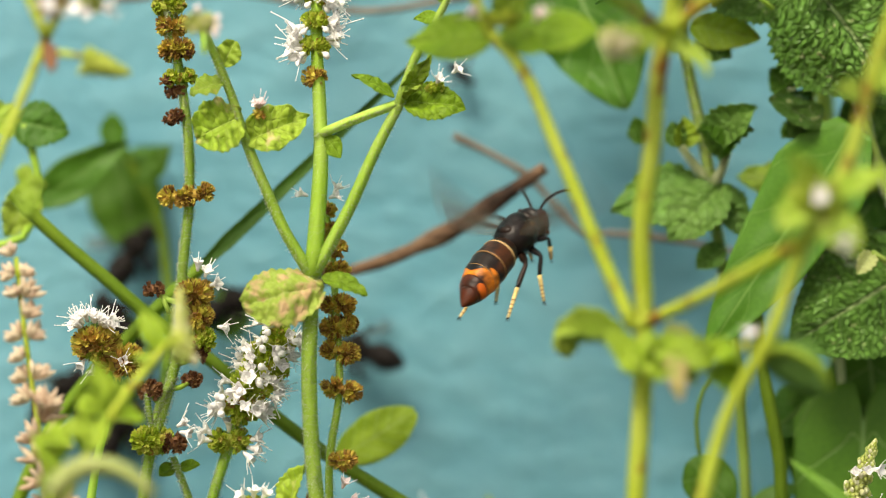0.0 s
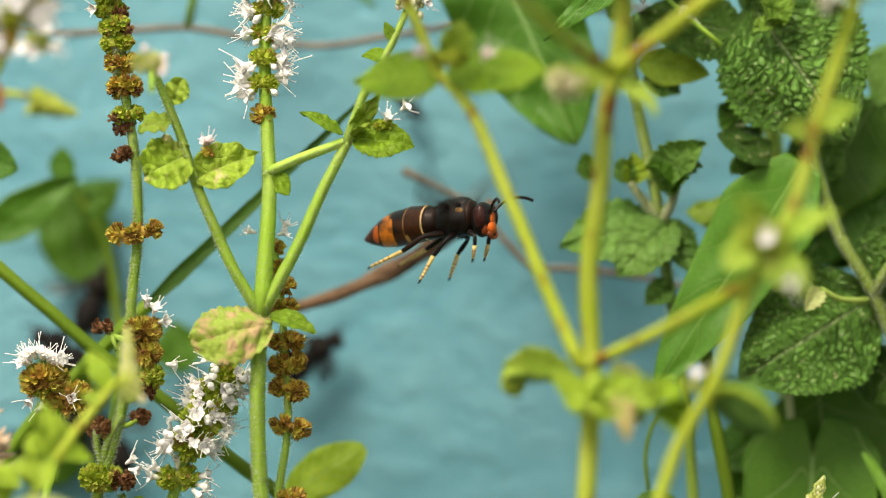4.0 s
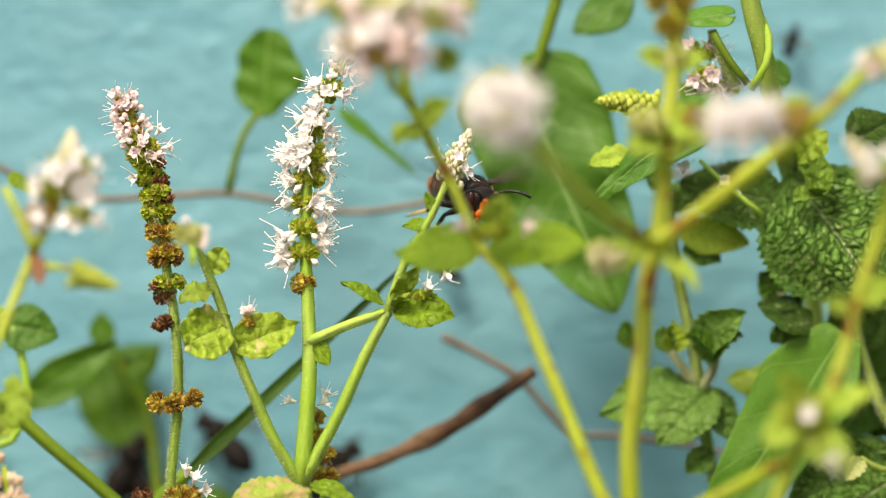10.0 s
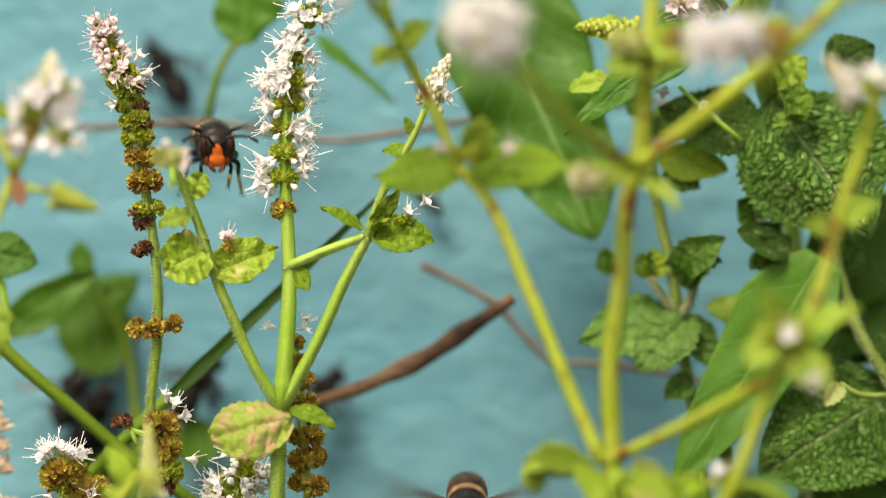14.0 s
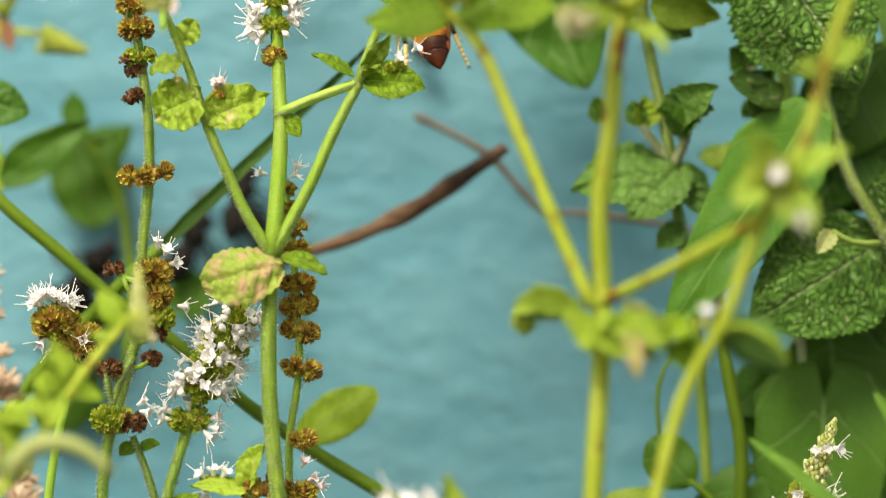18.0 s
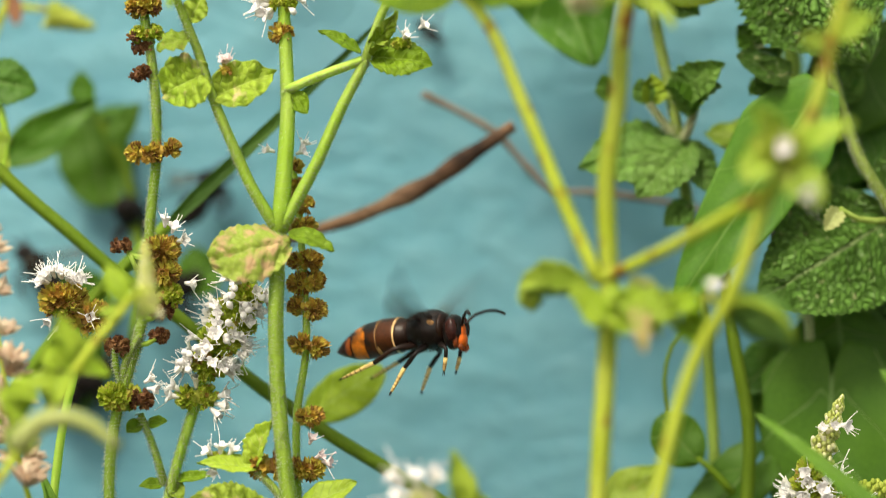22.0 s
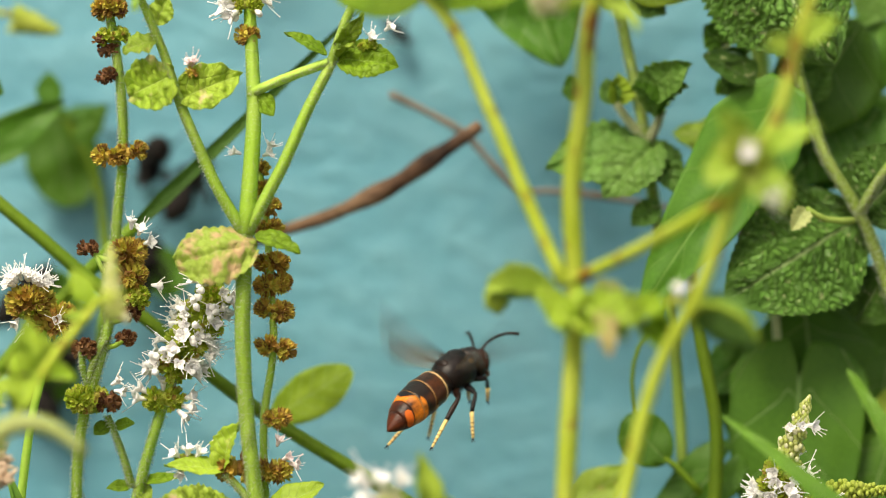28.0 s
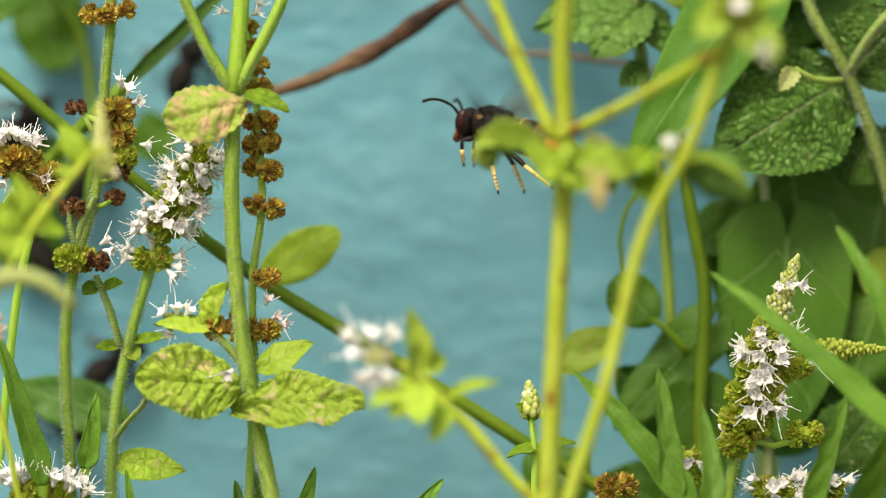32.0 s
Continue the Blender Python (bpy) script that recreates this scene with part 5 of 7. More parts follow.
# Hairy climbing stem at the top with a vine round it.
BASE = (61.0, 6.0, 61.2)
climb = thing("mint_plant", (BASE[0] + 14, 62, -LIFT), "thick hairy green stem wound by a thin vine", "mint plant", "mint plants")
stem(climb, [(BASE[0] + 14, 62, -LIFT), (BASE[0] + 14, 58, -60), (BASE[0] + 12, 54, 10), (BASE[0] + 8, 42, 40), BASE, (59.1, 3.6, 70.6), (56.5, 2.4, 80.6), (55.5, 2.4, 96.6)], 2.2, 1.6, STEM_HAIRY, root=False, hairs=320)
stem(climb, [(56.5, 1.2, 65.0), (59.1, -0.6, 69.4), (59.7, 1.8, 74.5), (58.2, 4.8, 78.7)], 0.7, 0.6, STEM, name="vine")
stem(climb, [(56.0, 1.8, 66.0), (52.5, 1.8, 70.5), (50.0, 2.4, 75.0)], 0.6, 0.6, STEM_BACK, name="vine")
stem(climb, [(54.2, 4.8, 65.7), (51.6, 4.8, 70.7), (49.8, 4.8, 75.7)], 0.9, 0.7, STEM_HAIRY, name="branch", hairs=60)
for c, fl in (((47.8, 8.9, 71.9), 4), ((48.8, 8.9, 67.9), 5), ((52.1, 8.9, 65.9), 5)):
    whorl(climb, c, 3.2, 3.4, n=22, florets=fl, meshes=FLORETS_PINK)
bud_spike(climb, (40.2, 7.2, 62.2), (29.8, 7.2, 63.4), 2.6, GREEN_BUDS, n=60, ball_r=0.8)
leaf(climb, (40.8, 8.4, 61.8), (28.7, 9.4, 63.3), 6.0, LEAF_NEAR, (0, -0.8, 0.6))
leaf(climb, (35.7, 8.4, 54.2), (27.7, 8.4, 51.7), 4.6, LEAF_NEAR, (0, -0.8, 0.6))
for p, o in (((45.0, 10.4, 50.6), (0, -0.8, 0.5)), ((52.3, 10.4, 49.9), (0, -0.8, -0.4))):
    floret(climb, p, o, 0.9)
stem(climb, [(59.2, 11.4, 43.1), (53.6, 10.4, 47.6), (47.9, 9.4, 52.6)], 0.45, 0.35, STEM, name="vine")

# Open white spike low at the side.
BASE = (63.5, -4.8, -81.1)
low = thing("mint_plant", foot(BASE), "mint with a conical white and green flower spike", "mint plant", "mint plants")
stem(low, [BASE, (65.1, -4.8, -67.2), (68.6, -4.8, -58.5), (70.8, -4.8, -50.3), (72.0, -4.8, -44.4), (73.8, -4.8, -40.4)], 1.2, 0.7, root=True, hairs=120)
bud_spike(low, (72.0, -4.8, -44.4), (76.2, -4.8, -33.6), 3.0, YELLOW_BUDS, n=170, ball_r=0.5, florets=3)
for c, r, fl in (((71.6, -4.8, -46.9), 3.8, 9), ((70.8, -4.8, -50.3), 4.6, 9), ((69.8, -4.8, -54.5), 5.0, 5), ((68.6, -4.8, -58.5), 5.4, 5), ((67.0, -4.8, -62.8), 5.0, 1), ((65.3, -4.8, -66.7), 4.0, 0)):
    whorl(low, c, r, 5.0, GREEN_CALYX, n=46, florets=fl, axis=(0.25, 0, 1), size=1.1)
w = whorl(low, (76.1, -3.6, -53.4), 3.4, 4.0, n=26, florets=2)
bud_spike(low, (79.4, -3.6, -50.4), (91.6, -3.6, -50.3), 2.4, GREEN_BUDS, n=70, ball_r=0.62)
stem(low, [(67.6, -4.2, -61.8), (72.4, -3.6, -58.4), (76.4, -3.6, -53.9), (79.9, -3.6, -50.4)], 0.7, 0.5, name="branch")
for c, r in (((77.3, -3.6, -65.3), 3.6), ((71.6, -6.0, -75.1), 4.6), ((80.1, -6.0, -74.7), 4.6)):
    whorl(low, c, r, 4.2, n=34, florets=10 if r > 4 else 0)
stem(low, [(65.8, -4.8, -65.2), (71.8, -4.2, -67.3), (77.3, -3.6, -65.5)], 0.6, 0.5, name="branch")
for x in ((71.6, -6.0, -75.1), (80.1, -6.0, -74.7)):
    stem(low, [(x[0], x[1] + 4, -LIFT), (x[0], x[1] + 2, 0.6 * x[2] - 0.4 * LIFT), x], 0.9, 0.7, name="branch")
BASE = (57.1, -7.2, -78.0)
tiny = thing("mint_plant", foot(BASE), "low mint spike with a few white florets", "mint plant", "mint plants")
stem(tiny, [(57.1, -7.2, -83.9), BASE, (56.2, -7.2, -71.0)], 1.0, 0.7, root=True)
whorl(tiny, (56.9, -7.2, -73.0), 3.0, 5.0, n=26)
whorl(tiny, (56.3, -7.2, -69.0), 2.8, 4.0, n=20, florets=6)
whorl(tiny, (43.9, -3.6, -74.7), 4.0, 4.0, BROWN_CALYX, n=34)
stem(tiny, [(45.8, -4.8, -84.1), (44.1, -3.6, -75.2)], 0.8, 0.7, name="branch")
BASE = (29.5, -3.6, -78.1)
bud = thing("mint_plant", foot(BASE), "small pale mint bud with curled leaves", "mint plant", "mint plants")
stem(bud, [(29.9, -3.6, -84.1), BASE, (29.5, -3.6, -66.2), (28.8, -3.6, -61.2)], 0.8, 0.5, root=True)
bud_spike(bud, (29.2, -3.6, -61.7), (28.6, -3.6, -56.0), 2.2, YELLOW_BUDS, n=40, ball_r=0.8)
leaf(bud, (30.5, -3.6, -62.2), (26.5, -4.8, -59.6), 3.0, LEAF, wrinkle=0.3, cell=1.4)
leaf(bud, (31.0, -3.6, -67.2), (24.5, -5.4, -68.8), 3.4, LEAF, (0, -0.5, 0.9), teeth=7, curl=0.8, wrinkle=0.3, cell=1.4)
leaf(bud, (30.0, -3.6, -67.2), (36.9, -4.8, -66.6), 3.4, LEAF, (0, -0.5, 0.9), teeth=7, curl=0.6)

# Grass tufts near the lens and by the stems.
def grass(points, label, wd, y_face=(0.3, -0.9, 0.3), material=None):
    b, t = points
    ob = thing("grass", foot(b), label, "grass", "grass blades")
    g = leaf_shape(b, t, wd, y_face, "blade", cup=0.35, curl=0.3, nu=30)
    part("blade", g, material or GRASS, ob)
    g = Shape()
    tube(g, [foot(b), (b[0] * 0.95, b[1] + 4, 0.5 * (b[2] - LIFT)), b], 1.0, wd * 0.2)
    part("sheath", g, STEM_BACK, ob)


for b, t, wd in (((90.9, -42.3, -63.2), (58.7, -33.8, -35.6), 5.6), ((56.8, -21.0, -77.0), (36.1, -15.6, -53.2), 7.0), ((52.9, -21.0, -76.9), (50.9, -15.6, -52.8), 6.0), ((59.7, -29.5, -76.4), (58.1, -21.0, -58.9), 5.0), ((76.4, -21.0, -77.0), (83.3, -21.0, -57.5), 5.0), ((93.3, -38.0, -51.9), (80.7, -29.5, -28.1), 6.0), ((85.2, -21.0, -77.1), (91.2, -29.5, -61.0), 7.0)):
    grass((b, t), "broad soft green grass blade close to the lens", wd)
for b, t, wd in (((-49.6, -5.4, -70.7), (-47.3, -5.4, -56.8), 4.6), ((-56.8, -8.4, -73.5), (-65.3, -6.0, -45.8), 5.6), ((-12.8, -7.2, -82.7), (-9.1, -7.2, -70.4), 4.6), ((5.0, -7.2, -82.7), (13.5, -7.2, -72.6), 4.6), ((-41.2, -5.4, -82.7), (-42.4, -5.4, -70.8), 2.6), ((-22.0, 0.0, -83.2), (-23.4, 0.0, -73.2), 4.0), ((-19.5, 0.0, -84.2), (-19.7, 0.0, -71.2), 4.0)):
    grass((b, t), "pointed green grass blade among the mint stems", wd)

# Near mint: out-of-focus network of yellow-green stems.
BASE = (30.3, -55.0, -74.4)
near = thing("mint_plant", foot(BASE), "yellow-green mint with forked stems, out of focus", "mint plant", "mint plants")
FORK = (31.7, -55.0, -13.0)
stem(near, [BASE, (32.0, -55.0, -42.5), (33.5, -55.0, -13.4), (33.0, -55.0, 3.9), (34.8, -55.0, 17.0), (36.2, -56.4, 32.0), (37.4, -57.7, 36.3), (38.6, -60.4, 50.3), (40.0, -60.4, 65.2), (40.6, -60.4, 80.1)], 2.1, 1.3, STEM_NEAR, root=True)
stem(near, [FORK, (26.0, -52.9, 0.1), (19.0, -50.8, 17.1), (11.4, -48.6, 32.7), (8.4, -46.5, 35.6), (4.6, -46.5, 44.1), (-0.2, -48.6, 53.5), (-3.5, -50.8, 60.0), (-5.3, -60.4, 68.9)], 1.15, 0.75, STEM_NEAR, name="branch")
stem(near, [FORK, (43.3, -63.1, -7.3), (51.2, -71.2, -2.7), (60.0, -76.6, 2.4)], 1.0, 0.9, STEM_NEAR, name="branch")
leaf(near, (30.4, -54.0, -14.8), (18.5, -51.0, -15.4), 6.5, LEAF_NEAR, (0, -0.7, 0.7), kind="round", cup=1.3, curl=0.2)
ball_end = Shape()
ball(ball_end, (20.4, -52.0, -15.4), (2.2, 2.0, 2.4), 8, 10, bumps=0.4)
part("leaf_tip", ball_end, LEAF_NEAR, near)
CRUMPLED = {"curl": 1.0, "cup": 0.6, "crumple": 0.24, "wrinkle": 0.6, "cell": 2.0, "teeth": 7, "bite": 0.15, "uneven": 0.3, "nu": 36, "nv": 24}
for b, t, wd, mt, fc in (((32.4, -58.0, -14.6), (31.5, -63.0, -21.0), 7.5, LEAF_LIGHT, (-0.4, -0.8, 0.4)), ((33.5, -60.0, -15.0), (35.8, -64.0, -22.0), 7.0, LEAF_LIGHT, (0.1, -0.9, 0.3)), ((34.7, -62.0, -15.9), (42.0, -64.0, -22.0), 6.5, LEAF_NEAR, (0.2, -0.8, 0.5)), ((36.2, -58.0, -16.9), (41.7, -60.0, -13.9), 5.0, STEM_LEAF, (0, -0.7, 0.7)), ((42.5, -64.0, -17.8), (48.4, -66.0, -17.8), 5.0, LEAF_LIGHT, (0, -0.8, 0.6)), ((44.9, -62.0, -18.7), (49.2, -64.0, -23.4), 5.5, LEAF, (0.2, -0.9, -0.1)), ((39.7, -63.0, -16.4), (44.3, -66.0, -20.1), 5.5, LEAF_NEAR, (0, -0.9, 0.3))):
    leaf(near, b, t, wd, mt, fc, **CRUMPLED)
leaf(near, (37.7, -67.0, -16.8), (38.8, -69.0, -24.9), 3.4, LEAF_PALE, (0, -0.9, 0.3), name="wilted_leaf", crumple=0.25, curl=0.6, label="pale pink wilted leaf tip")
leaf(near, (9.0, -46.5, 36.5), (-6.4, -42.3, 34.9), 10.5, LEAF, (0, -0.8, 0.6), teeth=9)
leaf(near, (9.6, -46.5, 36.5), (26.1, -55.0, 36.2), 10.5, LEAF, (0, -0.8, 0.6), teeth=9)
leaf(near, (10.5, -50.8, 36.9), (11.8, -55.0, 44.3), 6.0, LEAF_NEAR, kind="round")
w = whorl(near, (9.3, -52.9, 38.3), 3.0, 3.0, n=16)
for p, o in (((6.0, -55.0, 38.4), (-0.6, -0.5, 0.6)), ((15.3, -55.0, 37.8), (0.4, -0.5, 0.7))):
    floret(w, p, o, 0.9, FLORETS_PINK)
leaf(near, (-2.4, -50.8, 56.2), (3.1, -55.0, 60.3), 5.0, LEAF_NEAR, (0.2, -0.8, 0.5))
leaf(near, (-2.4, -50.8, 56.2), (-6.4, -55.0, 53.2), 5.0, LEAF_NEAR, (-0.2, -0.9, 0.4))
for px, r, fl, mt, fm in (((-17.4, -74.0, 75.3), 4.5, 9, YELLOW_BUDS, None), ((-11.4, -78.0, 73.6), 5.0, 8, GREEN_CALYX, FLORETS_PINK), ((-5.9, -80.0, 74.4), 5.0, 8, YELLOW_BUDS, None), ((-0.4, -80.0, 72.6), 4.5, 6, YELLOW_BUDS, FLORETS_PINK), ((3.2, -76.0, 75.2), 4.0, 5, YELLOW_BUDS, None), ((-6.3, -82.0, 66.1), 4.5, 16, BROWN_CALYX, FLORETS_PINK), ((-11.3, -82.0, 68.4), 3.5, 9, BROWN_CALYX, None)):
    whorl(near, px, r, 4.5, mt, n=24, florets=fl, meshes=fm, size=1.15)
stem(near, [(-3.5, -50.8, 60.0), (-6.9, -70.0, 64.5), (-6.4, -78.0, 71.4), (-11.4, -78.0, 75.0)], 0.9, 0.7, STEM_NEAR, name="branch")
stem(near, [(-6.4, -78.0, 71.4), (-0.4, -79.0, 73.1), (4.1, -76.0, 75.6)], 0.8, 0.6, STEM_NEAR, name="branch")
leaf(near, (-0.1, -73.9, 65.3), (5.0, -73.9, 66.7), 5.0, LEAF_NEAR)
TOP = (36.8, -63.1, 35.7)
stem(near, [TOP, (29.7, -76.6, 39.6), (23.0, -90.1, 44.6), (17.4, -98.2, 50.1), (13.0, -100.9, 54.9)], 1.1, 0.9, STEM_NEAR, name="branch")
CENTRE = vec((11.5, -101.0, 56.1))
whorl(near, tuple(CENTRE - (0, 0, 2)), 3.6, 5.0, YELLOW_BUDS, n=30)
head = whorl(near, tuple(CENTRE - (0.3, 3.6, 1.6)), 1.7, 1.8, YELLOW_BUDS, n=24, name="flower_centre")
for k in range(60):
    o = unit((random.uniform(-1, 1), random.uniform(-0.8, 0.6), random.uniform(-0.75, 1)))
    floret(head, tuple(CENTRE + o * 2.0), o, random.uniform(1.1, 1.4), FLORETS)
stem(near, [TOP, (44.7, -68.5, 42.1), (52.9, -71.2, 48.5), (61.0, -73.9, 54.8), (68.1, -76.6, 61.6), (75.2, -79.3, 68.7)], 1.35, 1.0, STEM_NEAR, name="branch")
leaf(near, (37.7, -60.4, 35.3), (43.8, -68.5, 28.7), 4.0, LEAF_NEAR, (0.3, -0.8, 0.4))
whorl(near, (29.1, -65.8, 33.4), 3.4, 4.0, BUDS, n=26)
leaf(near, (35.7, -63.1, 35.3), (26.3, -68.5, 32.8), 4.6, LEAF_NEAR)
head = whorl(near, (49.8, -92.8, 54.8), 3.8, 5.0, BROWN_CALYX, n=30, florets=34, meshes=FLORETS, size=1.2)
whorl(near, (56.3, -90.1, 54.5), 3.6, 4.0, BROWN_CALYX, n=26)
stem(near, [(38.6, -60.4, 49.8), (43.2, -82.0, 53.1), (49.8, -92.8, 54.4), (56.3, -90.1, 54.5)], 0.8, 0.7, STEM_NEAR, name="branch")
leaf(near, (38.8, -60.4, 57.7), (44.9, -65.8, 56.5), 5.0, LEAF_SPOT)
for at, r, mt in (((39.5, -60.0, 76.8), 4.0, OLIVE), ((39.7, -60.0, 72.6), 3.4, OLIVE), ((40.2, -60.0, 67.0), 3.0, YELLOW_BUDS), ((44.7, -64.0, 56.7), 3.6, OLIVE), ((35.4, -64.0, 56.3), 3.4, YELLOW_BUDS), ((57.1, -86.0, 56.0), 4.0, OLIVE), ((28.9, -62.0, 34.7), 3.2, YELLOW_BUDS)):
    whorl(near, at, r, 3.6, mt, n=24, name="bract_ring")
for b, t, wd in (((39.7, -60.0, 66.1), (34.0, -62.0, 67.8), 5.0), ((39.9, -60.0, 66.1), (45.7, -62.0, 66.9), 5.0), ((38.2, -63.0, 53.8), (31.6, -66.0, 51.3), 5.5), ((38.7, -63.0, 54.7), (45.9, -66.0, 57.8), 5.5), ((53.4, -80.0, 54.5), (61.3, -84.0, 59.3), 5.0)):
    leaf(near, b, t, wd, LEAF_NEAR, (0, -0.8, 0.6), curl=0.5)

BASE = (32.7, -65.8, -75.0)
second = thing("mint_plant", foot(BASE), "thin leaning yellow-green mint stem, out of focus", "mint plant", "mint plants")
stem(second, [BASE, (38.5, -67.2, -56.9), (49.6, -69.8, -20.8), (51.2, -71.2, -18.3), (58.8, -73.9, 1.0), (65.7, -73.9, 13.9), (69.8, -73.9, 28.6), (73.8, -73.9, 40.6), (76.6, -73.9, 51.6)], 1.3, 1.0, STEM_NEAR, root=True)
leaf(second, (52.2, -70.0, -16.8), (63.1, -72.0, -23.4), 8.6, LEAF_YOUNG, (0.1, -0.85, -0.5), cup=-0.5, curl=-0.4, label="leaf seen from its shaded underside")
stem(second, [(51.9, -72.0, -16.8), (55.5, -72.0, -16.2), (59.1, -73.0, -17.7), (61.9, -73.0, -20.0), (63.0, -72.0, -22.8)], 0.75, 0.45, LEAF_LIGHT, name="leaf_edge")
w = whorl(second, (49.6, -69.8, -15.8), 1.8, 2.0, n=10)
floret(w, (49.8, -71.2, -15.1), (0.0, -0.6, 0.8), 0.9)
w = whorl(second, (60.5, -76.6, 7.9), 5.0, 7.0, GREEN_BUDS, n=36)
for p, o in (((60.5, -82.0, 8.3), (0, -1, 0.2)), ((64.2, -82.0, 1.9), (0.2, -0.9, -0.4))):
    floret(w, p, o, 1.0)
leaf(second, (60.0, -76.6, 8.3), (54.2, -82.0, 3.7), 6.0, LEAF_NEAR, (-0.2, -0.9, 0.2), kind="round")
leaf(second, (60.9, -76.6, 9.2), (56.2, -79.3, 15.6), 4.6, LEAF_NEAR, (-0.3, -0.8, 0.5))
leaf(second, (61.8, -76.6, 8.3), (72.3, -82.0, 12.8), 5.0, LEAF_NEAR, (0, -0.8, 0.6))
leaf(second, (61.4, -76.6, 6.5), (66.9, -82.0, -0.8), 7.0, LEAF_NEAR, (0.1, -0.9, 0.2))
bud_spike(second, (72.2, -76.6, 46.0), (67.2, -76.6, 53.3), 2.4, BUDS, n=44, ball_r=0.7)
leaf(second, (68.9, -73.9, 25.8), (63.7, -76.6, 26.2), 3.6, LEAF_NEAR)
leaf(second, (69.4, -73.9, 26.7), (75.6, -76.6, 30.3), 4.6, LEAF_NEAR)
whorl(second, (73.8, -79.3, 65.1), 4.0, 4.6, BUDS, n=26, florets=6, meshes=FLORETS_PINK)
whorl(second, (74.6, -82.0, 48.2), 3.0, 3.0, n=14, florets=6)

# Low near mint with a small white flower.
BASE = (29.5, -55.0, -74.4)
lowne = thing("mint_plant", foot(BASE), "small mint shoot with white flower, out of focus", "mint plant", "mint plants")
stem(lowne, [BASE, (23.9, -55.0, -68.8), (17.4, -55.0, -60.7), (10.8, -55.0, -54.6), (6.1, -55.0, -49.9)], 1.2, 0.9, STEM_NEAR, root=True)
for b, t, wd, fc in (((8.5, -55.0, -53.7), (7.3, -55.0, -41.0), 6.5, (0.6, -0.8, 0.2)), ((9.4, -55.0, -53.7), (0.5, -60.4, -57.6), 5.5, (-0.2, -0.8, 0.5)), ((9.9, -55.0, -54.6), (4.2, -60.4, -59.0), 6.0, (0, -0.9, 0.3)), ((13.6, -55.0, -56.5), (22.5, -57.7, -53.4), 3.4, (0, -0.6, 0.8)), ((13.6, -55.0, -57.0), (10.9, -60.4, -63.2), 4.4, (0.2, -0.8, 0.2)), ((7.1, -55.0, -51.8), (13.7, -50.8, -50.1), 5.5, (0.2, -0.8, 0.5)), ((8.9, -57.7, -54.0), (9.3, -63.1, -60.3), 7.0, (0, -0.9, 0.1))):
    leaf(lowne, b, t, wd * 0.9, LEAF_LIGHT, fc, teeth=7, bite=0.1, curl=0.7, cup=0.4, crumple=0.15)
head = whorl(lowne, (2.2, -55.0, -49.1), 2.6, 2.8, BUDS, n=20)
for p, o in (((1.6, -56.4, -47.2), (-0.1, -0.5, 0.9)), ((0.5, -57.7, -48.6), (-0.8, -0.5, 0.2)), ((1.9, -57.7, -50.7), (-0.1, -0.7, -0.7)), ((3.5, -56.4, -47.0), (0.5, -0.5, 0.7)), ((-0.4, -56.4, -46.5), (-0.8, -0.3, 0.5)), ((1.0, -57.7, -51.2), (-0.5, -0.6, -0.6)), ((3.0, -57.7, -50.7), (0.4, -0.6, -0.6))):
    floret(head, p, o, 1.25, FLORETS)
whorl(lowne, (1.8, -60.4, -49.1), 1.6, 1.6, YELLOW_BUDS, n=12, name="flower_centre")

# Near mint at the side with flower spike, out of focus.
BASE = (-78.7, -60.4, 2.0)
corner = thing("mint_plant", foot(BASE), "mint with white flower spike, out of focus", "mint plant", "mint plants")
stem(corner, [BASE, (-69.1, -55.0, 27.4), (-65.6, -52.9, 36.3), (-62.6, -52.9, 42.5), (-60.4, -52.9, 51.4)], 1.1, 0.7, STEM_NEAR, root=True)
for c, r, fl, mt in (((-65.1, -52.9, 41.0), 3.0, 3, BROWN_CALYX), ((-58.8, -55.0, 41.0), 2.6, 5, GREEN_CALYX), ((-61.8, -52.9, 45.3), 4.0, 12, GREEN_CALYX), ((-60.4, -52.9, 49.0), 4.2, 12, GREEN_CALYX)):
    whorl(corner, c, r, 4.0, mt, n=28, florets=fl)
bud_spike(corner, (-60.4, -52.9, 49.5), (-59.9, -52.9, 55.2), 2.6, n=50, ball_r=0.7)
bud_spike(corner, (-59.5, -57.0, 31.3), (-52.0, -57.0, 29.1), 2.5, GREEN_BUDS, n=110, ball_r=0.6)
leaf(corner, (-59.3, -56.0, 31.0), (-53.3, -55.0, 29.7), 4.0, LEAF_NEAR, (0, -0.8, 0.5))
leaf(corner, (-65.6, -55.0, 34.4), (-64.7, -57.7, 29.2), 2.6, DRY_CALYX)
stem(corner, [(-65.9, -55.0, 35.3), (-67.7, -55.0, 39.1), (-71.0, -55.0, 45.7)], 0.8, 0.6, STEM_NEAR, name="branch")
stem(corner, [(-64.9, -55.0, 32.7), (-59.7, -56.4, 32.0)], 0.6, 0.5, STEM_NEAR, name="branch")
leaf(corner, (-72.1, -42.3, 8.9), (-67.0, -46.5, 10.9), 9.0, LEAF_NEAR)
BASE = (-83.6, 23.9, 0.1)
edge = thing("mint_plant", foot(BASE), "mint shoot with crinkled green leaves", "mint plant", "mint plants")
stem(edge, [BASE, (-76.4, 23.9, 2.1), (-73.7, 23.9, 11.4), (-74.8, 23.9, 18.4), (-76.4, 23.9, 22.5)], 0.9, 0.7, STEM, root=True)
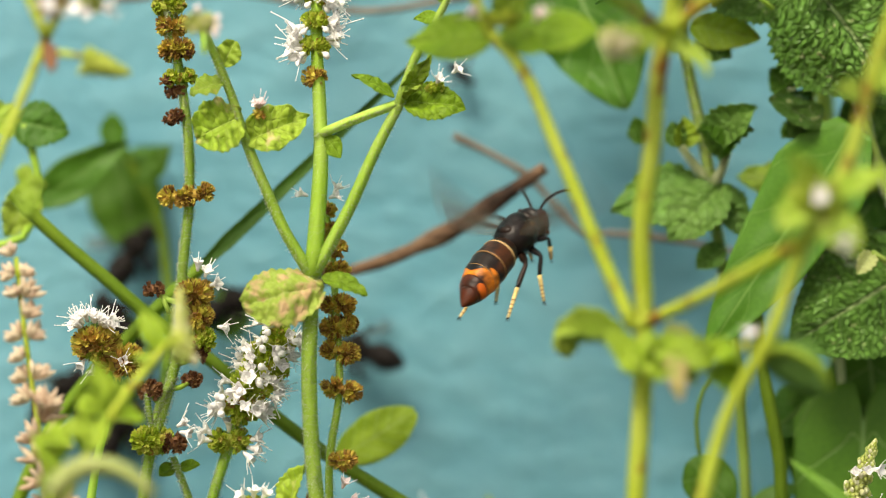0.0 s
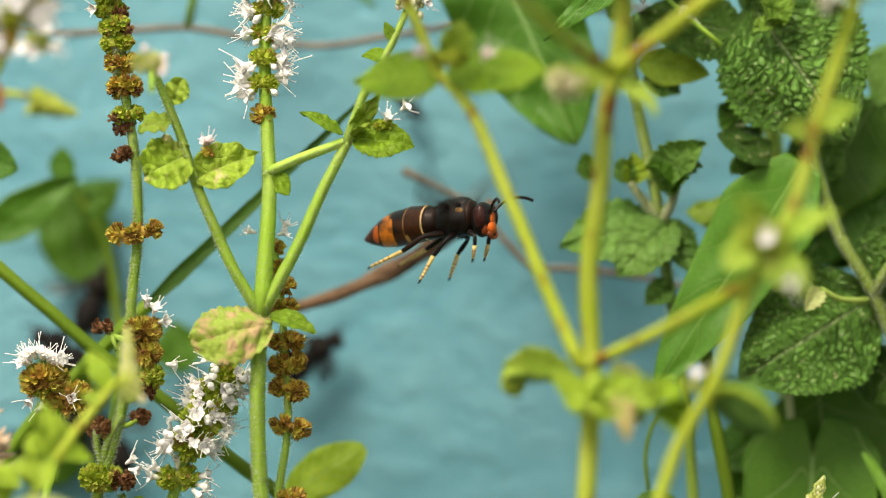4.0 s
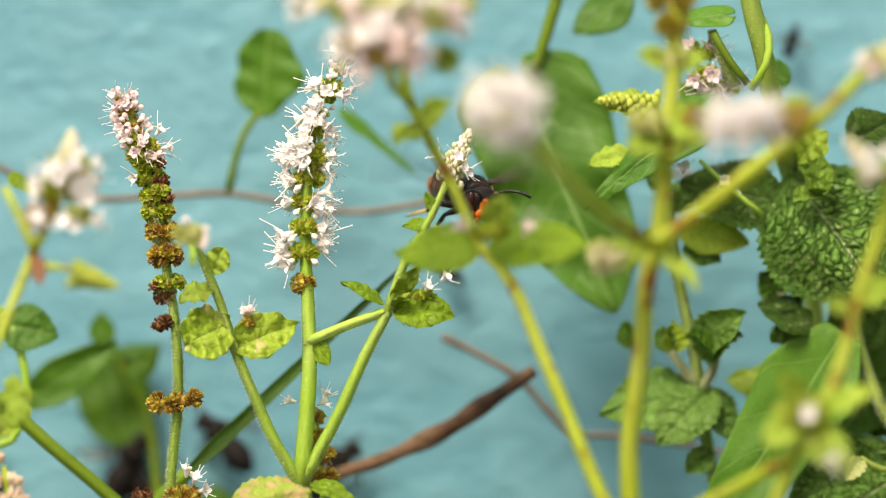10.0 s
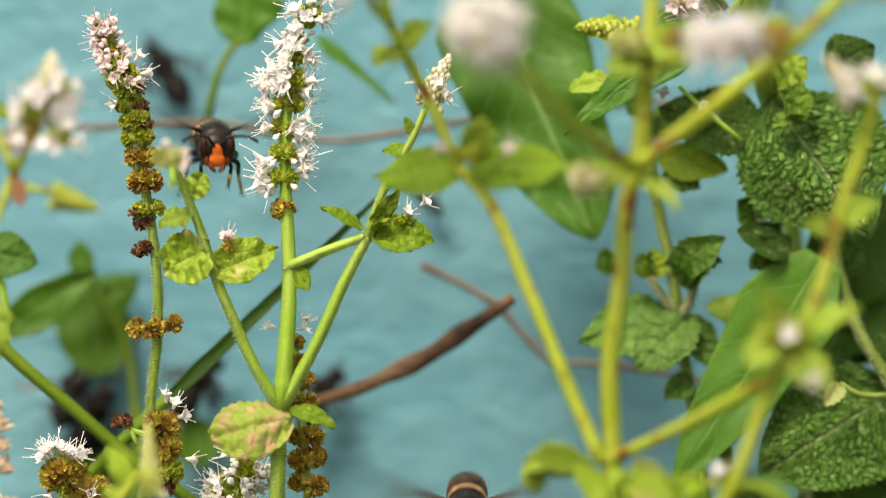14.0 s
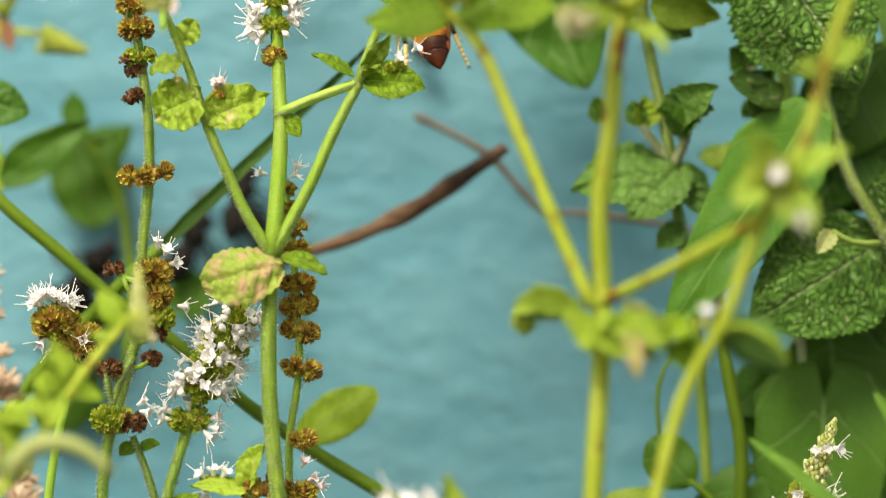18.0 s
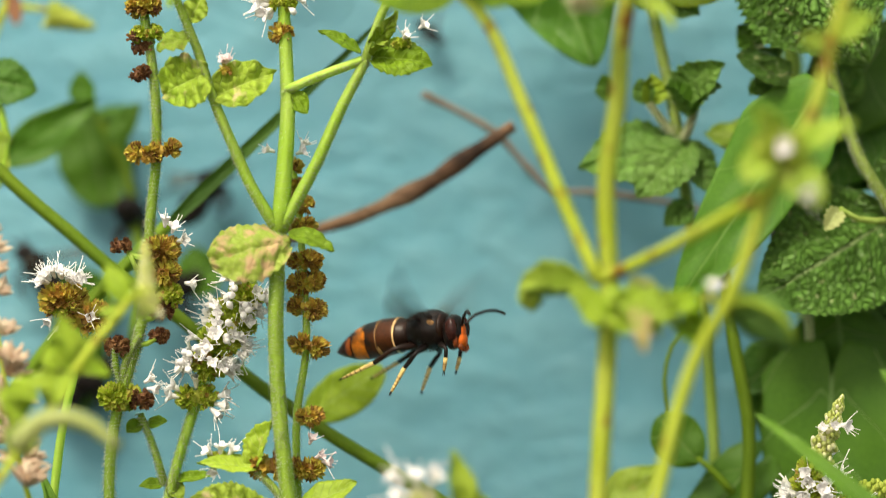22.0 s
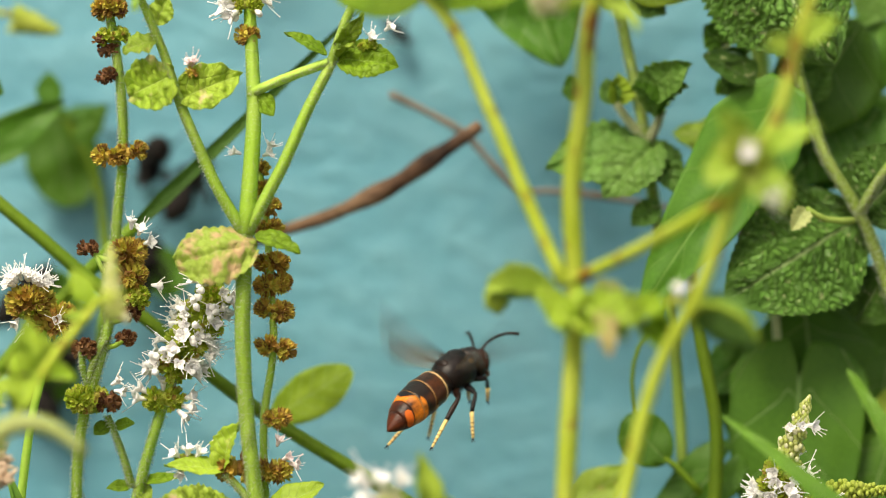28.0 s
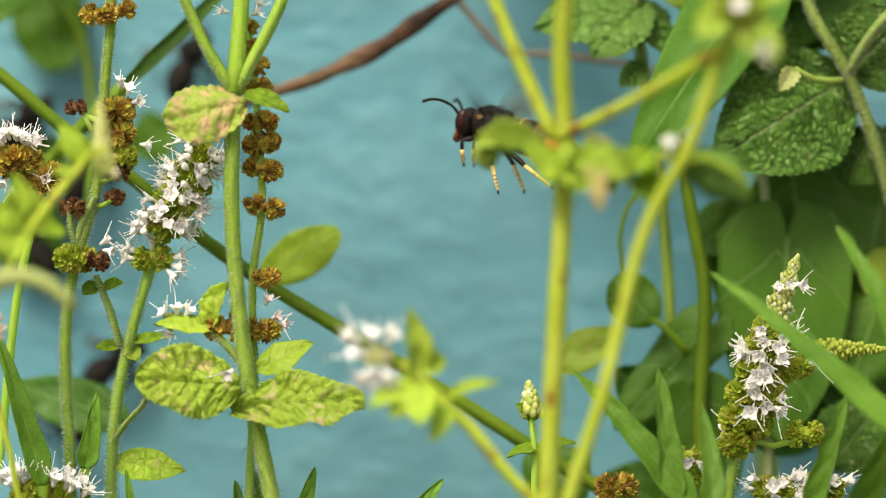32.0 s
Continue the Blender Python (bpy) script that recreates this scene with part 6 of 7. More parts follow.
leaf(edge, (-78.4, 23.9, 23.2), (-67.7, 23.9, 21.1), 9.0, LEAF_BIND, (0, -0.9, 0.3), teeth=9, bite=0.12, curl=0.6, wrinkle=0.4, cell=1.7, nu=36, nv=24)
leaf(edge, (-76.4, 23.9, 21.7), (-84.6, 23.9, 25.8), 7.0, LEAF_NEAR, (0, -0.8, 0.5))
leaf(edge, (-74.3, 23.9, 11.4), (-79.5, 23.9, 2.1), 7.0, LEAF_NEAR, (0.2, -0.9, 0.2))
leaf(edge, (-75.9, 11.4, 49.9), (-69.9, 11.4, 45.8), 3.0, LEAF, kind="lance")

# Pale dry flower spike beside the mint.
BASE = (-64.4, -25.0, -54.1)
dry = thing("grass_spike", foot(BASE), "pale pinkish dry flower spike", "grass")
DRY = [BASE, (-66.2, -25.0, -48.0), (-68.5, -25.0, -36.8), (-71.8, -25.0, -15.5), (-73.5, -25.0, -1.4)]
stem(dry, DRY, 0.8, 0.4, STEM_NEAR, root=True)


def spikelet(plant, at, out, count, size):
    """A tuft of narrow pointed dry petals."""
    g = Shape()
    d, s, u = frame_of(out)
    for j in range(count):
        w = 2.4 * j
        o = unit(d + 1.0 * math.sqrt((j + 0.5) / count) * (math.cos(w) * s + math.sin(w) * u))
        ln = size * random.uniform(0.8, 1.15)
        q = vec(at) + o * 0.3
        tube(g, [(*q, 0.2), (*(q + o * 0.45 * ln), 0.52), (*(q + o * 0.8 * ln), 0.4), (*(q + o * ln), 0.06)], 0.4, 0.1, 6, 0.6)
    g.uv = []
    part("spikelet", g, PALE_BRACT, plant)


for k, row in enumerate(smooth_path(DRY[1:], 3.2)):
    for side in (-1, 1):
        if (k + side) % 5 < 4:
            spikelet(dry, row[:3] + (side * 0.7, random.uniform(-0.8, 0.4), 0), (side * random.uniform(0.3, 0.9), random.uniform(-0.5, 0.1), random.uniform(0.5, 0.9)), 10, random.uniform(2.8, 4.6) * (1 if k < 6 else 0.8))

for at, size in (((-65.8, -27.0, -48.6), 5.0), ((-68.5, -27.0, -28.0), 4.2)):
    spikelet(dry, at, (0.2, -0.4, 0.8), 18, size)

# Leafy shoot close to the lens.
BASE = (-66.8, -60.4, -44.7)
shoot = thing("mint_plant", (foot(BASE)[0] - 60, foot(BASE)[1], -LIFT), "bright green leafy shoot, out of focus", "mint plant", "mint plants")
stem(shoot, [BASE, (-59.6, -56.4, -34.6), (-52.2, -55.0, -23.4), (-46.7, -52.9, -16.8), (-42.9, -71.2, -14.8)], 1.1, 0.7, STEM_NEAR, root=True, lean=-60)
bud_spike(shoot, (-43.4, -50.8, -18.7), (-44.0, -50.8, -6.5), 2.2, YELLOW_BUDS, n=70, ball_r=0.7)
for b, t, wd, fc in (((-57.8, -57.0, -27.7), (-59.5, -57.0, -23.6), 4.0, (-0.4, -0.8, 0.4)), ((-57.8, -56.0, -28.0), (-58.2, -58.0, -33.5), 5.2, (0, -0.9, 0.2)), ((-57.6, -55.0, -27.2), (-49.4, -54.0, -28.6), 4.4, (0.1, -0.7, 0.6)), ((-57.2, -56.0, -26.3), (-58.0, -57.0, -18.3), 4.2, (0.4, -0.8, 0.3)), ((-55.8, -55.0, -26.1), (-51.7, -53.0, -23.5), 3.4, (0.2, -0.6, 0.7)), ((-61.0, -58.0, -31.8), (-66.4, -60.0, -31.9), 6.0, (0, -0.6, 0.7)), ((-59.2, -57.0, -30.5), (-63.6, -58.0, -29.5), 3.8, (-0.2, -0.7, 0.6)), ((-54.6, -55.0, -24.4), (-57.0, -54.0, -21.1), 3.0, (0.3, -0.8, 0.4)), ((-47.4, -53.0, -19.0), (-52.0, -52.0, -18.3), 3.4, (0, -0.6, 0.8)), ((-63.0, -58.0, -35.6), (-67.7, -60.0, -30.8), 6.5, (0.2, -0.8, 0.4)), ((-61.7, -60.0, -36.4), (-65.7, -60.0, -42.0), 6.0, (0, -0.9, 0.2))):
    leaf(shoot, b, t, wd, LEAF_LIGHT, fc, teeth=7, bite=0.12, curl=0.8, cup=0.4, crumple=0.16, wrinkle=0.3, cell=1.6)
stem(shoot, [(-63.7, -72.0, -40.1), (-59.8, -73.0, -35.9), (-55.3, -74.0, -35.0), (-50.6, -75.0, -36.6), (-46.9, -76.0, -40.0)], 2.0, 0.9, STEM_LEAF, name="arched_leaf", label="arched leaf rolled lengthwise")
leaf(shoot, (-46.7, -52.9, -16.8), (-50.4, -52.9, -10.2), 4.0, LEAF_LIGHT, curl=0.6)

# Dry twigs in front of the wall.
BASE = (-22.1, 46.4, -5.8)
twig = thing("twig", BASE, "bent dry brown twig stuck behind the mint", "twig", "twigs")
g = Shape()
tube(g, [(*p, r) for p, r in (((-27.5, 75.0, -11.3), 0.9), ((-25.6, 64.0, -9.5), 0.9), (BASE, 0.95), ((-17.7, 39.4, -4.3), 0.95), ((-9.8, 37.4, -1.8), 1.25), ((-3.5, 36.9, 1.0), 1.5), ((3.8, 36.4, 4.7), 1.7), ((9.0, 35.9, 8.3), 1.4), ((14.1, 35.4, 11.7), 1.2), ((18.8, 34.9, 15.0), 0.9))], 1.0, 1.0, 12, 0.9, 0.05, 0.55)
part("stick", g, TWIG, twig)
twig2 = thing("twig", (76, 70, -LIFT), "thin grey-brown twig against the wall", "twig", "twigs")
g = Shape()
tube(g, [(76, 70, -LIFT), (74, 68, -60), (72.3, 49.4, -7.8), (55.4, 49.4, -0.8), (42.7, 48.4, 1.7), (31.1, 47.4, 2.9), (26.3, 47.4, 2.9), (22.2, 46.4, 6.7), (15.3, 45.4, 14.0), (9.1, 45.4, 17.6), (1.9, 45.4, 21.1)], 0.25, 0.7, 7, 2.0, 0, 0.3)
part("stick", g, TENDRIL, twig2)

# ---- insects: bodies point along +x, backs up, in millimetres from the body's middle ----
def insect_part(name, g, material, parent, label=""):
    g.uv = []
    ob = new(name, mesh_of(name, g, material))
    ob.parent = parent
    return tagged(ob, label)


def lathe(g, centres, radii, sides=20, squash=1.0):
    base = len(g.v)
    for (x, z), r in zip(centres, radii):
        for k in range(sides):
            w = 2 * math.pi * k / sides
            g.v.append((x, r * math.cos(w), z + squash * r * math.sin(w)))
    n = len(centres)
    for i in range(n - 1):
        for k in range(sides):
            j = (k + 1) % sides
            g.f.append((base + i * sides + k, base + i * sides + j, base + (i + 1) * sides + j, base + (i + 1) * sides + k))
    g.f.append(tuple(base + k for k in reversed(range(sides))))
    g.f.append(tuple(base + (n - 1) * sides + k for k in range(sides)))


def belly(s):
    stops = [(0, 1.3), (0.03, 2.0), (0.09, 2.85), (0.2, 3.45), (0.42, 3.7), (0.6, 3.45), (0.76, 2.75), (0.9, 1.5), (0.97, 0.6), (1.0, 0.12)]
    return float(np.interp(s, [a for a, _ in stops], [b for _, b in stops]))


def wing_shape(length, width, sweep):
    g, nu, nv = Shape(), 14, 6
    for i in range(nu + 1):
        s = i / nu
        w = width * (0.18 + 0.82 * math.sin(math.pi * min(1, 0.12 + 0.8 * s)) ** 0.8) * (1 - 0.75 * max(0, s - 0.8) / 0.2)
        for k in range(nv + 1):
            q = k / nv
            g.v.append((-sweep * s - q * w, length * s, 0.3 * math.sin(5 * q) - 0.2 * s))
    m = nv + 1
    n = len(g.v)
    g.v += [(x, y, z - 0.05) for x, y, z in g.v]
    for i in range(nu):
        for k in range(nv):
            a, b, c, d = i * m + k, i * m + k + 1, (i + 1) * m + k + 1, (i + 1) * m + k
            g.f += [(a, d, c, b), (n + a, n + b, n + c, n + d)]
    return g


def make_hornet(label):
    ob = tagged(new("hornet"), label, "hornet", "hornets")
    o = 2.0
    # Head: broad shield with a flat orange face, large eyes at the sides and a dark crown.
    g = Shape()
    ball(g, (8.7 + o, 0, -0.3), (1.75, 3.1, 2.9), 14, 20)
    ball(g, (8.3 + o, 0, -0.7), (1.3, 2.9, 3.0), 12, 18)
    head = insect_part("head", g, BLACK, ob)
    g = Shape()
    ball(g, (10.0 + o, 0, -1.95), (0.75, 1.45, 1.35), 10, 16)
    insect_part("face", g, FACE, head, "orange face plate")
    g = Shape()
    ball(g, (10.18 + o, 0, -0.45), (0.42, 1.05, 1.35), 10, 14)
    insect_part("brow", g, FACE, head)
    for s in (-1, 1):
        g = Shape()
        ball(g, (9.15 + o, s * 2.3, 0.0), (1.1, 0.95, 2.15), 12, 14)
        insect_part("eye", g, EYE, head, "dark red compound eye")
        g = Shape()
        ball(g, (9.55 + o, s * 1.75, -2.2), (0.5, 0.55, 1.1), 8, 10)
        insect_part("cheek", g, DARK_FACE, head)
        g = Shape()
        tube(g, [(9.9 + o, s * 1.15, -2.8), (10.35 + o, s * 0.95, -3.5), (10.3 + o, s * 0.2, -4.0)], 0.55, 0.25, 8, 0.4)
        insect_part("mandible", g, DARK_FACE, head)
        g = Shape()
        tube(g, [(10.4 + o, s * 0.65, 0.55), (10.9 + o, s * 1.2, 1.5), (11.6 + o, s * 2.0, 2.3)], 0.27, 0.25, 7, 0.6)
        tube(g, [(11.6 + o, s * 2.0, 2.3), (12.9 + o, s * 3.6, 2.9), (14.0 + o, s * 5.2, 2.9), (14.9 + o, s * 6.6, 2.3)], 0.27, 0.3, 7, 0.7)
        insect_part("antenna", g, BLACK, head)
    # Thorax: collar, humped shield, rear plate and a pinched waist.
    g = Shape()
    lathe(g, [(x + o, 0.1 - 0.03 * (x - 4) ** 2 * 0.6) for x in (-0.6, 0.0, 0.7, 1.6, 2.8, 4.0, 5.2, 6.3, 7.0, 7.6)], [0.9, 1.7, 2.6, 3.15, 3.5, 3.65, 3.55, 3.2, 2.5, 1.4], 24, 0.95)
    ball(g, (4.9 + o, 0, 1.3), (2.6, 2.5, 2.5), 10, 18)
    thorax = insect_part("thorax", g, BLACK, ob)
    g = Shape()
    ball(g, (1.9 + o, 0, 2.2), (0.95, 1.9, 1.15), 8, 14)
    insect_part("rear_shield", g, BROWN, thorax)
    g = Shape()
    lathe(g, [(6.6 + o, 0.35), (7.0 + o, 0.35), (7.4 + o, 0.25)], [3.0, 2.75, 2.2], 24, 0.95)
    insect_part("collar", g, BROWN, thorax)
    g, rnd = Shape(), random.Random(5)
    for _ in range(900):
        x, w = rnd.uniform(0.3, 7.4), rnd.uniform(0, 2 * math.pi)
        rr = float(np.interp(x, [0, 1.2, 3.8, 6.3, 7.6], [1.7, 3.0, 3.7, 3.2, 1.6])) * 0.98
        a = np.array((x + o, rr * math.cos(w), 0.97 * rr * math.sin(w)))
        b = a + np.array((-0.3, math.cos(w), math.sin(w))) * rnd.uniform(0.3, 0.75)
        i = len(g.v)
        g.v += [tuple(a + (0.04, 0, 0)), tuple(a - (0.04, 0.03, 0)), tuple(a + (0, 0.04, 0.03)), tuple(b)]
        g.f += [(i, i + 1, i + 3), (i + 1, i + 2, i + 3), (i + 2, i, i + 3)]
    tagged(insect_part("thorax_hair", g, BROWN, thorax), kind="stuff")
    for s in (-1, 1):
        g = Shape()
        ball(g, (5.5 + o, s * 2.9, 1.3), (0.85, 0.45, 0.6), 6, 10)
        insect_part("shoulder_plate", g, TAN_DARK, thorax)

    # Abdomen: overlapping rings, each a little wider at its rear edge.
    def ring(s0, s1, grow=0.0, flare=0.0, sides=28):
        q = Shape()
        ss = np.linspace(s0, s1, 9)
        lathe(q, [(1.6 + o - 15.6 * s, -0.4 - 2.5 * s * s) for s in ss], [max(0.1, belly(s) + grow + flare * ((s - s0) / (s1 - s0)) ** 3) for s in ss], sides, 0.92)
        return q

    abdomen = insect_part("abdomen", ring(0.0, 0.985, -0.14), BLACK, ob)
    for name, s0, s1, grow, flare, mat in (("tergite", 0.0, 0.187, -0.02, 0.05, BROWN), ("band", 0.186, 0.203, 0.05, 0.02, CREAM), ("tergite", 0.203, 0.396, -0.02, 0.06, RUST_BACK), ("band", 0.396, 0.407, 0.06, 0.0, TAN_DARK), ("tergite", 0.407, 0.588, -0.03, 0.06, RUST_BACK), ("band", 0.588, 0.597, 0.04, 0.0, TAN_DARK), ("tergite", 0.597, 0.715, -0.02, 0.05, ORANGE), ("tergite", 0.715, 0.83, -0.05, 0.04, RUST), ("tergite", 0.83, 0.99, -0.05, 0.0, RUST)):
        insect_part(name, ring(s0, s1, grow, flare), mat, abdomen)

    def plate(s0, s1, mid, half, taper, lift):
        """A thin coloured plate on the abdomen between two rings, centred on an angle round it."""
        q, cols, rows = Shape(), 11, 7
        for a in np.linspace(s0, s1, rows):
            x = (a - s0) / (s1 - s0)
            spread = half * max(0.05, (1 - x) ** 0.7 if taper else math.sin(math.pi * (0.12 + 0.76 * x)) ** 0.5)
            for w in np.linspace(mid - spread, mid + spread, cols):
                r = belly(a) + lift
                q.v.append((1.6 + o - 15.6 * a, r * math.cos(radians(w)), -0.4 - 2.5 * a * a + 0.92 * r * math.sin(radians(w))))
        q.f = [(i * cols + k, i * cols + k + 1, (i + 1) * cols + k + 1, (i + 1) * cols + k) for i in range(rows - 1) for k in range(cols - 1)]
        return q

    insect_part("back_mark", plate(0.597, 0.672, 90, 40, True, 0.07), BLACK, abdomen)
    for mid in (-5, 185):
        insect_part("side_spot", plate(0.735, 0.81, mid, 42, False, 0.03), FACE, abdomen, "orange-red side spot")
        insect_part("side_spot", plate(0.535, 0.592, mid - 12 if mid < 90 else mid + 12, 52, False, 0.07), ORANGE, abdomen, "orange side spot")
        insect_part("side_spot", plate(0.36, 0.398, -50 if mid < 90 else 230, 22, False, 0.07), TAN, abdomen, "tan side spot")
    # Legs: dark thigh and shin, yellow jointed foot with dark rings and a claw.
    for x, knee, ankle, toe, thick in ((6.4, (8.2, 2.7, -3.4), (8.0, 2.6, -5.0), (7.4, 2.3, -7.2), 0.5), (4.2, (3.4, 4.4, -3.9), (1.2, 4.7, -6.4), (-1.0, 5.6, -10.4), 0.6), (2.2, (-0.6, 4.4, -2.9), (-4.6, 4.5, -5.2), (-10.2, 5.6, -7.6), 0.68)):
        for s in (-1, 1):
            f = lambda p: vec((p[0] + o, s * p[1], p[2]))
            hip, k1, k2, k3 = vec((x + o, s * 1.3, -2.4)), f(knee), f(ankle), f(toe)
            g = Shape()
            tube(g, [(*p, r) for p, r in ((hip, thick), (0.5 * (hip + k1), thick * 1.05), (k1, thick * 0.62), (0.5 * (k1 + k2), thick * 0.72), (k2, thick * 0.6))], 0.5, 0.4, 9, 0.6)
            leg = insect_part("leg", g, BLACK if x > 3 else BROWN, ob)
            g = Shape()
            tube(g, [k2, 0.5 * (k2 + k3), k3], 0.4, 0.24, 8, 0.6)
            foot_part = insect_part("tarsus", g, YELLOW, leg, "yellow lower leg")
            g = Shape()
            for q in (0.42, 0.58, 0.72, 0.86):
                p, d = k2 * (1 - q) + k3 * q, unit(k3 - k2)
                tube(g, [p - d * 0.1, p, p + d * 0.1], 0.45 - 0.17 * q, 0.43 - 0.17 * q, 8, 0.5)
            insect_part("joint_rings", g, TAN_DARK, foot_part)
            g = Shape()
            d = unit(k3 - k2)
            for side in (-1, 1):
                tube(g, [k3, k3 + d * 0.4 + (0, 0.25 * side, 0), k3 + d * 0.55 + (0, 0.3 * side, -0.3)], 0.13, 0.06, 5, 0.3)
            insect_part("claw", g, BLACK, foot_part)
    wings = []
    for s in (-1, 1):
        for ln, wd, sw, x, off in ((19.0, 4.6, -3.0, 5.6, 0), (12.5, 3.4, 2.0, 3.6, 1)):
            g = wing_shape(ln, wd, sw)
            if s < 0:
                g.v = [(x0, -y0, z0) for x0, y0, z0 in g.v]
                g.f = [tuple(reversed(f)) for f in g.f]
            w = insect_part("wing", g, WING, ob, "smoky transparent wing")
            g = Shape()
            tube(g, [(0, 0, 0.05), (-0.4 * sw, s * 0.5 * ln, 0), (-sw, s * 0.93 * ln, -0.1)], 0.24, 0.1, 6, 1.5)
            tube(g, [(-0.4, 0, 0.05), (-0.4 * sw - wd * 0.4, s * 0.5 * ln, 0.1), (-sw - wd * 0.45, s * 0.85 * ln, 0)], 0.12, 0.06, 5, 1.5)
            insect_part("wing_vein", g, BROWN, w)
            w.location = ((x + o) / 1000, s * 0.0024, 0.0022 - 0.0004 * off)
            wings.append((w, s, off))
    for child in ob.children_recursive:
        child.data.transform(Matrix.Diagonal((1.07, 1, 1, 1)))
        child.location.x *= 1.07
    return ob, wings


def make_bee(label, size=0.85):
    ob = tagged(new("honey_bee"), label, "bee", "honey bees")
    g = Shape()
    ball(g, (5.2, 0, 0), (1.4, 1.9, 1.9), 8, 12)
    head = insect_part("head", g, BLACK, ob)
    for s in (-1, 1):
        g = Shape()
        tube(g, [(6.2, s * 0.4, 0.6), (7.2, s * 1.0, 1.2), (8.4, s * 1.8, 0.6)], 0.18, 0.16, 5, 0.8)
        insect_part("antenna", g, BLACK, head)
    g = Shape()
    ball(g, (2.0, 0, 0.2), (2.3, 2.3, 2.3), 9, 12, bumps=0.2)
    insect_part("thorax", g, BEE_BODY, ob)
    g = Shape()
    lathe(g, [(0.2 - 7.2 * s, -0.3 - 0.8 * s) for s in np.linspace(0, 1, 12)], [2.5 * math.sin(math.pi * (0.12 + 0.86 * s)) ** 0.7 for s in np.linspace(0, 1, 12)], 14)
    abdomen = insect_part("abdomen", g, BEE_BODY, ob)
    for s in (0.25, 0.45, 0.65):
        g = Shape()
        lathe(g, [(0.2 - 7.2 * q, -0.3 - 0.8 * q) for q in (s, s + 0.04, s + 0.08)], [2.56 * math.sin(math.pi * (0.12 + 0.86 * q)) ** 0.7 for q in (s, s + 0.04, s + 0.08)], 14)
        insect_part("band", g, BLACK, abdomen)
    for s in (-1, 1):
        for x in (3.2, 1.8, 0.6):
            g = Shape()
            tube(g, [(x, s * 1.2, -1.6), (x - 0.5, s * 2.4, -3.0), (x - 1.6, s * 2.2, -5.2)], 0.3, 0.25, 5, 1.0)
            insect_part("leg", g, BLACK, ob)
        g = wing_shape(8.0, 2.6, 3.5)
        if s < 0:
            g.v = [(x0, -y0, z0) for x0, y0, z0 in g.v]
            g.f = [tuple(reversed(f)) for f in g.f]
        w = insect_part("wing", g, WING, ob)
        w.location = (0.0025, s * 0.0016, 0.002)
        w.rotation_euler = (s * 0.5, 0, 0)
    for o in ob.children_recursive:
        o.data.transform(Matrix.Scale(size, 4))
        o.location = o.location * size
    return ob


def heading(place, ahead, up=(0, 0, 1)):
    x = unit(ahead)
    z = vec(up) - x * (vec(up) @ x)
    if np.linalg.norm(z) < 0.05:
        z = np.array((0, -1, 0.0))
    z = unit(z)
    y = np.cross(z, x)
    m = Matrix(np.array([x, y, z]).T.tolist()).to_4x4()
    m.translation = Vector((place[0] / 1000, place[1] / 1000, (place[2] + LIFT) / 1000))
    return m


hornet, hornet_wings = make_hornet("dark hornet with orange face, orange-banded abdomen and yellow legs, hovering")
hornet_b, hornet_b_wings = make_hornet("second dark hornet with orange face and yellow legs, in flight")
bees = [make_bee("small dark honey bee flying before the blue wall", 1.1) for _ in range(9)]

# Dark insects at rest on the wall, and a dent in its paint.
for p, ahead in (((3.3, 70.0, 33.5), (0.7, 0, -0.6)), ((68.5, 70.0, 77.6), (0.3, 0, 0.9))):
    bee = make_bee("small dark bee resting on the blue wall", 0.5)
    bee.matrix_basis = heading(p, ahead, (0, -1, 0))


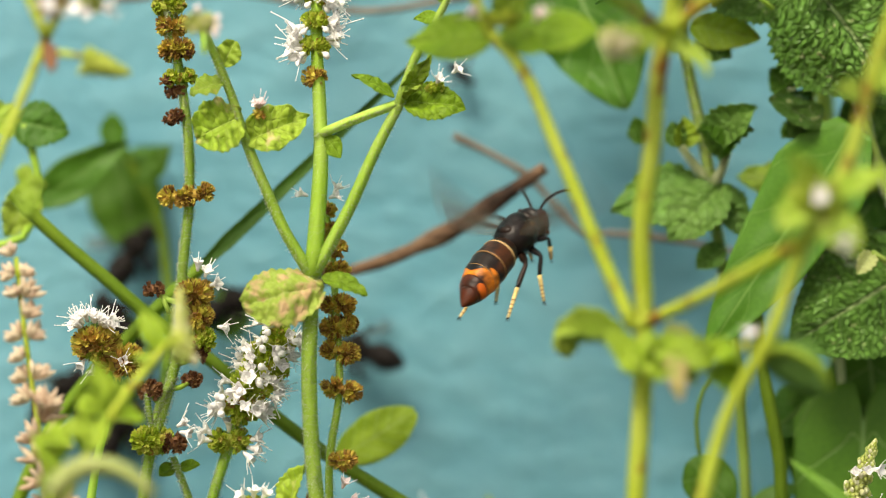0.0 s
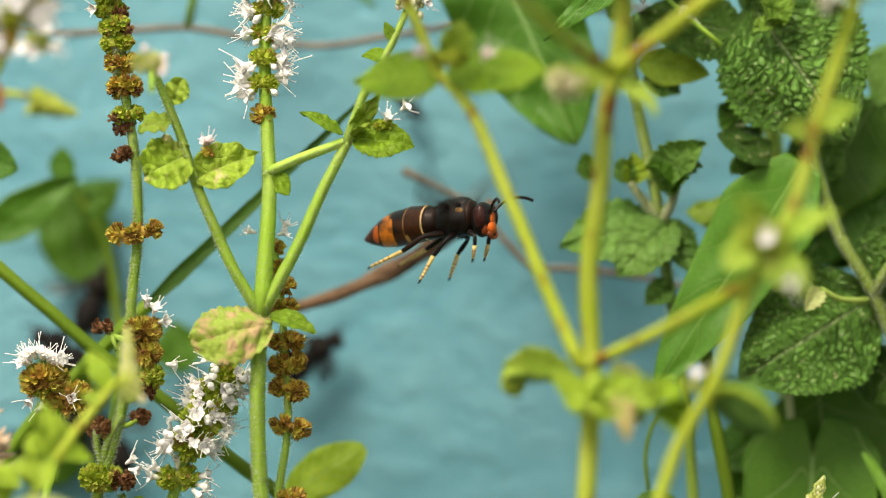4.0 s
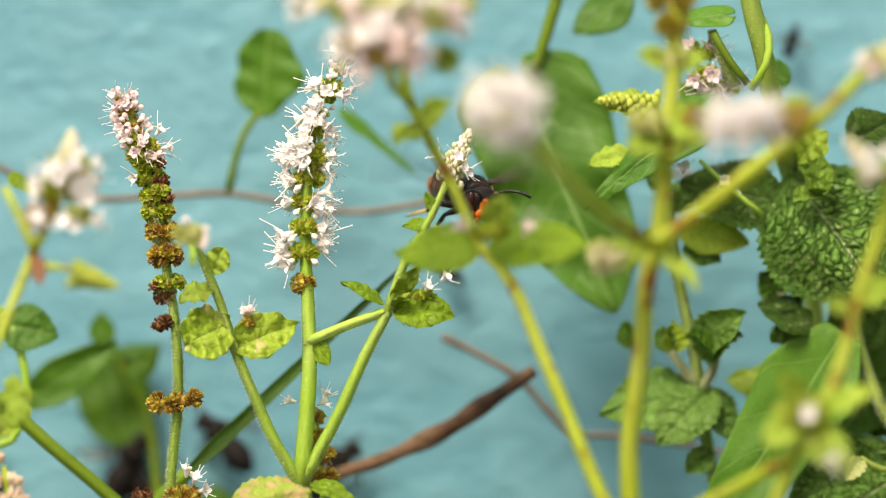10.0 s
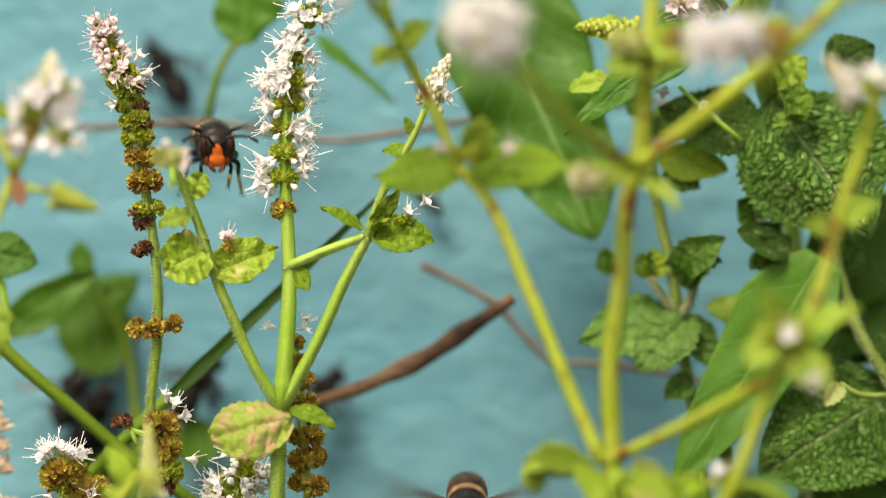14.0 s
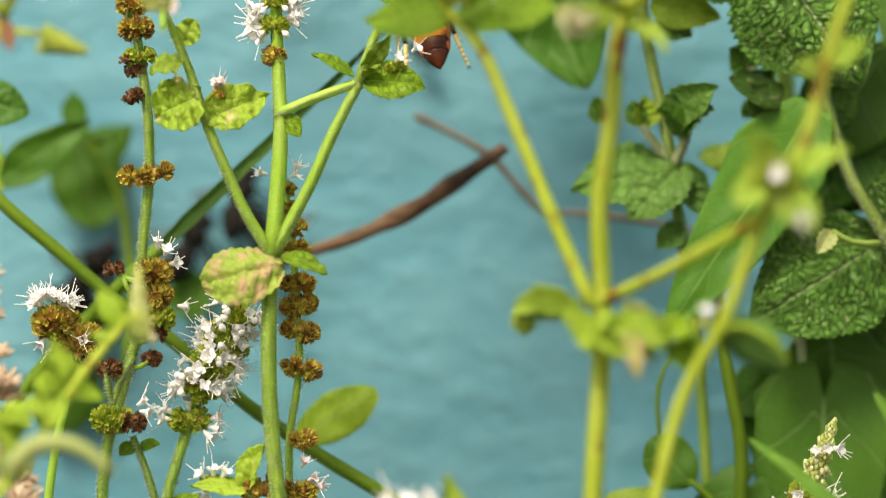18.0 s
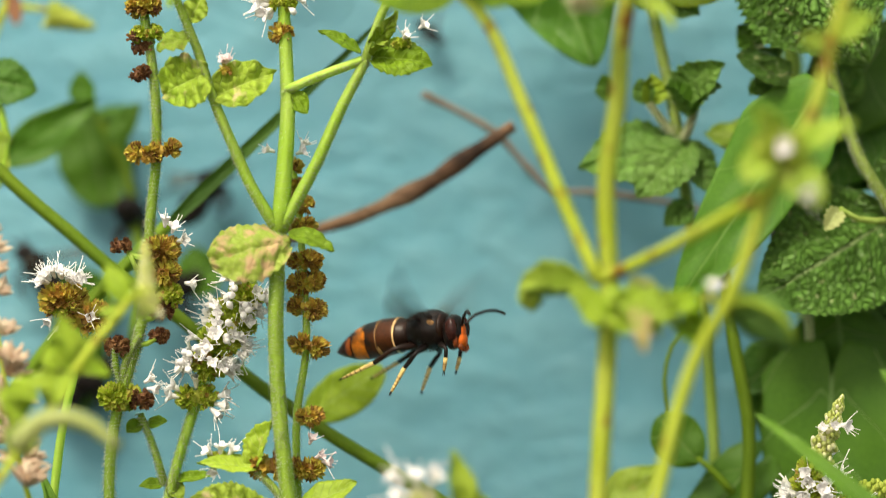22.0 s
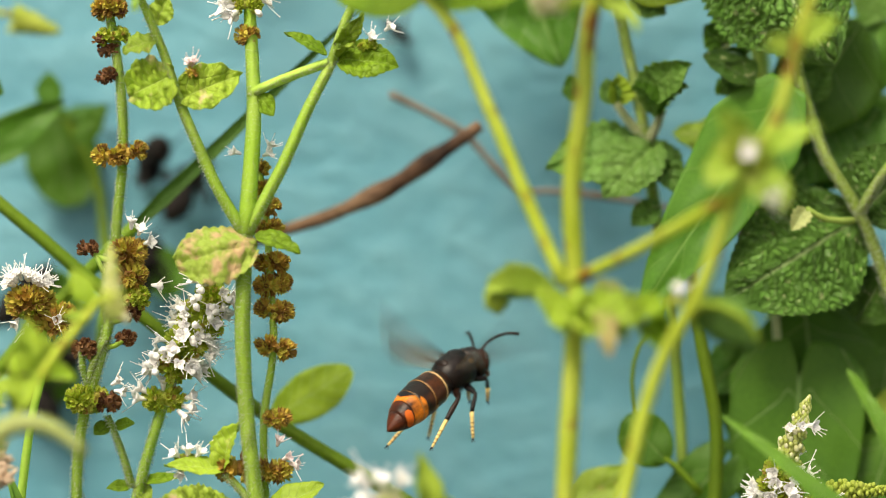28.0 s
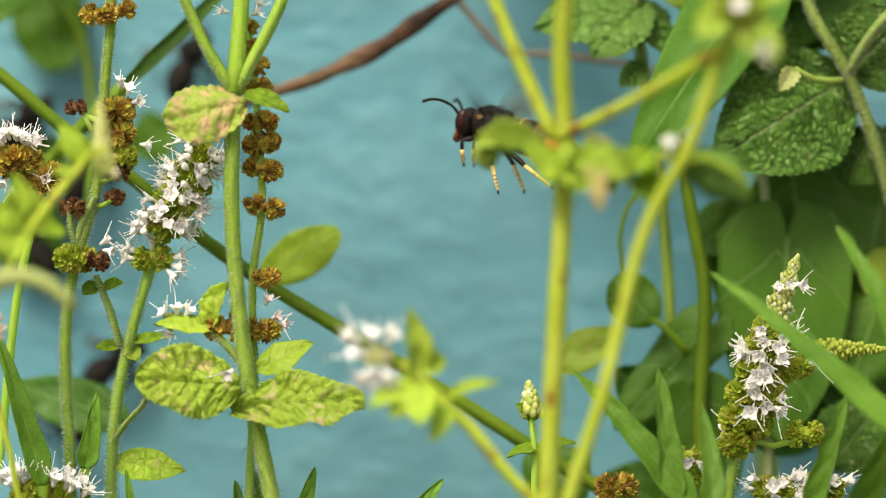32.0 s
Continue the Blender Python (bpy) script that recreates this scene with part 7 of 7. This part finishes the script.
def motions():
    # The hovering hornet: seconds, place, direction of its head.
    rows = [
        (0.0, (9.5, 2.7, -1.0), (0.56, 0.64, 0.53)),
        (0.5, (3.2, 3.6, 1.7), (0.90, 0.34, 0.25)),
        (1.0, (2.8, 3.3, 10.6), (0.84, -0.54, -0.01)),
        (1.5, (3.4, 3.3, 9.2), (0.81, -0.58, 0.03)),
        (2.0, (6.2, 3.2, 12.5), (0.76, -0.64, -0.03)),
        (2.5, (6.7, 2.7, 15.0), (0.48, -0.84, -0.27)),
        (3.0, (6.7, 2.8, 16.4), (0.44, -0.87, -0.24)),
        (3.5, (6.1, 2.7, 13.0), (0.41, -0.88, -0.25)),
        (4.2, (6.2, 4.8, 11.4), (0.90, -0.10, 0.20)),
        (4.8, (2.8, 4.8, 9.8), (0.60, 0.60, 0.50)),
        (5.5, (2.8, 3.8, 10.8), (-0.02, 0.59, 0.81)),
        (6.0, (2.1, 3.9, 17.2), (-0.22, 0.65, 0.72)),
        (6.5, (6.9, 4.0, 17.0), (-0.21, 0.72, 0.67)),
        (7.0, (7.3, 3.9, 30.6), (-0.02, 0.65, 0.76)),
        (7.5, (6.7, 6.0, 47.7), (-0.05, 0.68, 0.72)),
        (8.0, (4.0, 7.2, 48.0), (-0.20, 0.68, 0.72)),
        (8.5, (2.2, 7.2, 48.1), (0.30, 0.20, 0.90)),
        (9.0, (1.2, 7.1, 43.3), (0.78, 0.49, 0.40)),
        (9.5, (-0.1, 6.8, 48.0), (0.76, -0.65, -0.00)),
        (10.0, (4.8, 6.3, 47.9), (0.34, -0.90, -0.26)),
        (10.5, (11.5, 7.2, 37.7), (0.70, 0.30, 0.30)),
        (11.0, (29.0, 6.5, 41.2), (-0.75, -0.62, -0.1)),
        (11.5, (22.7, 5.5, 37.5), (-0.45, -0.85, -0.15)),
        (12.0, (17.5, 3.8, 33.1), (-0.17, -0.94, -0.30)),
        (12.5, (6.7, 2.4, 27.6), (0.03, -0.90, -0.43)),
        (13.0, (5.5, 2.7, 20.1), (0.43, -0.85, -0.32)),
        (13.5, (9.4, 2.7, 14.1), (0.48, -0.83, -0.30)),
        (13.8, (9.0, 3.6, -5.1), (0.10, -0.88, -0.36)),
        (14.0, (9.9, 2.4, -20.6), (-0.01, -0.91, -0.42)),
        (14.4, (-2.2, 3.6, -27.9), (-0.10, -0.90, -0.20)),
        (14.8, (-5.7, 3.6, -24.2), (0.00, -0.94, -0.22)),
        (15.0, (-3.8, 2.5, -23.0), (0.02, -0.95, -0.32)),
        (15.2, (-4.7, 3.6, -21.9), (0.50, -0.80, 0.00)),
        (15.4, (-4.0, 3.6, -23.3), (0.90, -0.25, 0.15)),
        (15.5, (-6.6, 3.2, -22.6), (0.72, -0.70, -0.00)),
        (16.2, (-6.5, 4.8, -19.7), (0.80, 0.30, 0.50)),
        (17.0, (-9.5, 6.0, -10.5), (0.40, 0.68, 0.72)),
        (17.5, (-10.4, 5.5, -1.7), (0.28, 0.81, 0.51)),
        (17.7, (-0.1, 6.0, 15.0), (0.10, 0.68, 0.72)),
        (18.0, (3.8, 7.2, 39.2), (-0.20, 0.68, 0.72)),
        (18.3, (8.3, 8.4, 38.6), (0.30, 0.20, 0.60)),
        (18.6, (16.4, 7.2, 33.7), (0.60, -0.60, 0.00)),
        (18.8, (9.1, 4.8, 22.8), (0.50, -0.82, -0.15)),
        (19.0, (5.6, 2.8, 4.3), (0.49, -0.84, -0.24)),
        (19.5, (14.5, 2.7, -26.9), (0.38, -0.88, -0.27)),
        (20.0, (22.5, 2.6, -25.7), (0.03, -0.95, -0.31)),
        (20.5, (19.8, 2.6, -26.2), (-0.01, -0.95, -0.31)),
        (21.0, (13.8, 2.5, -24.5), (0.05, -0.94, -0.33)),
        (21.5, (7.2, 2.9, -25.7), (0.67, -0.70, -0.24)),
        (22.0, (-2.1, 3.4, -22.6), (0.87, -0.48, 0.06)),
        (22.5, (-7.2, 3.6, -17.3), (0.78, 0.55, 0.30)),
        (23.0, (0.3, 3.6, -15.0), (0.89, 0.31, 0.34)),
        (23.5, (25.2, 3.6, -12.2), (0.84, 0.44, 0.32)),
        (24.0, (28.5, 3.4, -1.7), (0.87, -0.49, 0.04)),
        (24.5, (31.0, 3.2, 3.1), (0.82, -0.57, -0.06)),
        (25.0, (29.3, 2.5, 12.3), (-0.03, -0.93, -0.37)),
        (25.5, (-0.4, 3.0, 8.4), (-0.79, -0.54, -0.27)),
        (26.1, (-7.8, 4.8, -4.7), (-0.50, 0.70, 0.30)),
        (26.8, (-1.6, 4.8, -22.1), (0.30, 0.70, 0.60)),
        (27.5, (5.1, 2.6, -30.7), (0.60, 0.60, 0.53)),
        (28.0, (9.4, 3.5, -32.0), (0.66, 0.65, 0.39)),
        (28.2, (13.1, 3.6, -30.0), (0.92, 0.00, 0.35)),
        (28.5, (15.0, 3.7, -28.4), (0.90, 0.38, 0.20)),
        (28.8, (20.4, 3.6, -36.0), (0.40, 0.68, 0.72)),
        (29.0, (21.6, 2.8, -34.5), (0.39, 0.72, 0.57)),
        (29.2, (20.6, 3.6, -33.4), (0.25, 0.68, 0.72)),
        (29.5, (21.1, 2.9, -33.2), (0.40, 0.73, 0.55)),
        (29.8, (22.2, 3.6, -34.7), (0.22, 0.68, 0.72)),
        (30.0, (23.0, 3.0, -35.1), (0.23, 0.79, 0.57)),
        (30.2, (23.9, 3.6, -34.4), (0.05, 0.68, 0.72)),
        (30.5, (20.9, 3.1, -39.8), (0.06, 0.82, 0.56)),
        (30.8, (20.6, 3.6, -37.6), (-0.05, 0.68, 0.72)),
        (31.0, (23.3, 3.1, -32.4), (-0.17, 0.81, 0.56)),
        (31.2, (23.2, 3.6, -27.5), (-0.35, 0.40, 0.80)),
        (31.5, (29.1, 2.6, -19.5), (-0.62, 0.59, 0.52)),
        (31.8, (29.5, 3.6, -14.2), (-0.92, 0.10, 0.30)),
        (32.0, (28.6, 3.8, -12.1), (-0.88, 0.42, 0.2)),
    ]
    walk(hornet, [(t, heading(p, d, (0, -1, 0.35) if d[1] > 0.4 and d[2] > 0.55 else (0, 0, 1))) for t, p, d in rows])

    rows = [
        (0.0, (-260, 20, 160), (0.9, -0.3, 0)),
        (11.5, (-200, 15, 140), (0.9, -0.3, 0)),
        (11.8, (-92.1, 7.2, 84.4), (0.8, -0.5, 0.0)),
        (12.0, (-74.5, 7.2, 78.4), (0.65, -0.7, -0.1)),
        (12.4, (-63.6, 7.2, 69.5), (0.55, -0.8, 0.0)),
        (12.7, (-63.0, 8.4, 64.0), (0.55, -0.8, 0.0)),
        (13.0, (-60.5, 8.4, 60.2), (0.6, -0.78, 0.0)),
        (13.3, (-47.6, 8.4, 56.0), (0.55, -0.8, 0.0)),
        (13.5, (-44.1, 8.4, 54.3), (0.85, -0.4, 0.0)),
        (13.8, (-39.9, 8.4, 51.4), (0.85, -0.45, -0.05)),
        (14.0, (-35.8, 8.4, 43.8), (0.12, -0.95, -0.22)),
        (14.3, (-30.2, 8.4, 33.0), (0.6, -0.75, -0.1)),
        (14.6, (-18.1, 8.4, 30.5), (0.85, -0.4, 0.0)),
        (14.8, (-10.2, 8.4, 32.1), (0.7, -0.7, -0.05)),
        (15.0, (-6.4, 8.4, 31.5), (0.45, -0.85, -0.1)),
        (15.4, (-5.2, 6.0, 22.7), (0.1, -0.9, -0.2)),
        (15.5, (-5.1, 6.0, 20.1), (0.0, -0.9, -0.2)),
        (16.5, (5.5, 7.2, 25.6), (-0.2, 0.5, 0.6)),
        (17.5, (7.1, 7.2, 30.3), (-0.55, 0.35, 0.65)),
        (17.7, (9.3, 7.2, 43.0), (-0.3, 0.4, 0.8)),
        (18.2, (6.4, 9.4, 114.1), (-0.2, 0.4, 0.8)),
        (20.0, (40, 30, 260), (0.2, 0.5, 0.8)),
        (32.0, (120, 30, 320), (0.2, 0.5, 0.8)),
    ]
    walk(hornet_b, [(t, heading(p, d)) for t, p, d in rows])

    # Wings beat through their middle at every second key.
    beat = (0.0, 1.0, 0.0, -1.0)
    for wings in (hornet_wings, hornet_b_wings):
        for w, s, hind in wings:
            at = w.location.copy()
            walk(w, [(k / 30, pose(at.x, at.y, at.z, s * (18 + (46 - 8 * hind) * beat[k % 4]), 0, s * (-14 * hind))) for k in range(0, 961)])

    # Honey bees crossing or hovering before the wall.
    away = (-220, 60, -160)
    paths = [
        [(0.0, (-170, 62, 190)), (8.9, (-120, 62, 160)), (9.2, (-44.3, 67.0, 74.3)), (9.5, (-37.7, 67.0, 40.4)), (9.8, (-66.2, 67.0, 3.4)), (10.1, (-88.7, 67.0, -11.3)), (10.8, (60, 60, 170)), (11.0, (6.8, 67.0, 80.9)), (11.2, (-1.4, 67.0, 51.5)), (11.5, (-15.7, 67.0, 13.3)), (11.8, (-36.1, 67.0, -13.3)), (32.0, away)],
        [(0.0, (150, 62, 200)), (12.1, (24.3, 67.0, 98.6)), (12.4, (9.3, 67.0, 74.5)), (12.5, (-0.9, 67.0, 70.0)), (12.7, (-33.2, 67.0, 40.3)), (13.0, (-43.0, 67.0, 5.0)), (13.4, (-52.1, 67.0, -24.9)), (28.5, (-120, 60, 60)), (29.3, (-36.2, 67.0, 38.1)), (29.8, (-2.9, 67.0, -15.6)), (30.0, (11.3, 67.0, -39.5)), (30.2, (19.2, 67.0, -54.6)), (30.5, (26.3, 67.0, -82.9)), (32.0, (60, 60, -130))],
        [(0.0, (-190, 60, -190)), (13.0, (2.1, 67.0, -22.9)), (13.5, (-14.6, 67.0, -9.9)), (13.8, (-31.6, 67.0, 28.9)), (14.0, (-46.1, 67.0, 57.9)), (14.3, (-58.5, 67.0, 91.5)), (32.0, (-260, 60, 120))],
        [(0.0, (-59.7, 67.0, -1.2)), (3.0, (-55.7, 67.0, -2.9)), (6.0, (-60.1, 67.0, -2.4)), (9.0, (-58.2, 67.0, -3.5)), (12.0, (-58.9, 67.0, -3.4)), (15.0, (-61.6, 67.0, -9.1)), (19.0, (-58.1, 67.0, -6.5)), (23.0, (-36.9, 67.0, 4.4)), (28.0, (-36.9, 67.0, 4.1)), (30.0, (-35.7, 67.0, 0.9)), (32.0, (-34.4, 67.0, 1.9))],
        [(0.0, (-41.8, 67.0, -10.6)), (3.0, (-15.5, 67.0, -14.7)), (6.0, (-16.6, 67.0, -9.4)), (9.0, (-17.9, 67.0, -5.6)), (12.0, (-20.8, 67.0, -2.3)), (15.0, (-16.5, 67.0, -4.7)), (19.0, (-34.4, 67.0, 10.2)), (20.5, (-34.1, 67.0, 14.4)), (23.0, (-64.8, 67.0, -11.1)), (28.0, (-68.1, 67.0, -16.2)), (30.0, (-66.3, 67.0, -8.6)), (32.0, (-65.7, 67.0, -9.3))],
        [(0.0, (-14.4, 67.0, -19.2)), (3.0, (-46.6, 67.0, -33.0)), (6.0, (-60.6, 67.0, -13.1)), (9.0, (-30.3, 67.0, 1.4)), (12.0, (-64.8, 67.0, 0.9)), (15.0, (-64.9, 67.0, -4.8)), (19.0, (-20.5, 67.0, -0.5)), (21.0, (-65.1, 67.0, -8.8)), (23.0, (-71.3, 67.0, -13.3)), (28.0, (-43.3, 67.0, 9.5)), (30.0, (-50.4, 67.0, -45.2)), (31.0, (-34.6, 67.0, -71.3)), (32.0, (-58.9, 67.0, -65.2))],
        [(0.0, (-61.1, 67.0, -13.9)), (3.0, (-61.1, 67.0, -9.3)), (6.0, (-66.0, 67.0, -22.8)), (9.0, (-57.1, 67.0, -12.6)), (12.0, (-54.1, 67.0, -7.7)), (15.0, (-55.2, 67.0, -17.7)), (19.0, (-62.4, 67.0, -13.4)), (23.0, (-65.9, 67.0, -34.8)), (28.0, (-66.0, 67.0, -34.5)), (30.0, (-64.3, 67.0, -35.0)), (32.0, (-63.6, 67.0, -32.4))],
        [(0.0, (-62.2, 67.0, -34.8)), (3.0, (-59.5, 67.0, -23.3)), (6.0, (-63.9, 67.0, -31.4)), (9.0, (-64.6, 67.0, -26.6)), (15.0, (-63.8, 67.0, -26.3)), (19.0, (-64.5, 67.0, -25.3)), (23.0, (-62.7, 67.0, -34.8)), (28.0, (-63.8, 67.0, -29.1)), (30.0, (-66.0, 67.0, -54.8)), (32.0, (-48.6, 67.0, -55.0))],
        [(0.0, (-73.5, 67.0, -27.8)), (6.0, (-71.4, 67.0, -33.5)), (15.0, (-40.1, 67.0, -0.5)), (19.0, (-43.0, 67.0, -3.8)), (20.0, (-46.7, 67.0, -4.4)), (23.0, (-45.5, 67.0, -19.8)), (28.0, (-45.5, 67.0, -12.0)), (32.0, (-53.9, 67.0, -18.4))],
    ]
    for n, (bee, rows) in enumerate(zip(bees, paths)):
        made = []
        for k, (t, p) in enumerate(rows):
            q = rows[min(k + 1, len(rows) - 1)][1]
            w = rows[max(k - 1, 0)][1]
            d = np.array(q) - np.array(w)
            turn = unit(d + (40 * math.cos(n * 1.7), 30, 25))
            made.append((t, heading(p, turn * (1, 0.3, 1))))
        walk(bee, made)


motions()
